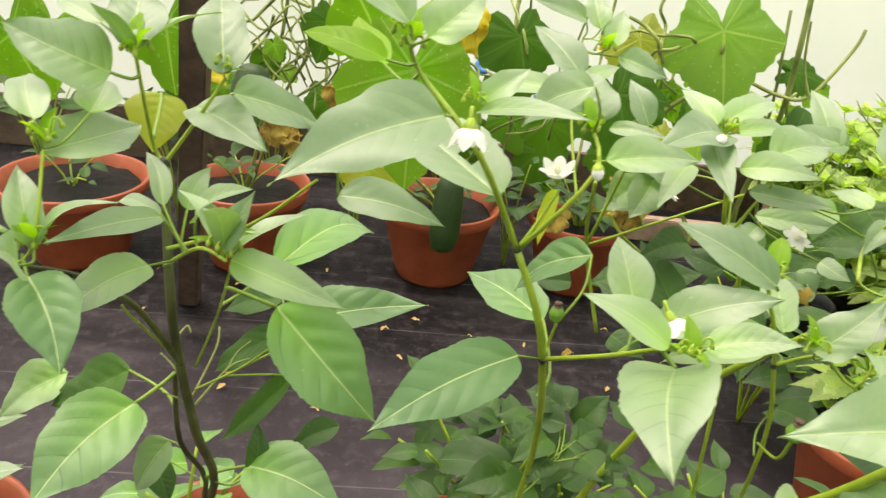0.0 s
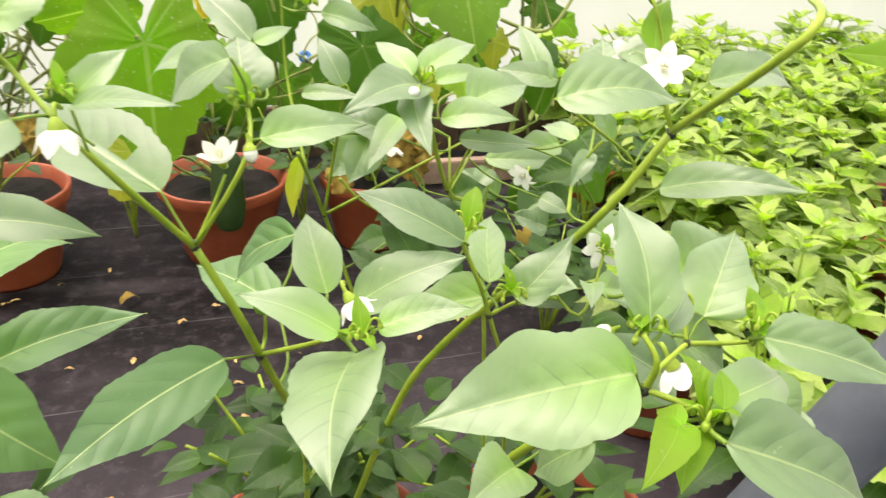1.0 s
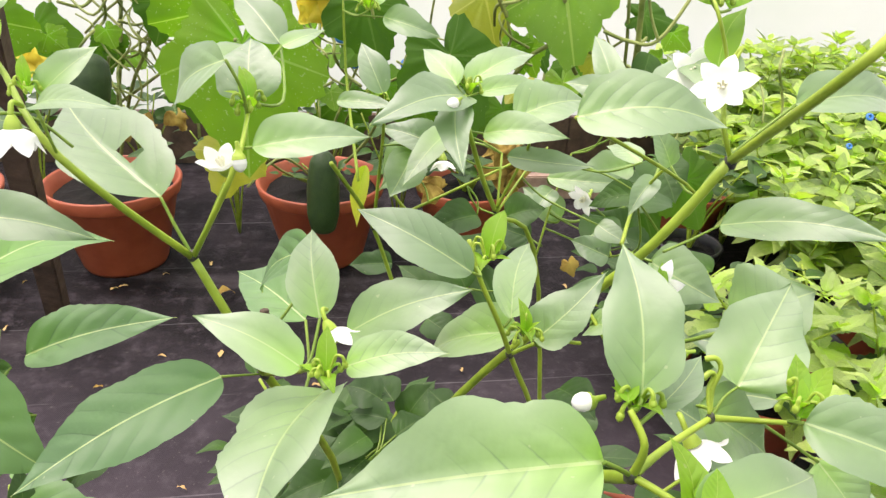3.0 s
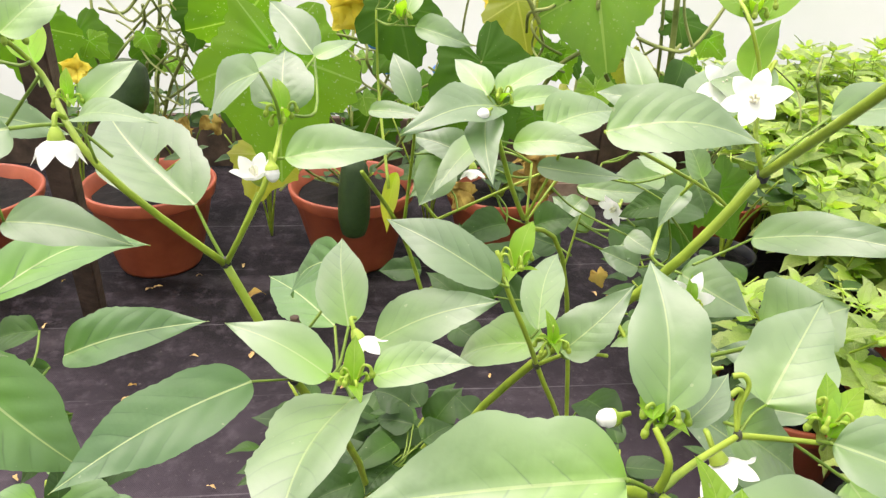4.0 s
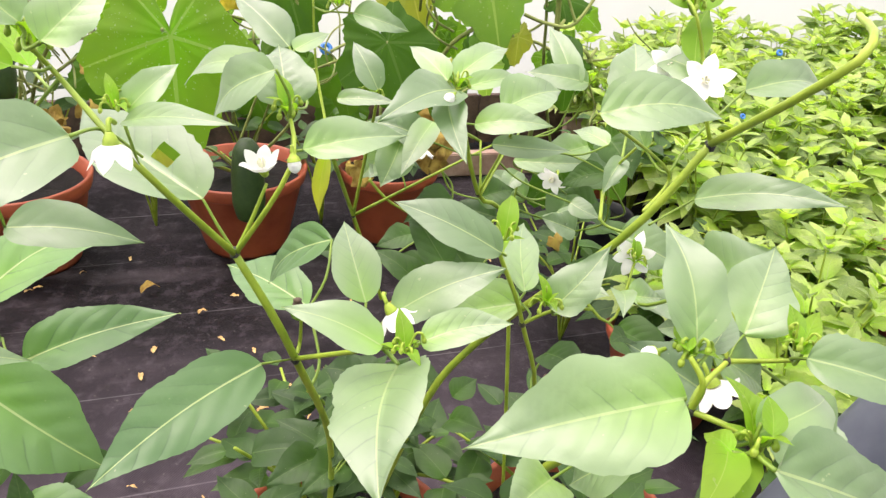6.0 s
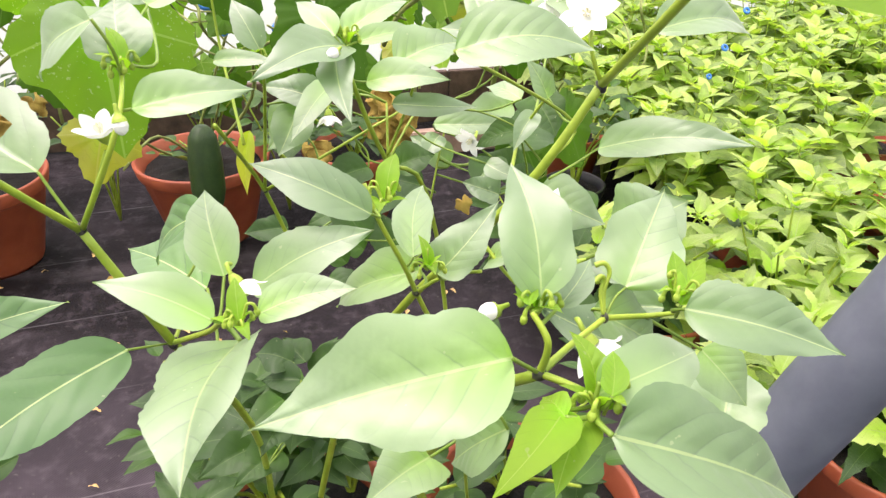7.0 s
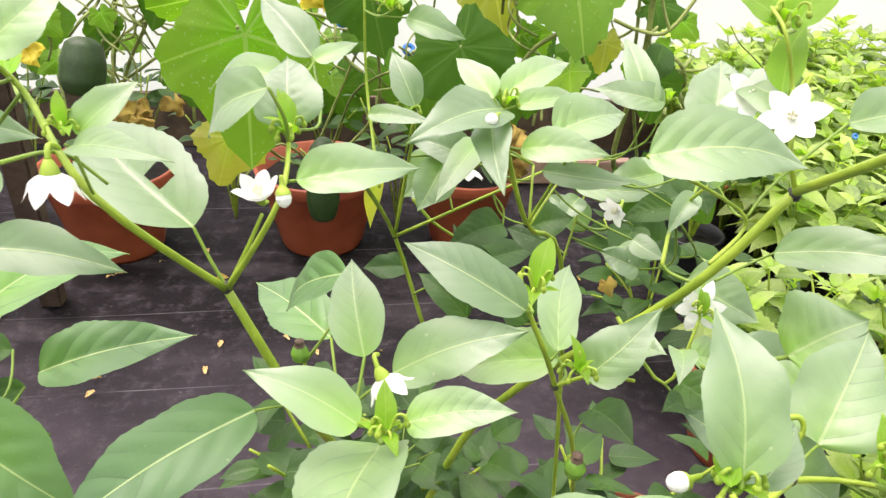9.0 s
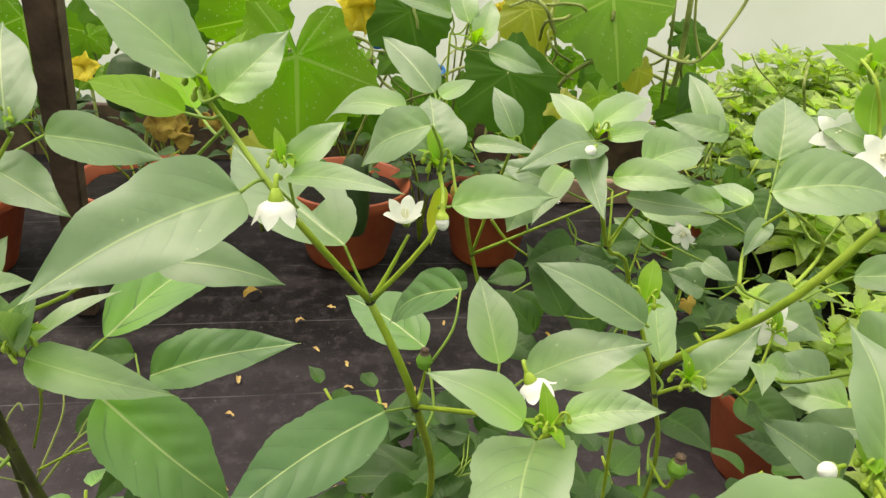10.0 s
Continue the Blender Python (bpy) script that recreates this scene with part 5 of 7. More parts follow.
leaf(chilli_f, (0.409, 0.72, 0.741), (0.375, 0.74, 0.763), 0.030, (-0.01, -0.75, 0.66))
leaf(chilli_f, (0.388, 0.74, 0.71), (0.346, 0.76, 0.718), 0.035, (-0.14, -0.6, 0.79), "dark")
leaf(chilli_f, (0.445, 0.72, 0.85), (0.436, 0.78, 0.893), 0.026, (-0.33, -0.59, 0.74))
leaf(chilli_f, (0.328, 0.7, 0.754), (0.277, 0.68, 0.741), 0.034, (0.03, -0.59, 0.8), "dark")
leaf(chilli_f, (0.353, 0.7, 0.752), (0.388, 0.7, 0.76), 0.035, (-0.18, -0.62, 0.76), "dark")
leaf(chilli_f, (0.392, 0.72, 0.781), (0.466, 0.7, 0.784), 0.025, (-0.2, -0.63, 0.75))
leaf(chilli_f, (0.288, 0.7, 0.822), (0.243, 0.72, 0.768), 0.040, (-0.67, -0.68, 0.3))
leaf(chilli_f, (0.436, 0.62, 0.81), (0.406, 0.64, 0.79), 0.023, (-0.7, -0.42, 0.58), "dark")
leaf(chilli_f, (0.408, 0.62, 0.784), (0.427, 0.6, 0.778), 0.019, (-0.27, -0.52, 0.81))
leaf(chilli_f, (0.434, 0.62, 0.835), (0.419, 0.66, 0.833), 0.018, (-0.49, -0.15, 0.86))
leaf(chilli_f, (0.438, 0.6, 0.831), (0.414, 0.58, 0.81), 0.017, (-0.19, -0.59, 0.79))
leaf(chilli_f, (0.269, 0.66, 0.828), (0.249, 0.64, 0.797), 0.033, (-0.12, -0.8, 0.58))
stem(chilli_f, "branch", 0.0011, 0.0009, (0.331, 0.63, 0.79), (0.36, 0.66, 0.816), (0.378, 0.68, 0.824))
stem(chilli_f, "branch", 0.0011, 0.0009, (0.331, 0.63, 0.79), (0.337, 0.66, 0.826))
stem(chilli_f, "branch", 0.0011, 0.0009, (0.384, 0.7, 0.71), (0.4, 0.72, 0.762), (0.417, 0.74, 0.796))
stem(chilli_f, "branch", 0.0016, 0.001, (0.225, 0.74, 0.769), (0.215, 0.8, 0.841), (0.213, 0.8, 0.914))
stem(chilli_f, "branch", 0.0016, 0.001, (0.253, 0.72, 0.768), (0.272, 0.72, 0.745), (0.307, 0.72, 0.721))
leaf(chilli_f, (0.232, 0.9, 0.72), (0.221, 0.9, 0.642), 0.020, (-0.33, -0.94, 0.05), "yellow")
stem(chilli_f, "petiole", 0.0009, 0.0008, (0.289, 0.468, 0.836), (0.29, 0.455, 0.837), (0.284, 0.446, 0.844))
stem(chilli_f, "petiole", 0.0009, 0.0008, (0.333, 0.455, 0.794), (0.324, 0.45, 0.795), (0.32, 0.446, 0.802))
stem(chilli_f, "petiole", 0.0009, 0.0008, (0.306, 0.47, 0.794), (0.308, 0.468, 0.796), (0.312, 0.47, 0.8))
stem(chilli_f, "petiole", 0.0010, 0.0009, (0.316, 0.471, 0.776), (0.323, 0.482, 0.774), (0.324, 0.5, 0.77))
stem(chilli_f, "petiole", 0.0009, 0.0008, (0.299, 0.62, 0.883), (0.297, 0.619, 0.885), (0.294, 0.62, 0.89))
stem(chilli_f, "petiole", 0.0009, 0.0008, (0.299, 0.62, 0.883), (0.299, 0.624, 0.884), (0.301, 0.63, 0.887))
stem(chilli_f, "petiole", 0.0009, 0.0008, (0.299, 0.62, 0.883), (0.302, 0.619, 0.883), (0.309, 0.62, 0.885))
stem(chilli_f, "petiole", 0.0010, 0.0009, (0.345, 0.6, 0.871), (0.336, 0.599, 0.871), (0.332, 0.6, 0.874))
stem(chilli_f, "petiole", 0.0009, 0.0008, (0.301, 0.599, 0.866), (0.304, 0.6, 0.864), (0.311, 0.6, 0.863))
stem(chilli_f, "petiole", 0.0009, 0.0008, (0.344, 0.622, 0.835), (0.337, 0.621, 0.836), (0.333, 0.62, 0.839))
stem(chilli_f, "petiole", 0.0009, 0.0008, (0.299, 0.62, 0.883), (0.296, 0.621, 0.88), (0.294, 0.62, 0.878))
stem(chilli_f, "petiole", 0.0009, 0.0008, (0.213, 0.8, 0.905), (0.225, 0.796, 0.902), (0.248, 0.79, 0.902))
stem(chilli_f, "petiole", 0.0009, 0.0008, (0.417, 0.74, 0.796), (0.449, 0.726, 0.819), (0.457, 0.72, 0.856))
stem(chilli_f, "petiole", 0.0009, 0.0008, (0.244, 0.627, 0.881), (0.223, 0.626, 0.877), (0.213, 0.62, 0.878))
stem(chilli_f, "petiole", 0.0009, 0.0008, (0.286, 0.712, 0.761), (0.283, 0.72, 0.772), (0.272, 0.72, 0.785))
stem(chilli_f, "petiole", 0.0016, 0.0014, (0.396, 0.715, 0.749), (0.424, 0.723, 0.736), (0.48, 0.75, 0.738))
stem(chilli_f, "petiole", 0.0010, 0.0008, (0.404, 0.725, 0.77), (0.427, 0.719, 0.761), (0.443, 0.7, 0.752))
stem(chilli_f, "petiole", 0.0009, 0.0008, (0.396, 0.715, 0.749), (0.411, 0.706, 0.743), (0.425, 0.68, 0.745))
stem(chilli_f, "petiole", 0.0010, 0.0008, (0.392, 0.71, 0.736), (0.447, 0.699, 0.719), (0.477, 0.7, 0.728))
stem(chilli_f, "petiole", 0.0009, 0.0008, (0.366, 0.668, 0.723), (0.345, 0.657, 0.704), (0.316, 0.66, 0.704))
stem(chilli_f, "petiole", 0.0010, 0.0009, (0.256, 0.72, 0.672), (0.272, 0.73, 0.674), (0.307, 0.75, 0.683))
stem(chilli_f, "petiole", 0.0010, 0.0008, (0.381, 0.683, 0.697), (0.367, 0.666, 0.679), (0.347, 0.66, 0.679))
stem(chilli_f, "petiole", 0.0009, 0.0008, (0.35, 0.516, 0.662), (0.36, 0.541, 0.667), (0.373, 0.55, 0.683))
stem(chilli_f, "petiole", 0.0009, 0.0008, (0.213, 0.8, 0.914), (0.216, 0.801, 0.921), (0.213, 0.8, 0.932))
stem(chilli_f, "petiole", 0.0009, 0.0008, (0.213, 0.8, 0.914), (0.222, 0.797, 0.916), (0.229, 0.8, 0.925))
stem(chilli_f, "petiole", 0.0009, 0.0008, (0.213, 0.8, 0.905), (0.225, 0.792, 0.902), (0.239, 0.79, 0.91))
stem(chilli_f, "petiole", 0.0009, 0.0008, (0.335, 0.653, 0.817), (0.32, 0.653, 0.818), (0.29, 0.66, 0.829))
stem(chilli_f, "petiole", 0.0009, 0.0008, (0.337, 0.66, 0.826), (0.32, 0.667, 0.834), (0.295, 0.66, 0.844))
stem(chilli_f, "petiole", 0.0009, 0.0008, (0.394, 0.712, 0.742), (0.404, 0.715, 0.739), (0.409, 0.72, 0.741))
stem(chilli_f, "petiole", 0.0010, 0.0008, (0.388, 0.705, 0.723), (0.394, 0.72, 0.712), (0.388, 0.74, 0.71))
stem(chilli_f, "petiole", 0.0009, 0.0008, (0.417, 0.74, 0.796), (0.432, 0.721, 0.811), (0.445, 0.72, 0.85))
stem(chilli_f, "petiole", 0.0009, 0.0008, (0.318, 0.708, 0.779), (0.328, 0.706, 0.766), (0.328, 0.7, 0.754))
stem(chilli_f, "petiole", 0.0010, 0.0008, (0.318, 0.708, 0.779), (0.328, 0.704, 0.76), (0.353, 0.7, 0.752))
stem(chilli_f, "petiole", 0.0009, 0.0008, (0.404, 0.725, 0.77), (0.395, 0.723, 0.774), (0.392, 0.72, 0.781))
stem(chilli_f, "petiole", 0.0011, 0.0010, (0.337, 0.66, 0.826), (0.32, 0.677, 0.828), (0.288, 0.7, 0.822))
stem(chilli_f, "petiole", 0.0009, 0.0008, (0.373, 0.675, 0.822), (0.415, 0.64, 0.817), (0.436, 0.62, 0.81))
stem(chilli_f, "petiole", 0.0009, 0.0008, (0.353, 0.653, 0.809), (0.372, 0.645, 0.794), (0.408, 0.62, 0.784))
stem(chilli_f, "petiole", 0.0009, 0.0008, (0.346, 0.617, 0.845), (0.395, 0.604, 0.834), (0.434, 0.62, 0.835))
stem(chilli_f, "petiole", 0.0009, 0.0008, (0.244, 0.667, 0.829), (0.259, 0.666, 0.83), (0.269, 0.66, 0.828))
for plant, at, r in (
    (chilli_a, (0.139, 0.489, 0.831), 0.0031), (chilli_a, (0.170, 0.498, 0.744), 0.0033),
    (chilli_b, (-0.100, 0.540, 0.844), 0.0040), (chilli_b, (-0.092, 0.520, 0.696), 0.0038), (chilli_c, (0.367, 0.347, 0.834), 0.0020),
    (chilli_c, (0.318, 0.305, 0.848), 0.0026), (chilli_d, (0.418, 0.470, 0.894), 0.0034), (chilli_f, (0.314, 0.472, 0.774), 0.0025),
    (chilli_f, (0.330, 0.633, 0.790), 0.0023), (chilli_f, (0.238, 0.720, 0.732), 0.0023)):
    node(plant, at, r)


def leafy_plant(x, y, z, height, spread, count, size, mat, seed, label, name="chilli_plant", category="chilli plant", group="chilli plants"):
    """A small branching plant: a stem, side shoots and single leaves round them."""
    rng = random.Random(seed)
    e = thing(name, (x, y, z), label, category, group)
    shoots = 3 + count // 9
    for k in range(shoots):
        a = 6.283 * (k + rng.random() * 0.6) / shoots
        r = spread * rng.uniform(0.35, 1.0)
        tip = Vector((x + r * math.cos(a), y + r * math.sin(a), z + height * rng.uniform(0.6, 1.0)))
        mid = Vector((x + 0.3 * r * math.cos(a), y + 0.3 * r * math.sin(a), z + height * 0.45))
        stem(e, "branch", 0.0035, 0.002, (x, y, z), mid, tip)
        n = count // shoots
        for j in range(n):
            f = 1 - j / (n + 1.5)
            p = mid.lerp(tip, f) if f > 0.25 else Vector((x, y, z)).lerp(mid, 0.5 + 2 * f)
            b = a + 2.4 * j + rng.uniform(-0.5, 0.5)
            d = Vector((math.cos(b), math.sin(b), rng.uniform(-0.35, 0.35))).normalized()
            ln = size * rng.uniform(0.65, 1.2) * (0.6 if j == 0 else 1)
            bm = bmesh.new()
            blade(bm, p + d * 0.01, p + d * (0.01 + ln), ln * rng.uniform(0.48, 0.62), (rng.uniform(-0.4, 0.4), rng.uniform(-0.6, 0.2), 1), rng.randint(0, 9999), nu=10, nv=3)
            part("leaf", bm, mat, e)
    return e


# plants given M_DARK share the leaf colour darkened for shade
LOW = "low deep-green chilli plant growing in a pot"
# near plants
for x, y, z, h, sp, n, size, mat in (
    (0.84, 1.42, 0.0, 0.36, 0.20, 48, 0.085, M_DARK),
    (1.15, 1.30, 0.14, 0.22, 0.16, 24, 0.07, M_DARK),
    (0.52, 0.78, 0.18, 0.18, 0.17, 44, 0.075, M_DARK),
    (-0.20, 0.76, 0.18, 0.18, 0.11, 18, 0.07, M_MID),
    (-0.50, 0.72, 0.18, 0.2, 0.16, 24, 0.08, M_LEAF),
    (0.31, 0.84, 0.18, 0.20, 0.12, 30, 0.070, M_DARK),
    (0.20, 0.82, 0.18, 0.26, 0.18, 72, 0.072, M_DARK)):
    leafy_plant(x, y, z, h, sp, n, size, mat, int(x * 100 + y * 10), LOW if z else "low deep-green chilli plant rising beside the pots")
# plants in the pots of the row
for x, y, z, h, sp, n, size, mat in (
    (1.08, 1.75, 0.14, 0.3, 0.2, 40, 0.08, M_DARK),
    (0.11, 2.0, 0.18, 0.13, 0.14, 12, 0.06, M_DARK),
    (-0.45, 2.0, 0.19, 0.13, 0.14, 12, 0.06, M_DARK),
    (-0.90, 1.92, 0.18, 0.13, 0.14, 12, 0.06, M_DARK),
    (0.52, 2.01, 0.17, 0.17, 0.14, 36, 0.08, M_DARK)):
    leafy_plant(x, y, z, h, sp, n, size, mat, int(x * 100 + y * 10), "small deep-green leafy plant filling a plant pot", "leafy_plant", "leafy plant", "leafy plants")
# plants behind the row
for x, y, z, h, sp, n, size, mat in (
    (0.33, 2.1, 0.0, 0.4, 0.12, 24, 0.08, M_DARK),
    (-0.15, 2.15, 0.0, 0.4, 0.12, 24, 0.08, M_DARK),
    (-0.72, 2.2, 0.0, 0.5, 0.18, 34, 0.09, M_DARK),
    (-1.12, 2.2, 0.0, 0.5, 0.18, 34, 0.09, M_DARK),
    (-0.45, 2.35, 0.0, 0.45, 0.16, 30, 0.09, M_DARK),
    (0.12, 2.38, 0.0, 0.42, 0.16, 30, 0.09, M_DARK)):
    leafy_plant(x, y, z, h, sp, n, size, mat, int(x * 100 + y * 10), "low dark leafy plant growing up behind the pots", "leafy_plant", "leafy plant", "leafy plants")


# ---- cucumber vines ----
def lobed(bm, centre, up, normal, size, seed=0, lobes=5, depth=0.10, cup=0.10):
    """A broad, shallow-lobed cucumber leaf, notched at its stalk; 'up' runs from the stalk to the tip."""
    rng = random.Random(seed)
    m, _ = frame_of(centre, Vector(centre) + Vector(up), normal)
    uv = bm.loops.layers.uv.verify()
    n, rings = 60, 6
    ph = rng.uniform(0, 6)
    mid = bm.verts.new(m @ Vector((0, 0, 0)))
    tab, prev = {mid: (0.0, 0.5)}, None
    for k in range(1, rings + 1):
        row = []
        for i in range(n):
            a = -math.pi + 2 * math.pi * i / n
            notch = 1 - 0.75 * math.exp(-((math.pi - abs(a)) / 0.30) ** 2)
            r = (0.47 + 0.12 * math.cos(a) + depth * 0.5 * math.cos(lobes * a) + 0.13 * math.exp(-(a / 0.28) ** 2)) * notch * (1 + 0.035 * math.sin(31 * a + ph) + 0.03 * math.sin(13 * a + 2 * ph))
            f = k / rings
            x, y = r * f * math.cos(a) * size, r * f * math.sin(a) * size
            ridge = -0.010 * math.cos(lobes * a) * f
            z = size * (-cup * f * f + ridge + 0.025 * f * f * math.sin(7 * a + ph) + 0.012 * f * math.sin(17 * a - ph))
            v = bm.verts.new(m @ Vector((x, y, z)))
            vein = abs(((a * lobes / (2 * math.pi)) + 0.5) % 1 - 0.5)
            tab[v] = (f, 0.5 + 0.8 * vein * f)
            row.append(v)
        for i in range(n):
            fs = (prev[i], row[i], row[(i + 1) % n], prev[(i + 1) % n]) if prev else (mid, row[i], row[(i + 1) % n])
            f_ = bm.faces.new(fs)
            for lp in f_.loops:
                lp[uv].uv = tab[lp.vert]
        prev = row


def cuke_leaf(plant, centre, up, normal, size, seed, mat=None, label=""):
    bm = bmesh.new()
    lobed(bm, centre, up, normal, size, seed)
    return part("leaf", bm, mat or M_CUKE, plant, label)


def cuke_fruit(plant, top, bottom, r):
    t, b = Vector(top), Vector(bottom)
    bm = bmesh.new()
    sweep(bm, [t, t.lerp(b, 0.12), t.lerp(b, 0.4), t.lerp(b, 0.75), t.lerp(b, 0.95), b], [r * 0.3, r * 0.8, r, r, r * 0.75, r * 0.2], 16)
    return part("cucumber", bm, M_CUKE_FRUIT, plant, "hanging dark green cucumber")


def yellow_flower(plant, at, facing, size):
    c, d = Vector(at), Vector(facing).normalized()
    side = d.orthogonal().normalized()
    other = d.cross(side)
    bm = bmesh.new()
    for k in range(5):
        r = side * math.cos(1.2566 * k) + other * math.sin(1.2566 * k)
        blade(bm, c, c + r * size * 0.5 + d * size * 0.2, size * 0.62, d - r * 0.6 + side * 0.3 * math.sin(3.0 * k), k, nu=8, nv=3, peak=0.4, wave=0.3)
    return part("flower", bm, M_YFLOWER, plant, "ruffled yellow cucumber flower")


cuke_a = thing("cucumber_vine", (0.11, 2.02, 0.2), "cucumber vine with mildewed leaves climbing from a pot", "cucumber vine", "cucumber vines")
cuke_b = thing("cucumber_vine", (-0.45, 2.02, 0.19), "straggly cucumber vine with tangled tendrils", "cucumber vine", "cucumber vines")
cuke_c = thing("cucumber_vine", (0.52, 2.03, 0.19), "cucumber vine with yellowing leaves and bare stems", "cucumber vine", "cucumber vines")
cuke_leaf(cuke_a, (0.03, 1.38, 0.739), (0.02, -0.35, -0.9), (0.1, -0.85, 0.45), 0.27, 1)
cuke_leaf(cuke_a, (-0.06, 1.6, 0.755), (-0.3, -0.2, 0.6), (0, -0.8, 0.5), 0.2, 2)
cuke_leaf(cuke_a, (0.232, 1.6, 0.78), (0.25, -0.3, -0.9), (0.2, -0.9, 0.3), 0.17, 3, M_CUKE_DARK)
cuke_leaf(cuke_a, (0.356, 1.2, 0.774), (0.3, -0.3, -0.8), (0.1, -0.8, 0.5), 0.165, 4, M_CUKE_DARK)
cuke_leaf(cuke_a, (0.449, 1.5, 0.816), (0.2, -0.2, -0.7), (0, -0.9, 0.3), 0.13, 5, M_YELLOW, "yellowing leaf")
cuke_leaf(cuke_c, (0.566, 1.4, 0.86), (0.2, -0.2, -0.9), (-0.2, -0.85, 0.4), 0.2, 6, M_CUKE_PALE, "leaf coloured pale as if backlit")
cuke_leaf(cuke_c, (0.65, 1.43, 0.728), (0.0, -0.1, -0.9), (0.2, -0.9, 0.3), 0.075, 7, M_YELLOW, "yellowed leaf")
cuke_leaf(cuke_c, (0.558, 1.6, 0.695), (0.3, -0.1, -0.6), (0.0, -0.9, 0.3), 0.08, 8)
cuke_leaf(cuke_c, (0.735, 1.45, 0.795), (0.6, -0.1, -0.1), (0.0, -0.6, 0.7), 0.09, 9, M_CUKE_DARK)
cuke_leaf(cuke_c, (0.722, 1.35, 0.686), (0.1, 0, -0.8), (0.0, -0.9, 0.3), 0.11, 10, M_CUKE_DARK)
cuke_leaf(cuke_a, (-0.073, 1.75, 0.416), (-0.3, -0.2, -0.9), (0.0, -0.9, 0.3), 0.16, 11, M_YELLOW, "yellowing drooping leaf")
cuke_leaf(cuke_b, (-0.53, 1.7, 0.711), (0.1, -0.2, -0.9), (0.0, -0.9, 0.3), 0.2, 12)
cuke_leaf(cuke_a, (-0.179, 1.75, 0.743), (-0.2, -0.2, -0.7), (0.3, -0.8, 0.5), 0.12, 14, M_CUKE_DARK)
cuke_leaf(cuke_c, (0.643, 1.6, 0.627), (0.2, 0, -0.8), (0.0, -0.6, 0.6), 0.1, 15, M_CUKE_PALE)
cuke_leaf(cuke_c, (0.832, 1.55, 0.392), (0.3, -0.1, -0.6), (0.0, -0.7, 0.6), 0.18, 16, M_CUKE_DARK)
cuke_leaf(cuke_c, (0.76, 1.2, 0.578), (0.3, -0.1, -0.6), (0.0, -0.7, 0.6), 0.13, 17, M_CUKE_DARK)
cuke_leaf(cuke_b, (-0.362, 1.9, 0.626), (0.3, 0, -0.8), (0.0, -0.9, 0.3), 0.09, 18, M_CUKE_DARK)
cuke_leaf(cuke_b, (-0.933, 1.8, 0.631), (0.3, 0, -0.8), (0.0, -0.9, 0.3), 0.22, 19)
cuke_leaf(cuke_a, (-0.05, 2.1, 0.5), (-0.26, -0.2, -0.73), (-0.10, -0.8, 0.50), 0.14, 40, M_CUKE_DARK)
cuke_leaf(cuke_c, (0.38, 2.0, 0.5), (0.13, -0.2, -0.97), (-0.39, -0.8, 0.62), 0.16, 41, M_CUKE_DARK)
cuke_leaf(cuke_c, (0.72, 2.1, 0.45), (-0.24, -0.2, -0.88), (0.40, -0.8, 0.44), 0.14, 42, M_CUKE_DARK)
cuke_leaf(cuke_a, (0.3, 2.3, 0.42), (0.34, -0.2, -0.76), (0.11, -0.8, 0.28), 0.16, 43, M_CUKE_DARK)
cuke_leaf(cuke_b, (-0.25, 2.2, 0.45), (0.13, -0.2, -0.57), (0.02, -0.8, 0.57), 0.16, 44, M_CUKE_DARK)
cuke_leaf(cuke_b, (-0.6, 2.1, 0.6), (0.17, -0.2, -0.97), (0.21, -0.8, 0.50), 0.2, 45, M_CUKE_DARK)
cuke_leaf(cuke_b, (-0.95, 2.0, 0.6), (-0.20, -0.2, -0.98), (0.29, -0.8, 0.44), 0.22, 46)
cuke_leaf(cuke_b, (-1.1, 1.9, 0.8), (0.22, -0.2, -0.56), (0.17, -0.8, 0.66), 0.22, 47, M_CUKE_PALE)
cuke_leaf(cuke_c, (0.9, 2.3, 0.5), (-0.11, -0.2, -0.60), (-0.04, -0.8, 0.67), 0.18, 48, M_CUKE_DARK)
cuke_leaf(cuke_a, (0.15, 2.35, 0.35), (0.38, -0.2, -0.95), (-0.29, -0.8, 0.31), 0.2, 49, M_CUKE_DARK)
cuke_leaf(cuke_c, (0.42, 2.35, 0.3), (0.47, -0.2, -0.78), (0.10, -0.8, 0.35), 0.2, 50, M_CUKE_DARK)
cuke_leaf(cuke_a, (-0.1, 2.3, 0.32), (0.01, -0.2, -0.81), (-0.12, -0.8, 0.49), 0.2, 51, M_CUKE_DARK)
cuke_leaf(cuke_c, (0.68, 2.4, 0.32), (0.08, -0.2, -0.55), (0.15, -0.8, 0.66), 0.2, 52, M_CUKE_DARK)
cuke_fruit(cuke_a, (0.131, 1.8, 0.397), (0.125, 1.78, 0.187), 0.04)
cuke_fruit(cuke_b, (-0.348, 1.75, 0.632), (-0.365, 1.72, 0.515), 0.045)
yellow_flower(cuke_b, (-0.357, 1.5, 0.669), (0.2, -1, 0.3), 0.06)
yellow_flower(cuke_a, (0.139, 1.65, 0.771), (0.1, -1, -0.3), 0.11)
yellow_flower(cuke_a, (0.152, 1.7, 0.785), (0.1, -1, 0.2), 0.07)
yellow_flower(cuke_c, (0.43, 1.7, 0.77), (0.1, -1, 0.2), 0.05)
stem(cuke_c, "vine", 0.006, 0.0048, (1.007, 1.9, 0.169), (0.773, 1.6, 0.42), (0.733, 1.45, 0.688), (0.707, 1.4, 0.848), (0.696, 1.4, 0.97))
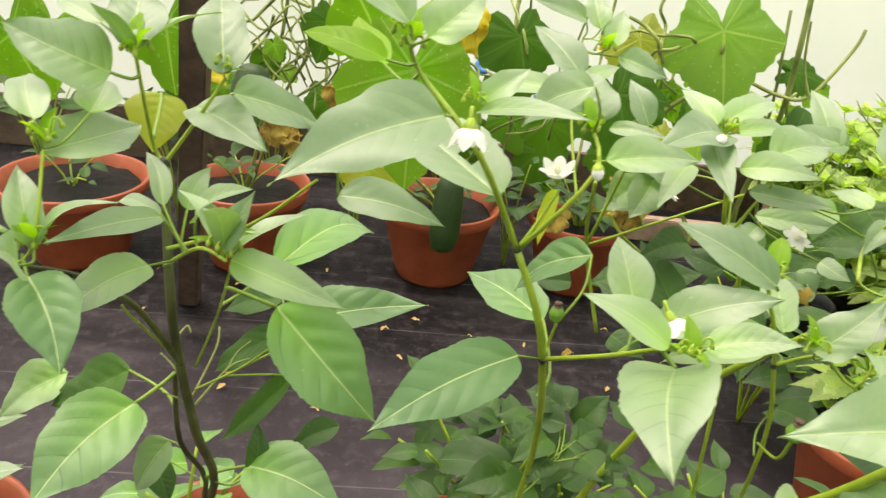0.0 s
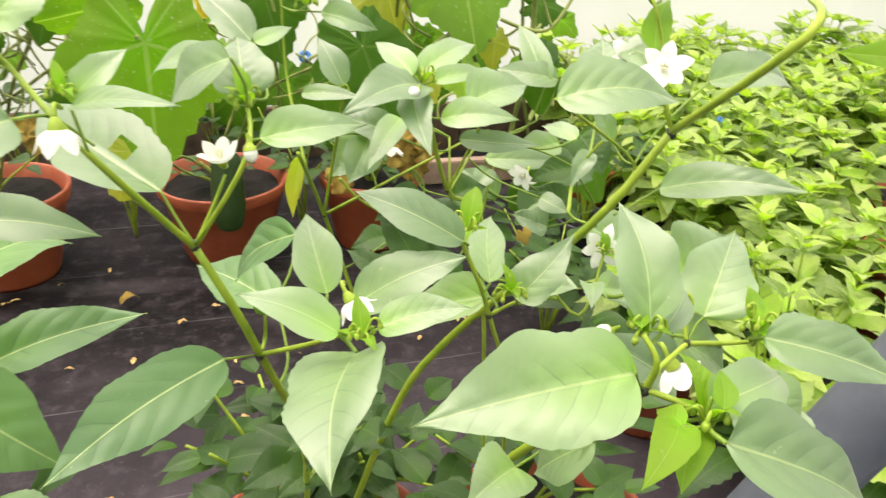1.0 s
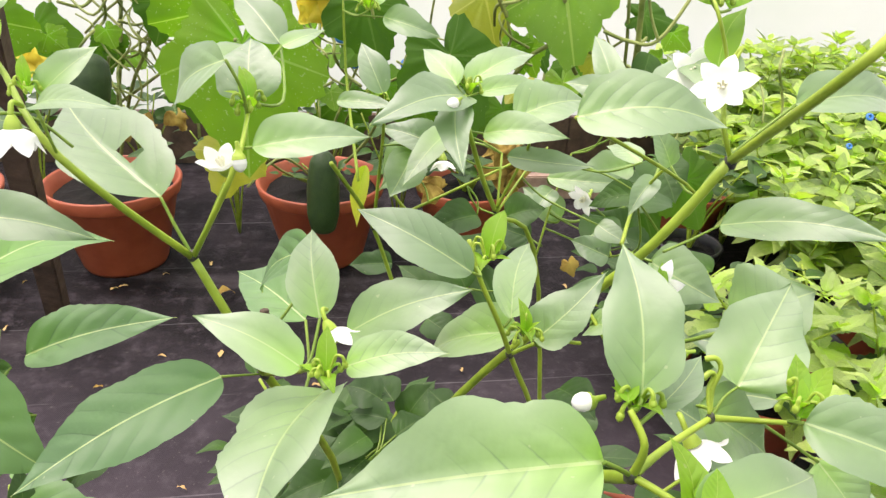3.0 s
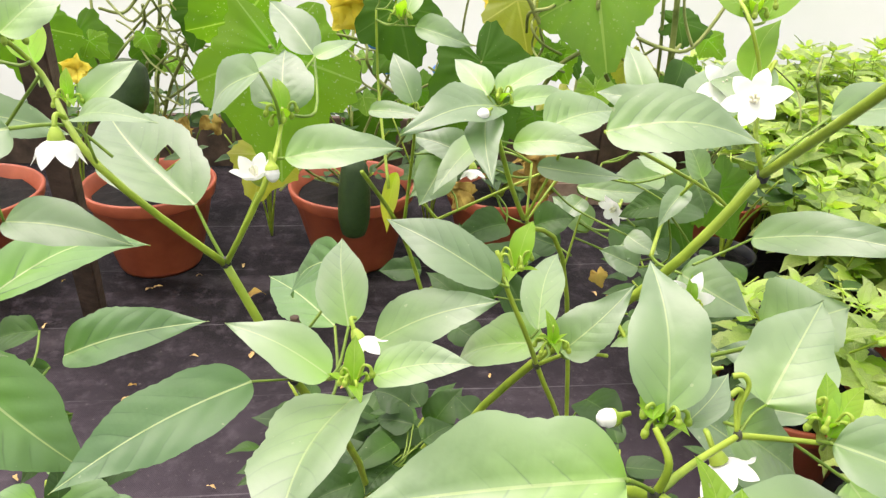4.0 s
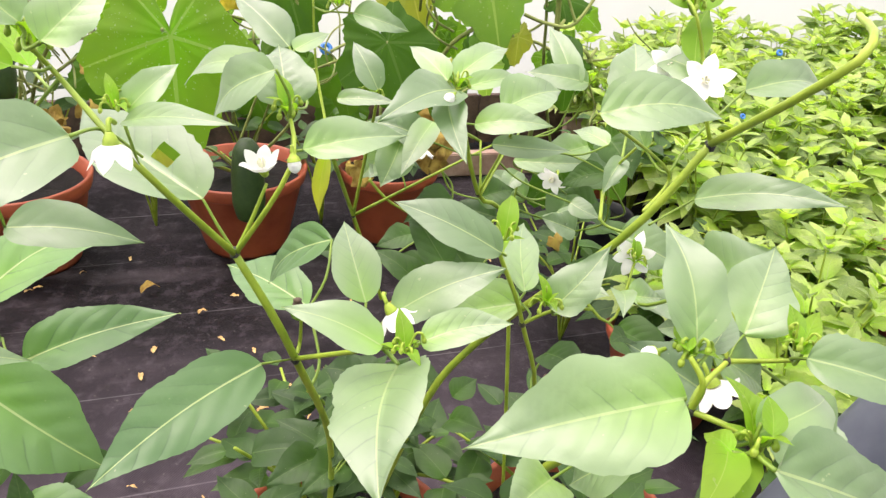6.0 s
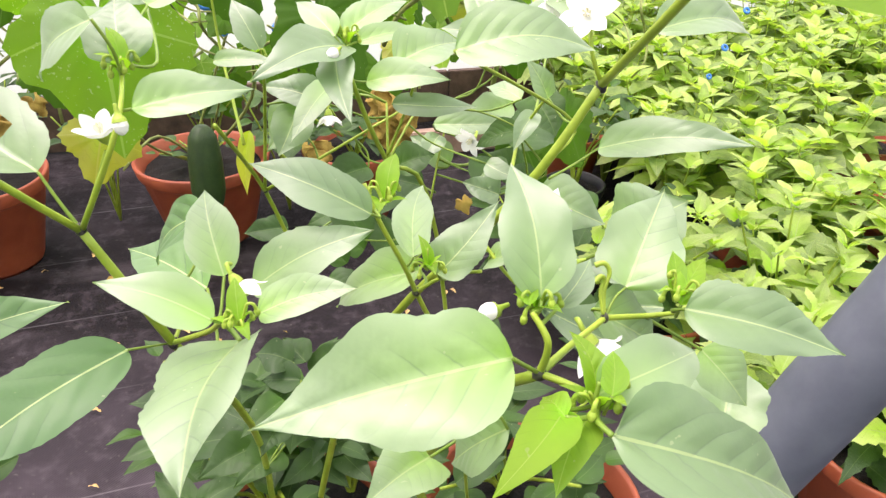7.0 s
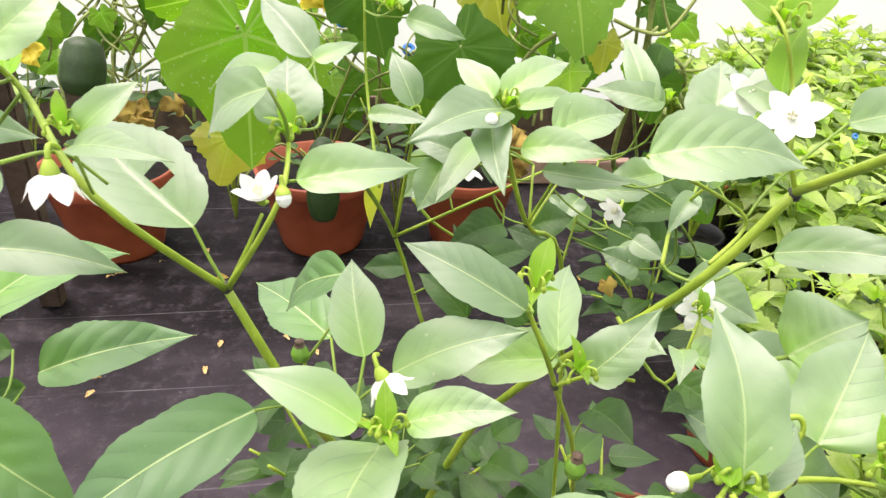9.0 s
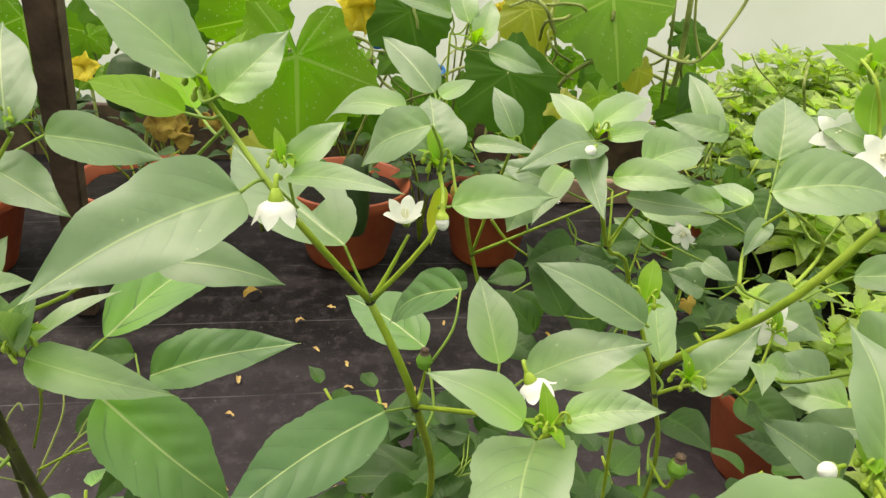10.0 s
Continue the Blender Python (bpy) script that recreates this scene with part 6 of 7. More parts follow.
stem(cuke_c, "vine", 0.0037, 0.0030, (0.665, 1.45, 0.765), (0.705, 1.42, 0.754), (0.75, 1.4, 0.761), (0.801, 1.4, 0.848), (0.811, 1.4, 0.887))
stem(cuke_c, "vine", 0.0045, 0.0036, (0.506, 1.5, 0.641), (0.528, 1.45, 0.712), (0.595, 1.42, 0.769), (0.681, 1.42, 0.857))
stem(cuke_c, "vine", 0.0037, 0.0030, (0.889, 1.7, 0.317), (0.743, 1.5, 0.627), (0.71, 1.45, 0.762), (0.694, 1.45, 0.901))
stem(cuke_c, "vine", 0.003, 0.0024, (0.75, 1.4, 0.761), (0.725, 1.4, 0.815), (0.712, 1.4, 0.891))
stem(cuke_a, "vine", 0.0045, 0.0036, (0.11, 2.02, 0.22), (0.255, 1.9, 0.423), (0.252, 1.8, 0.659), (0.235, 1.8, 0.828))
stem(cuke_a, "vine", 0.0037, 0.0030, (0.11, 2, 0.22), (0.023, 1.9, 0.341), (-0.046, 1.75, 0.325))
stem(cuke_a, "vine", 0.0037, 0.0030, (0.1, 2, 0.22), (-0.006, 1.9, 0.324), (-0.026, 1.6, 0.568), (0.019, 1.38, 0.75))
stem(cuke_a, "vine", 0.003, 0.0024, (0.12, 2, 0.22), (0.168, 1.9, 0.39), (0.22, 1.7, 0.557), (0.356, 1.2, 0.774))
stem(cuke_a, "vine", 0.0037, 0.0030, (0.08, 2.06, 0.22), (0.217, 2, 0.561), (0.251, 1.6, 0.738), (0.207, 1.7, 0.848))
stem(cuke_a, "vine", 0.003, 0.0024, (0.373, 1.9, 0.48), (0.381, 1.8, 0.725), (0.408, 1.8, 0.846))
stem(cuke_b, "vine", 0.0053, 0.0042, (-0.45, 2, 0.19), (-0.375, 1.95, 0.459), (-0.32, 1.9, 0.679), (-0.294, 1.9, 0.863))
stem(cuke_b, "vine", 0.0045, 0.0036, (-0.44, 2, 0.19), (-0.324, 1.9, 0.508), (-0.243, 1.85, 0.656), (-0.239, 1.85, 0.802))
stem(cuke_b, "vine", 0.0037, 0.0030, (-0.355, 1.9, 0.479), (-0.255, 1.85, 0.552), (-0.191, 1.85, 0.607), (-0.245, 1.85, 0.644), (-0.313, 1.85, 0.603))
stem(cuke_b, "vine", 0.003, 0.0024, (-0.369, 1.85, 0.652), (-0.302, 1.85, 0.59), (-0.284, 1.85, 0.524), (-0.317, 1.85, 0.468))
stem(cuke_b, "vine", 0.003, 0.0024, (-0.375, 1.9, 0.713), (-0.268, 1.85, 0.639), (-0.215, 1.85, 0.724), (-0.171, 1.85, 0.635), (-0.219, 1.9, 0.549))
stem(cuke_b, "vine", 0.003, 0.0024, (-0.404, 1.9, 0.642), (-0.282, 1.85, 0.73), (-0.226, 1.85, 0.616), (-0.118, 1.85, 0.668))
stem(cuke_b, "vine", 0.003, 0.0024, (-0.393, 1.8, 0.744), (-0.327, 1.75, 0.711), (-0.264, 1.75, 0.771), (-0.205, 1.75, 0.682))
stem(cuke_b, "tendril", 0.0021, 0.0017, (-0.347, 1.9, 0.743), (-0.309, 1.88, 0.71), (-0.334, 1.9, 0.657))
stem(cuke_b, "tendril", 0.0021, 0.0017, (-0.265, 1.9, 0.738), (-0.295, 1.88, 0.685), (-0.256, 1.9, 0.637))
stem(cuke_b, "tendril", 0.0021, 0.0017, (-0.342, 1.85, 0.576), (-0.28, 1.83, 0.621), (-0.247, 1.85, 0.565))
stem(cuke_b, "tendril", 0.0021, 0.0017, (-0.325, 1.85, 0.688), (-0.286, 1.83, 0.635), (-0.364, 1.85, 0.557))
stem(cuke_b, "tendril", 0.0024, 0.0019, (-0.272, 1.91, 0.6), (-0.262, 1.9, 0.649), (-0.224, 1.79, 0.713), (-0.233, 1.85, 0.747), (-0.276, 1.9, 0.767))
stem(cuke_b, "tendril", 0.004, 0.0032, (-0.235, 1.79, 0.766), (-0.29, 1.86, 0.768), (-0.331, 1.86, 0.783), (-0.389, 1.91, 0.774), (-0.411, 1.87, 0.745))
stem(cuke_b, "tendril", 0.0021, 0.0017, (-0.27, 1.8, 0.782), (-0.273, 1.9, 0.728), (-0.299, 1.88, 0.694), (-0.313, 1.82, 0.667), (-0.366, 1.85, 0.66))
stem(cuke_b, "tendril", 0.0038, 0.0030, (-0.348, 1.86, 0.598), (-0.367, 1.89, 0.543), (-0.344, 1.88, 0.503), (-0.346, 1.86, 0.458))
stem(cuke_b, "tendril", 0.0032, 0.0026, (-0.352, 1.8, 0.769), (-0.396, 1.8, 0.767), (-0.451, 1.88, 0.781), (-0.48, 1.86, 0.805), (-0.525, 1.87, 0.782))
stem(cuke_b, "tendril", 0.0033, 0.0026, (-0.269, 1.84, 0.66), (-0.289, 1.89, 0.602), (-0.339, 1.91, 0.577), (-0.327, 1.83, 0.55), (-0.317, 1.84, 0.502))
stem(cuke_b, "tendril", 0.0037, 0.0030, (-0.316, 1.79, 0.738), (-0.356, 1.9, 0.673), (-0.36, 1.79, 0.659), (-0.391, 1.79, 0.623))
stem(cuke_b, "tendril", 0.0027, 0.0022, (-0.261, 1.85, 0.645), (-0.245, 1.85, 0.603), (-0.232, 1.87, 0.555), (-0.222, 1.81, 0.523))
stem(cuke_b, "tendril", 0.0042, 0.0034, (-0.313, 1.82, 0.778), (-0.364, 1.9, 0.733), (-0.4, 1.9, 0.7), (-0.428, 1.84, 0.72))
stem(cuke_b, "tendril", 0.0027, 0.0022, (-0.271, 1.81, 0.512), (-0.322, 1.86, 0.516), (-0.359, 1.85, 0.534), (-0.392, 1.82, 0.527))
stem(cuke_b, "tendril", 0.0018, 0.0014, (-0.258, 1.88, 0.576), (-0.265, 1.82, 0.627), (-0.278, 1.89, 0.654), (-0.221, 1.81, 0.697), (-0.2, 1.9, 0.676))
stem(cuke_b, "tendril", 0.0027, 0.0022, (-0.292, 1.81, 0.582), (-0.333, 1.84, 0.601), (-0.365, 1.88, 0.625), (-0.364, 1.84, 0.673), (-0.413, 1.89, 0.685))
stem(cuke_c, "tendril", 0.0034, 0.0027, (0.533, 1.47, 0.828), (0.487, 1.4, 0.82), (0.457, 1.41, 0.81), (0.468, 1.48, 0.764))
stem(cuke_c, "tendril", 0.0032, 0.0026, (0.554, 1.47, 0.76), (0.569, 1.44, 0.789), (0.623, 1.49, 0.767), (0.659, 1.5, 0.741), (0.678, 1.46, 0.731), (0.701, 1.44, 0.752))
stem(cuke_c, "tendril", 0.0027, 0.0022, (0.484, 1.48, 0.707), (0.495, 1.45, 0.744), (0.482, 1.43, 0.783), (0.498, 1.47, 0.808), (0.5, 1.49, 0.838))
stem(cuke_c, "tendril", 0.0033, 0.0026, (0.476, 1.41, 0.793), (0.462, 1.4, 0.826), (0.475, 1.44, 0.852), (0.456, 1.43, 0.881), (0.468, 1.44, 0.909), (0.498, 1.47, 0.928))
stem(cuke_c, "tendril", 0.0039, 0.0031, (0.585, 1.46, 0.813), (0.558, 1.48, 0.802), (0.542, 1.45, 0.775), (0.552, 1.42, 0.751), (0.619, 1.51, 0.716))
stem(cuke_c, "tendril", 0.0024, 0.0019, (0.808, 1.45, 0.655), (0.812, 1.42, 0.627), (0.864, 1.49, 0.563), (0.838, 1.45, 0.538), (0.878, 1.5, 0.474))
stem(cuke_c, "tendril", 0.0035, 0.0028, (0.751, 1.5, 0.683), (0.718, 1.51, 0.698), (0.649, 1.44, 0.721), (0.618, 1.41, 0.761))
stem(cuke_c, "tendril", 0.0029, 0.0023, (0.562, 1.48, 0.794), (0.519, 1.4, 0.839), (0.491, 1.42, 0.841), (0.455, 1.41, 0.839), (0.435, 1.47, 0.835), (0.391, 1.41, 0.833))
stem(cuke_c, "tendril", 0.0032, 0.0026, (0.806, 1.41, 0.711), (0.787, 1.4, 0.683), (0.819, 1.48, 0.624), (0.842, 1.47, 0.593))
stem(cuke_c, "tendril", 0.0041, 0.0033, (0.577, 1.48, 0.755), (0.59, 1.46, 0.786), (0.569, 1.39, 0.832), (0.6, 1.49, 0.849), (0.609, 1.45, 0.876))
stem(cuke_c, "tendril", 0.0039, 0.0031, (0.568, 1.5, 0.772), (0.522, 1.47, 0.772), (0.475, 1.42, 0.799), (0.451, 1.39, 0.834), (0.43, 1.41, 0.852), (0.401, 1.42, 0.864))
stem(cuke_c, "tendril", 0.0025, 0.0020, (0.538, 1.49, 0.723), (0.482, 1.41, 0.761), (0.461, 1.4, 0.793), (0.483, 1.43, 0.815))
stem(cuke_c, "tendril", 0.0042, 0.0034, (0.638, 1.5, 0.674), (0.592, 1.43, 0.727), (0.579, 1.49, 0.73), (0.534, 1.41, 0.781), (0.568, 1.46, 0.798), (0.6, 1.45, 0.804))
stem(cuke_c, "tendril", 0.0023, 0.0018, (0.55, 1.5, 0.687), (0.486, 1.4, 0.73), (0.475, 1.45, 0.745), (0.472, 1.41, 0.787))
stem(cuke_c, "tendril", 0.0041, 0.0033, (0.775, 1.45, 0.709), (0.779, 1.39, 0.705), (0.843, 1.49, 0.637), (0.824, 1.51, 0.608), (0.792, 1.44, 0.593))
stem(cuke_c, "tendril", 0.0033, 0.0026, (0.746, 1.43, 0.766), (0.725, 1.42, 0.74), (0.782, 1.5, 0.684), (0.791, 1.44, 0.682), (0.818, 1.42, 0.685), (0.872, 1.45, 0.684))
stem(cuke_a, "tendril", 0.0025, 0.0020, (0.104, 1.8, 0.718), (0.119, 1.8, 0.679), (0.153, 1.81, 0.653), (0.195, 1.76, 0.66))
stem(cuke_a, "tendril", 0.0033, 0.0026, (0.244, 1.82, 0.628), (0.201, 1.77, 0.657), (0.173, 1.86, 0.666), (0.144, 1.85, 0.7))
stem(cuke_a, "tendril", 0.0034, 0.0027, (0.16, 1.77, 0.575), (0.122, 1.75, 0.559), (0.077, 1.84, 0.518), (0.042, 1.84, 0.546), (0.017, 1.75, 0.602), (0.031, 1.76, 0.64))
stem(cuke_a, "tendril", 0.0039, 0.0031, (0.223, 1.79, 0.56), (0.189, 1.82, 0.579), (0.165, 1.77, 0.631), (0.162, 1.79, 0.667), (0.123, 1.78, 0.685), (0.081, 1.76, 0.695))
stem(cuke_a, "tendril", 0.0037, 0.0030, (0.33, 1.77, 0.611), (0.37, 1.77, 0.63), (0.414, 1.77, 0.632), (0.448, 1.8, 0.586), (0.47, 1.77, 0.557))
stem(cuke_a, "tendril", 0.0032, 0.0026, (0.304, 1.76, 0.73), (0.286, 1.78, 0.763), (0.275, 1.85, 0.788), (0.258, 1.74, 0.843))
stem(cuke_a, "tendril", 0.0026, 0.0021, (0.304, 1.79, 0.619), (0.345, 1.83, 0.58), (0.33, 1.76, 0.554), (0.294, 1.79, 0.526), (0.247, 1.76, 0.527))
stem(cuke_a, "tendril", 0.0024, 0.0019, (0.123, 1.75, 0.598), (0.138, 1.74, 0.641), (0.182, 1.84, 0.624), (0.218, 1.79, 0.66))
stem(cuke_a, "tendril", 0.0023, 0.0018, (0.307, 1.81, 0.528), (0.347, 1.8, 0.553), (0.359, 1.84, 0.587), (0.354, 1.79, 0.646), (0.354, 1.8, 0.687), (0.333, 1.81, 0.721))
stem(cuke_a, "tendril", 0.0022, 0.0018, (0.327, 1.77, 0.577), (0.319, 1.77, 0.621), (0.341, 1.79, 0.654), (0.388, 1.85, 0.66), (0.423, 1.79, 0.668), (0.479, 1.85, 0.663))
stem(cuke_a, "tendril", 0.0027, 0.0022, (0.186, 1.82, 0.552), (0.149, 1.82, 0.575), (0.149, 1.75, 0.638), (0.119, 1.8, 0.654), (0.1, 1.78, 0.697))
stem(cuke_a, "tendril", 0.002, 0.0016, (0.19, 1.76, 0.631), (0.213, 1.75, 0.598), (0.25, 1.79, 0.557), (0.286, 1.85, 0.504))
stem(cuke_c, "tendril", 0.0034, 0.0027, (0.664, 1.84, 0.434), (0.669, 1.86, 0.477), (0.725, 1.91, 0.484), (0.764, 1.88, 0.505), (0.83, 1.93, 0.481))
stem(cuke_c, "tendril", 0.0025, 0.0020, (1.057, 1.84, 0.423), (1.087, 1.95, 0.337), (1.075, 1.86, 0.32), (1.066, 1.86, 0.268), (1.039, 1.91, 0.229), (0.991, 1.92, 0.204))
stem(cuke_c, "tendril", 0.0028, 0.0022, (0.926, 1.86, 0.55), (0.891, 1.89, 0.569), (0.852, 1.87, 0.613), (0.852, 1.96, 0.634), (0.801, 1.88, 0.692), (0.764, 1.91, 0.7))
stem(cuke_c, "tendril", 0.0039, 0.0031, (1.297, 1.91, 0.638), (1.262, 1.85, 0.604), (1.299, 1.88, 0.548), (1.316, 1.88, 0.496), (1.303, 1.86, 0.452), (1.29, 1.89, 0.405))
stem(cuke_c, "tendril", 0.0023, 0.0018, (1.254, 1.85, 0.465), (1.261, 1.88, 0.508), (1.267, 1.93, 0.544), (1.212, 1.91, 0.586), (1.15, 1.88, 0.627), (1.121, 1.89, 0.666))
stem(cuke_b, "tendril", 0.0043, 0.0034, (-0.459, 1.76, 0.689), (-0.497, 1.81, 0.64), (-0.484, 1.75, 0.615), (-0.52, 1.81, 0.558))
stem(cuke_b, "tendril", 0.0023, 0.0018, (-0.21, 1.79, 0.657), (-0.164, 1.75, 0.66), (-0.148, 1.84, 0.625), (-0.133, 1.81, 0.594), (-0.096, 1.76, 0.58))
stem(cuke_b, "tendril", 0.0033, 0.0026, (-0.467, 1.76, 0.661), (-0.444, 1.78, 0.643), (-0.439, 1.81, 0.604), (-0.449, 1.8, 0.565))
stem(cuke_b, "tendril", 0.0031, 0.0025, (-0.244, 1.8, 0.645), (-0.272, 1.81, 0.67), (-0.291, 1.85, 0.697), (-0.287, 1.78, 0.742), (-0.294, 1.78, 0.776), (-0.265, 1.78, 0.805))
stem(cuke_b, "tendril", 0.0033, 0.0026, (-0.304, 1.83, 0.685), (-0.273, 1.85, 0.673), (-0.22, 1.8, 0.699), (-0.19, 1.83, 0.714))
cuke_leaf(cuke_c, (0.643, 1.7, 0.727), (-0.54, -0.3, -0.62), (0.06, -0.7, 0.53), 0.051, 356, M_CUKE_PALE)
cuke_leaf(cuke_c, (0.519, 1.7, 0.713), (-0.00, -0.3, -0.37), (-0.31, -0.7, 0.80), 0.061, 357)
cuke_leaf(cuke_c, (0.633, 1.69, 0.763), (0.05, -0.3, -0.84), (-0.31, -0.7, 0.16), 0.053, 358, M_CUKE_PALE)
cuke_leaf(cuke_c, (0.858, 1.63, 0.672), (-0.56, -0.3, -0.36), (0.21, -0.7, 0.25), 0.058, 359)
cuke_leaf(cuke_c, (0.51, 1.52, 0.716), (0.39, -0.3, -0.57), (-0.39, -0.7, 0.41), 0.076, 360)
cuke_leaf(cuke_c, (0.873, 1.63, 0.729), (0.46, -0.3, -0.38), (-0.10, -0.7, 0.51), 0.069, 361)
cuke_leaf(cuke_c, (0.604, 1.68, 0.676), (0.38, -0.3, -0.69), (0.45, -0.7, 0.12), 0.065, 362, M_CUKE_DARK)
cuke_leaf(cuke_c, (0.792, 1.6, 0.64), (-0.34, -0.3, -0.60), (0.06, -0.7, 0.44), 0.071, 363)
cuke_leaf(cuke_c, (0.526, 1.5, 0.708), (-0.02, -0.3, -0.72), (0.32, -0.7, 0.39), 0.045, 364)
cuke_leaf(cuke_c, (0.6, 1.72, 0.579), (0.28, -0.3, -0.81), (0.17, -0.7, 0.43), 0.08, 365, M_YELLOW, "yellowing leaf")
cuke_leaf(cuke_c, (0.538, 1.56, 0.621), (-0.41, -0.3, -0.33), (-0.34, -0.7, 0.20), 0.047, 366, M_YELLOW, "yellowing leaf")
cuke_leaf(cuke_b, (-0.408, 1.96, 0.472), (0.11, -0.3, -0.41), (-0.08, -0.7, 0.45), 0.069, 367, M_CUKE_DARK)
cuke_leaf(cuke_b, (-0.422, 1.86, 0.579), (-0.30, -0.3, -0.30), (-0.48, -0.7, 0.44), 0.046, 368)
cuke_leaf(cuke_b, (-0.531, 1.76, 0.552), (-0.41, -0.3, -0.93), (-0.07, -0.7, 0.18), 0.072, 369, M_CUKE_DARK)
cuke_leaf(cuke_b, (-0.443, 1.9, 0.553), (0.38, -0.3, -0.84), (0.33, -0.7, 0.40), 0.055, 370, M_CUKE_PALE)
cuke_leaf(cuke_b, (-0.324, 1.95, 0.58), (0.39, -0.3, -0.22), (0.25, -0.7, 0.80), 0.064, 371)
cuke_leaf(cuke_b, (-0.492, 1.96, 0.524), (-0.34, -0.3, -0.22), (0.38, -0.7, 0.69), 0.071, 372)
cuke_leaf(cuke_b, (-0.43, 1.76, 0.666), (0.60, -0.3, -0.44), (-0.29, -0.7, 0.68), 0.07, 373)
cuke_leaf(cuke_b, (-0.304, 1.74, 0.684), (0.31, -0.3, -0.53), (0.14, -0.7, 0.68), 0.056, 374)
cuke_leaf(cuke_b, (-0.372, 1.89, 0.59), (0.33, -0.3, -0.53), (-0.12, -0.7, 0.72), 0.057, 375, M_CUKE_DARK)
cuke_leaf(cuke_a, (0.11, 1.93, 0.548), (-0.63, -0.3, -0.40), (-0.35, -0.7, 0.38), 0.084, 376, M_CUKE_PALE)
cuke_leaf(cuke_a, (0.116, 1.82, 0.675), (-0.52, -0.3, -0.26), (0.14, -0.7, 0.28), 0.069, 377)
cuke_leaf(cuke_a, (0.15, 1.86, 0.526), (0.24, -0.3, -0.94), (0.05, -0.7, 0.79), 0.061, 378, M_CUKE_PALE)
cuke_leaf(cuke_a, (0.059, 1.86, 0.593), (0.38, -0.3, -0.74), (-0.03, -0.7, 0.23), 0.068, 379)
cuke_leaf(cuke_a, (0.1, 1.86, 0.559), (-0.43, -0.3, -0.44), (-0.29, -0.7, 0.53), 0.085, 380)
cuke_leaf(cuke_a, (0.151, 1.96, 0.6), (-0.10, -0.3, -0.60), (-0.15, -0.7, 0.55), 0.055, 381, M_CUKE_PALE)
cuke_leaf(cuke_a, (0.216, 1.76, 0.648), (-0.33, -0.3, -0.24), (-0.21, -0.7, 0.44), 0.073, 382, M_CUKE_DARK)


def dry_leaf(plant, at, size, seed):
    bm = bmesh.new()
    lobed(bm, at, (0.2, -0.2, -0.9), (0.1, -0.9, 0.3), size, seed, cup=0.2)
    for v in bm.verts:
        v.co += Vector(noise.noise_vector(v.co * 45 + Vector((seed, 0, 0)))) * size * 0.30
    return part("withered_leaf", bm, M_BROWN, plant, "shrivelled brown leaf")


dry_leaf(cuke_b, (-0.308, 1.75, 0.485), 0.06, 184)
dry_leaf(cuke_b, (-0.268, 1.75, 0.453), 0.05, 185)
dry_leaf(cuke_b, (-0.294, 1.85, 0.444), 0.06, 186)
dry_leaf(cuke_b, (-0.175, 1.8, 0.578), 0.06, 187)
dry_leaf(cuke_b, (-0.202, 1.8, 0.479), 0.05, 188)
dry_leaf(cuke_b, (-0.279, 1.8, 0.459), 0.06, 189)
dry_leaf(cuke_b, (-0.338, 1.8, 0.456), 0.04, 190)
dry_leaf(cuke_c, (0.452, 1.55, 0.742), 0.06, 191)
dry_leaf(cuke_c, (0.578, 1.75, 0.393), 0.12, 192)
dry_leaf(cuke_c, (0.373, 1.6, 0.397), 0.07, 193)
dry_leaf(cuke_c, (0.541, 1.7, 0.455), 0.08, 194)

bm = bmesh.new()
blade(bm, (0.690, 1.280, 0.765), (0.664, 1.270, 0.698), 0.056, (0.1, -0.95, 0.25), 77, nu=20)
part("leaf", bm, M_DARK, cuke_c, "dark drooping leaf")
dry_leaf(chilli_f, (0.373, 0.560, 0.783), 0.012, 201)


# the vines' stems, trained up the tunnel side
for x, owner in ((-1.1, cuke_b), (-0.7, cuke_b), (-0.3, cuke_b), (0.1, cuke_a), (0.3, cuke_a), (0.6, cuke_c), (0.85, cuke_c)):
    stem(owner, "vine", 0.005, 0.004, (x * 0.9, 2.3, 0.25), (x, 2.5, 0.7), (x + 0.05, 2.55, 1.2), (x - 0.05, 2.3, 1.75))


def clip(at, size):
    e = thing("plant_clip", at, "small blue plastic plant clip fastened to a stem", "plant clip", "plant clips")
    c = Vector(at)
    bm = bmesh.new()
    sweep(bm, [c + Vector((math.cos(a) * size * 0.5, math.sin(a) * size * 0.3, math.sin(a) * size * 0.4)) for a in (0.3 * k for k in range(22))], [size * 0.28] * 22, 7)
    part("clip_ring", bm, M_BLUE, e)


clip((1.628, 1.9, 0.572), 0.014)
clip((1.43, 1.7, 0.532), 0.013)
clip((1.327, 1.6, 0.494), 0.010)
clip((0.18, 1.9, 0.651), 0.028)
clip((0.334, 1.9, 0.585), 0.021)
clip((0.206, 1.9, 0.587), 0.021)


# ---- bed of bushy plants ----
BED_POTS = ((1.44, 1.44), (1.74, 2.08), (1.75, 1.30), (1.15, 1.98), (1.62, 0.95), (2.0, 1.7))
for x, y in BED_POTS:
    pot(x, y, 0.12, 0.23, "terracotta-coloured plastic pot among the bushy plants")

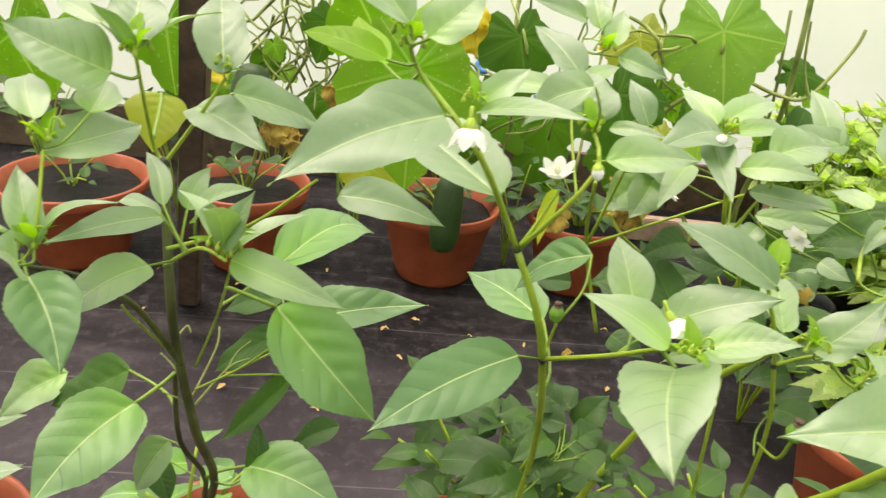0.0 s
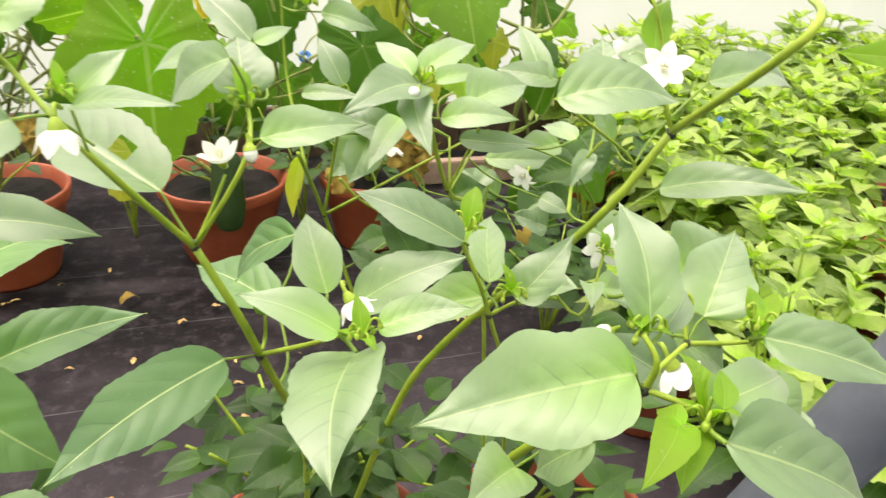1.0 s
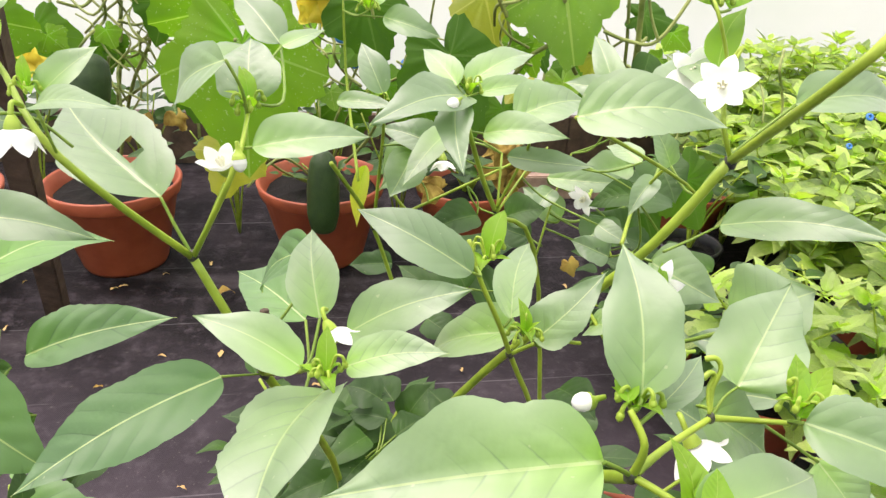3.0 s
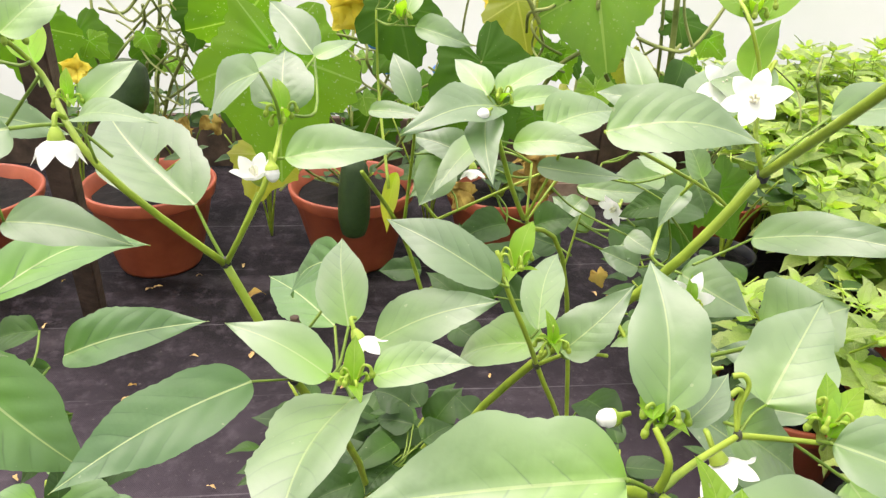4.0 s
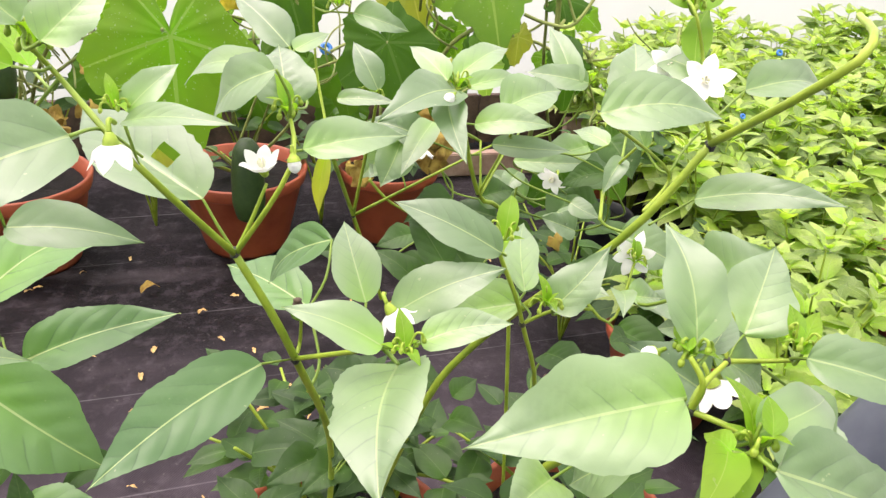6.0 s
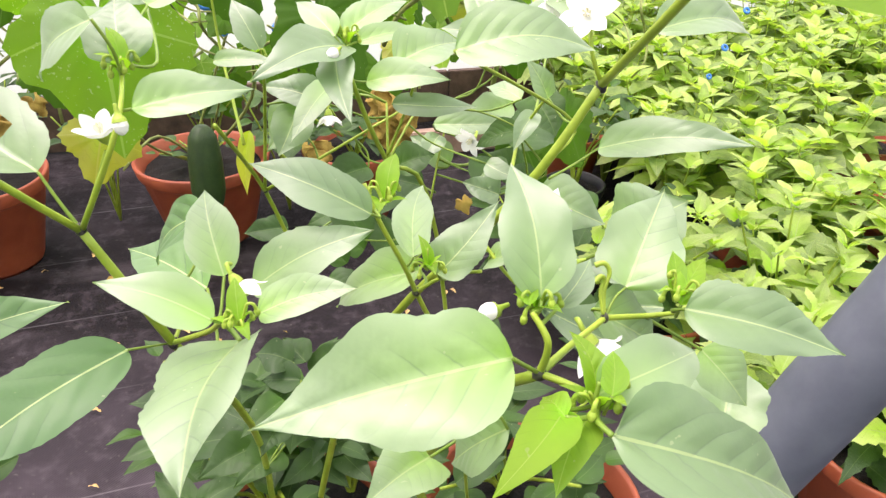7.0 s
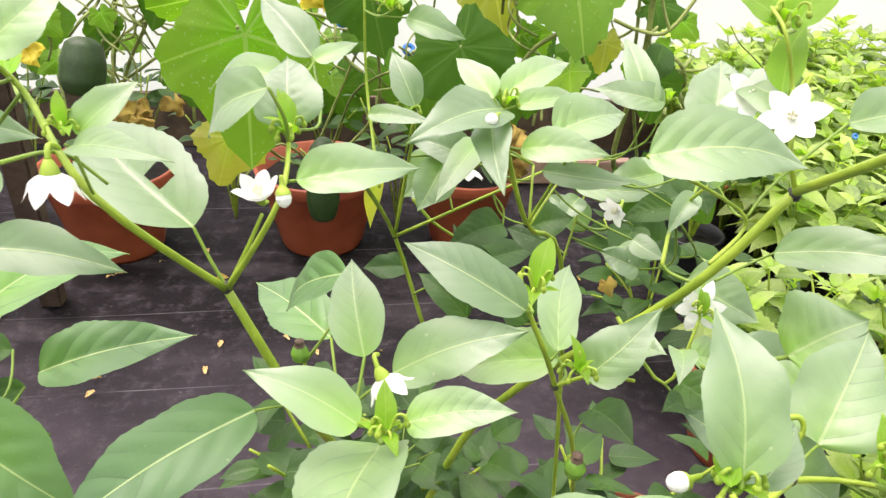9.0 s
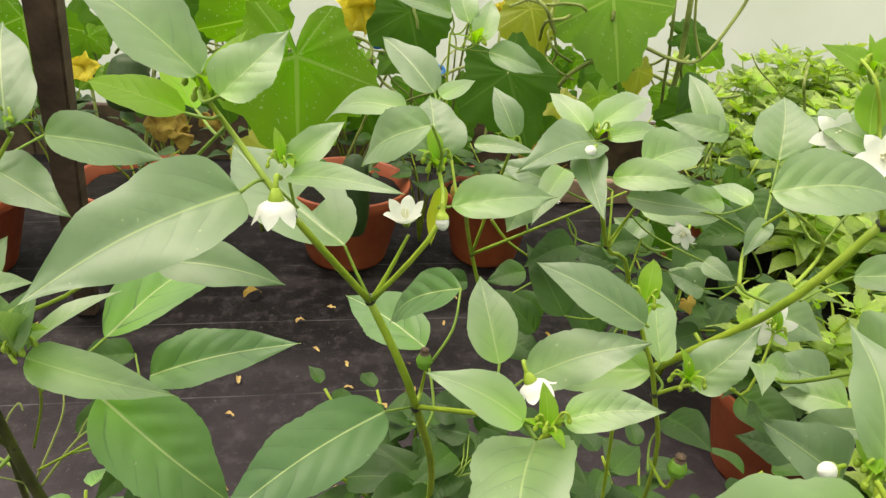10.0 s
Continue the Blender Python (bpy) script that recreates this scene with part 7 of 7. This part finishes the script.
def toothed_leaf_mesh(seed, mat):
    bm = bmesh.new()
    rng = random.Random(seed)
    blade(bm, (0, 0, 0), (1, 0, 0), rng.uniform(0.38, 0.50), (0, 0, 1), seed, fold=0.35, arch=0.14, nu=20, nv=3, wave=0.06, twist=0.5, teeth=0.18, ribs=0.09, veins=8)
    me = bpy.data.meshes.new("leaf")
    bm.to_mesh(me)
    bm.free()
    for f in me.polygons:
        f.use_smooth = True
    me.materials.append(mat)
    return me


BUSH_LEAVES = [toothed_leaf_mesh(900 + k, M_BUSH) for k in range(6)]
# darker copies for the lowest tier paint the shade inside each bush
BUSH_SHADE_LEAVES = [toothed_leaf_mesh(910 + k, M_DARK) for k in range(4)]


def bush_sprigs(rng, height, spread):
    """Sprigs of a bush: root, tip, and a rosette of leaves round each tip and below it."""
    out = []
    count = rng.randint(7, 9)
    for k in range(count):
        a = 2 * math.pi * (k + rng.random() * 0.7) / count
        r = spread * (0.25 + 0.75 * math.sqrt(rng.random()))
        tip = Vector((r * math.cos(a), r * math.sin(a), height * rng.uniform(0.82, 1.02) - 0.3 * r))
        leaves = []
        for level in range(3):
            p = tip * (1 - 0.16 * level)
            p.z = tip.z - 0.055 * level
            n = (5, 4, 4)[level]
            for j in range(n):
                b = a + 2 * math.pi * (j + 0.4 * level + 0.3 * rng.random()) / n
                ln = (0.055, 0.094, 0.108)[level] * rng.uniform(0.75, 1.3)
                rise = (0.5, 0.05, -0.35)[level] + rng.uniform(-0.25, 0.25)
                d = Vector((math.cos(b), math.sin(b), rise)).normalized()
                off = Vector((rng.uniform(-0.02, 0.02), rng.uniform(-0.02, 0.02), rng.uniform(-0.035, 0.012))) * (0.3 + 0.5 * level)
                leaves.append((p + off + d * 0.006, d, ln, level))
        out.append((tip, leaves))
    return out


def bush(x, y, height, spread, seed, singly, z=0.0):
    rng = random.Random(seed)
    e = thing("bushy_plant", (x, y, z), "bushy light-green plant with small toothed leaves", "bushy plant", "bed of bushy plants")
    height -= z
    sprigs = bush_sprigs(rng, height, spread)
    bm = bmesh.new()
    root = Vector((x, y, z))
    for tip, _ in sprigs:
        sweep(bm, [root, root + Vector((tip.x * 0.35, tip.y * 0.35, tip.z * 0.5)), root + tip], [0.004, 0.003, 0.0018], 5, False)
    part("stem", bm, M_STEM, e)
    bm = None if singly else bmesh.new()
    for tip, leaves in sprigs:
        for p, d, ln, level in leaves:
            m, _ = frame_of(p, p + d, (rng.uniform(-0.4, 0.4), rng.uniform(-0.4, 0.4), 1))
            if singly:
                ob = new("leaf", rng.choice(BUSH_SHADE_LEAVES if level == 2 and rng.random() < 0.75 else BUSH_LEAVES))
                ob.parent = e
                ob.matrix_local = m @ Matrix.Scale(ln, 4)
            else:
                q = root + p
                blade(bm, q, q + d * ln, ln * 0.52, m.col[2].to_3d(), rng.randint(0, 9999), nu=5, nv=1, wave=0.05, twist=0.3)
    if bm is not None:
        part("foliage", bm, M_BUSH_FAR, e)["kind"] = "stuff"
    return e


rng = random.Random(5)
spots = []
ALL_POTS = [(x, y) for x, y, r, h in NEAR_POTS] + list(BED_POTS) + [(1.15, 1.30), (1.08, 1.75)]
for j in range(11):
    for i in range(13):
        x, y = 0.98 + i * 0.215 + (j % 2) * 0.11 + rng.uniform(-0.08, 0.08), 0.62 + j * 0.20 + rng.uniform(-0.05, 0.05)
        if x > 0.98 + 0.2 * max(0, y - 1.0) and x < 3.4 and all(math.hypot(x - a, y - b) > 0.17 for a, b in ALL_POTS):
            spots.append((x, y))
for k, (x, y) in enumerate(spots):
    near = math.hypot(x - 0.4, y - 0.3) < 1.25
    bush(x, y, 0.41 + 0.08 * max(0, y - 1.2) + rng.uniform(-0.04, 0.04), 0.13, 100 + k, near)
for k, (x, y) in enumerate(((0.955, 1.15), (1.13, 0.70), (1.44, 1.44), (1.62, 0.95))):
    bush(x, y, 0.42, 0.12, 300 + k, k < 2, 0.18)

# ---- litter on the matting ----
PETALS = [(0.045, 1.542), (0.117, 1.486), (0.194, 1.343), (-0.121, 1.32), (0.361, 1.65), (-0.001, 1.659), (0.074, 1.722), (-0.101, 1.525), (-0.23, 1.52), (0.13, 1.286), (-0.419, 1.816), (-0.40, 1.83), (-0.615, 1.645), (0.123, 1.40)]
PETALS += [(rng.uniform(-0.7, 0.85), rng.uniform(0.95, 2.2)) for _ in range(34)]
for k, (x, y) in enumerate(PETALS):
    c = Vector((x, y, 0.007))
    a, s = rng.uniform(0, 6.28), rng.uniform(0.020, 0.029) if k < 14 else rng.choice((0.010, 0.013, 0.016, 0.020, 0.024))
    bm = bmesh.new()
    d = Vector((math.cos(a), math.sin(a), 0))
    blade(bm, c - d * s / 2, c + d * s / 2, s * rng.uniform(0.24, 0.42), (rng.uniform(-0.4, 0.4), rng.uniform(-0.4, 0.4), 1), k, nu=10, nv=2, arch=0.2, wave=0.3, fold=0.9, peak=0.35, end=0.35)
    bmesh.ops.translate(bm, verts=bm.verts, vec=-c)
    me = bpy.data.meshes.new("fallen_petal")
    bm.to_mesh(me)
    bm.free()
    me.materials.append(M_BROWN if k > 14 and k % 4 == 0 else M_DRY)
    ob = new("fallen_petal", me)
    ob.location = c
    tagged(ob, "withered yellow petal lying on the matting", "fallen petal", "fallen petals")

for x, y, size in ((-0.132, 1.78, 0.022), (0.47, 1.62, 0.017)):
    bm = bmesh.new()
    blade(bm, (-size, -size * 0.4, 0), (size, size * 0.5, 0), size * 1.1, (0.1, -0.2, 1), 41, fold=0.7, arch=0.3, wave=0.15, nu=14, nv=3, twist=0.8)
    me = bpy.data.meshes.new("fallen_leaf")
    low = min(v.co.z for v in bm.verts)
    for v in bm.verts:
        v.co.z -= low
    bm.to_mesh(me)
    bm.free()
    me.materials.append(M_BROWN)
    ob = new("fallen_leaf", me)
    ob.location = (x, y, 0.005)
    tagged(ob, "small curled brown dead leaf lying on the matting", "fallen leaf", "fallen leaves")
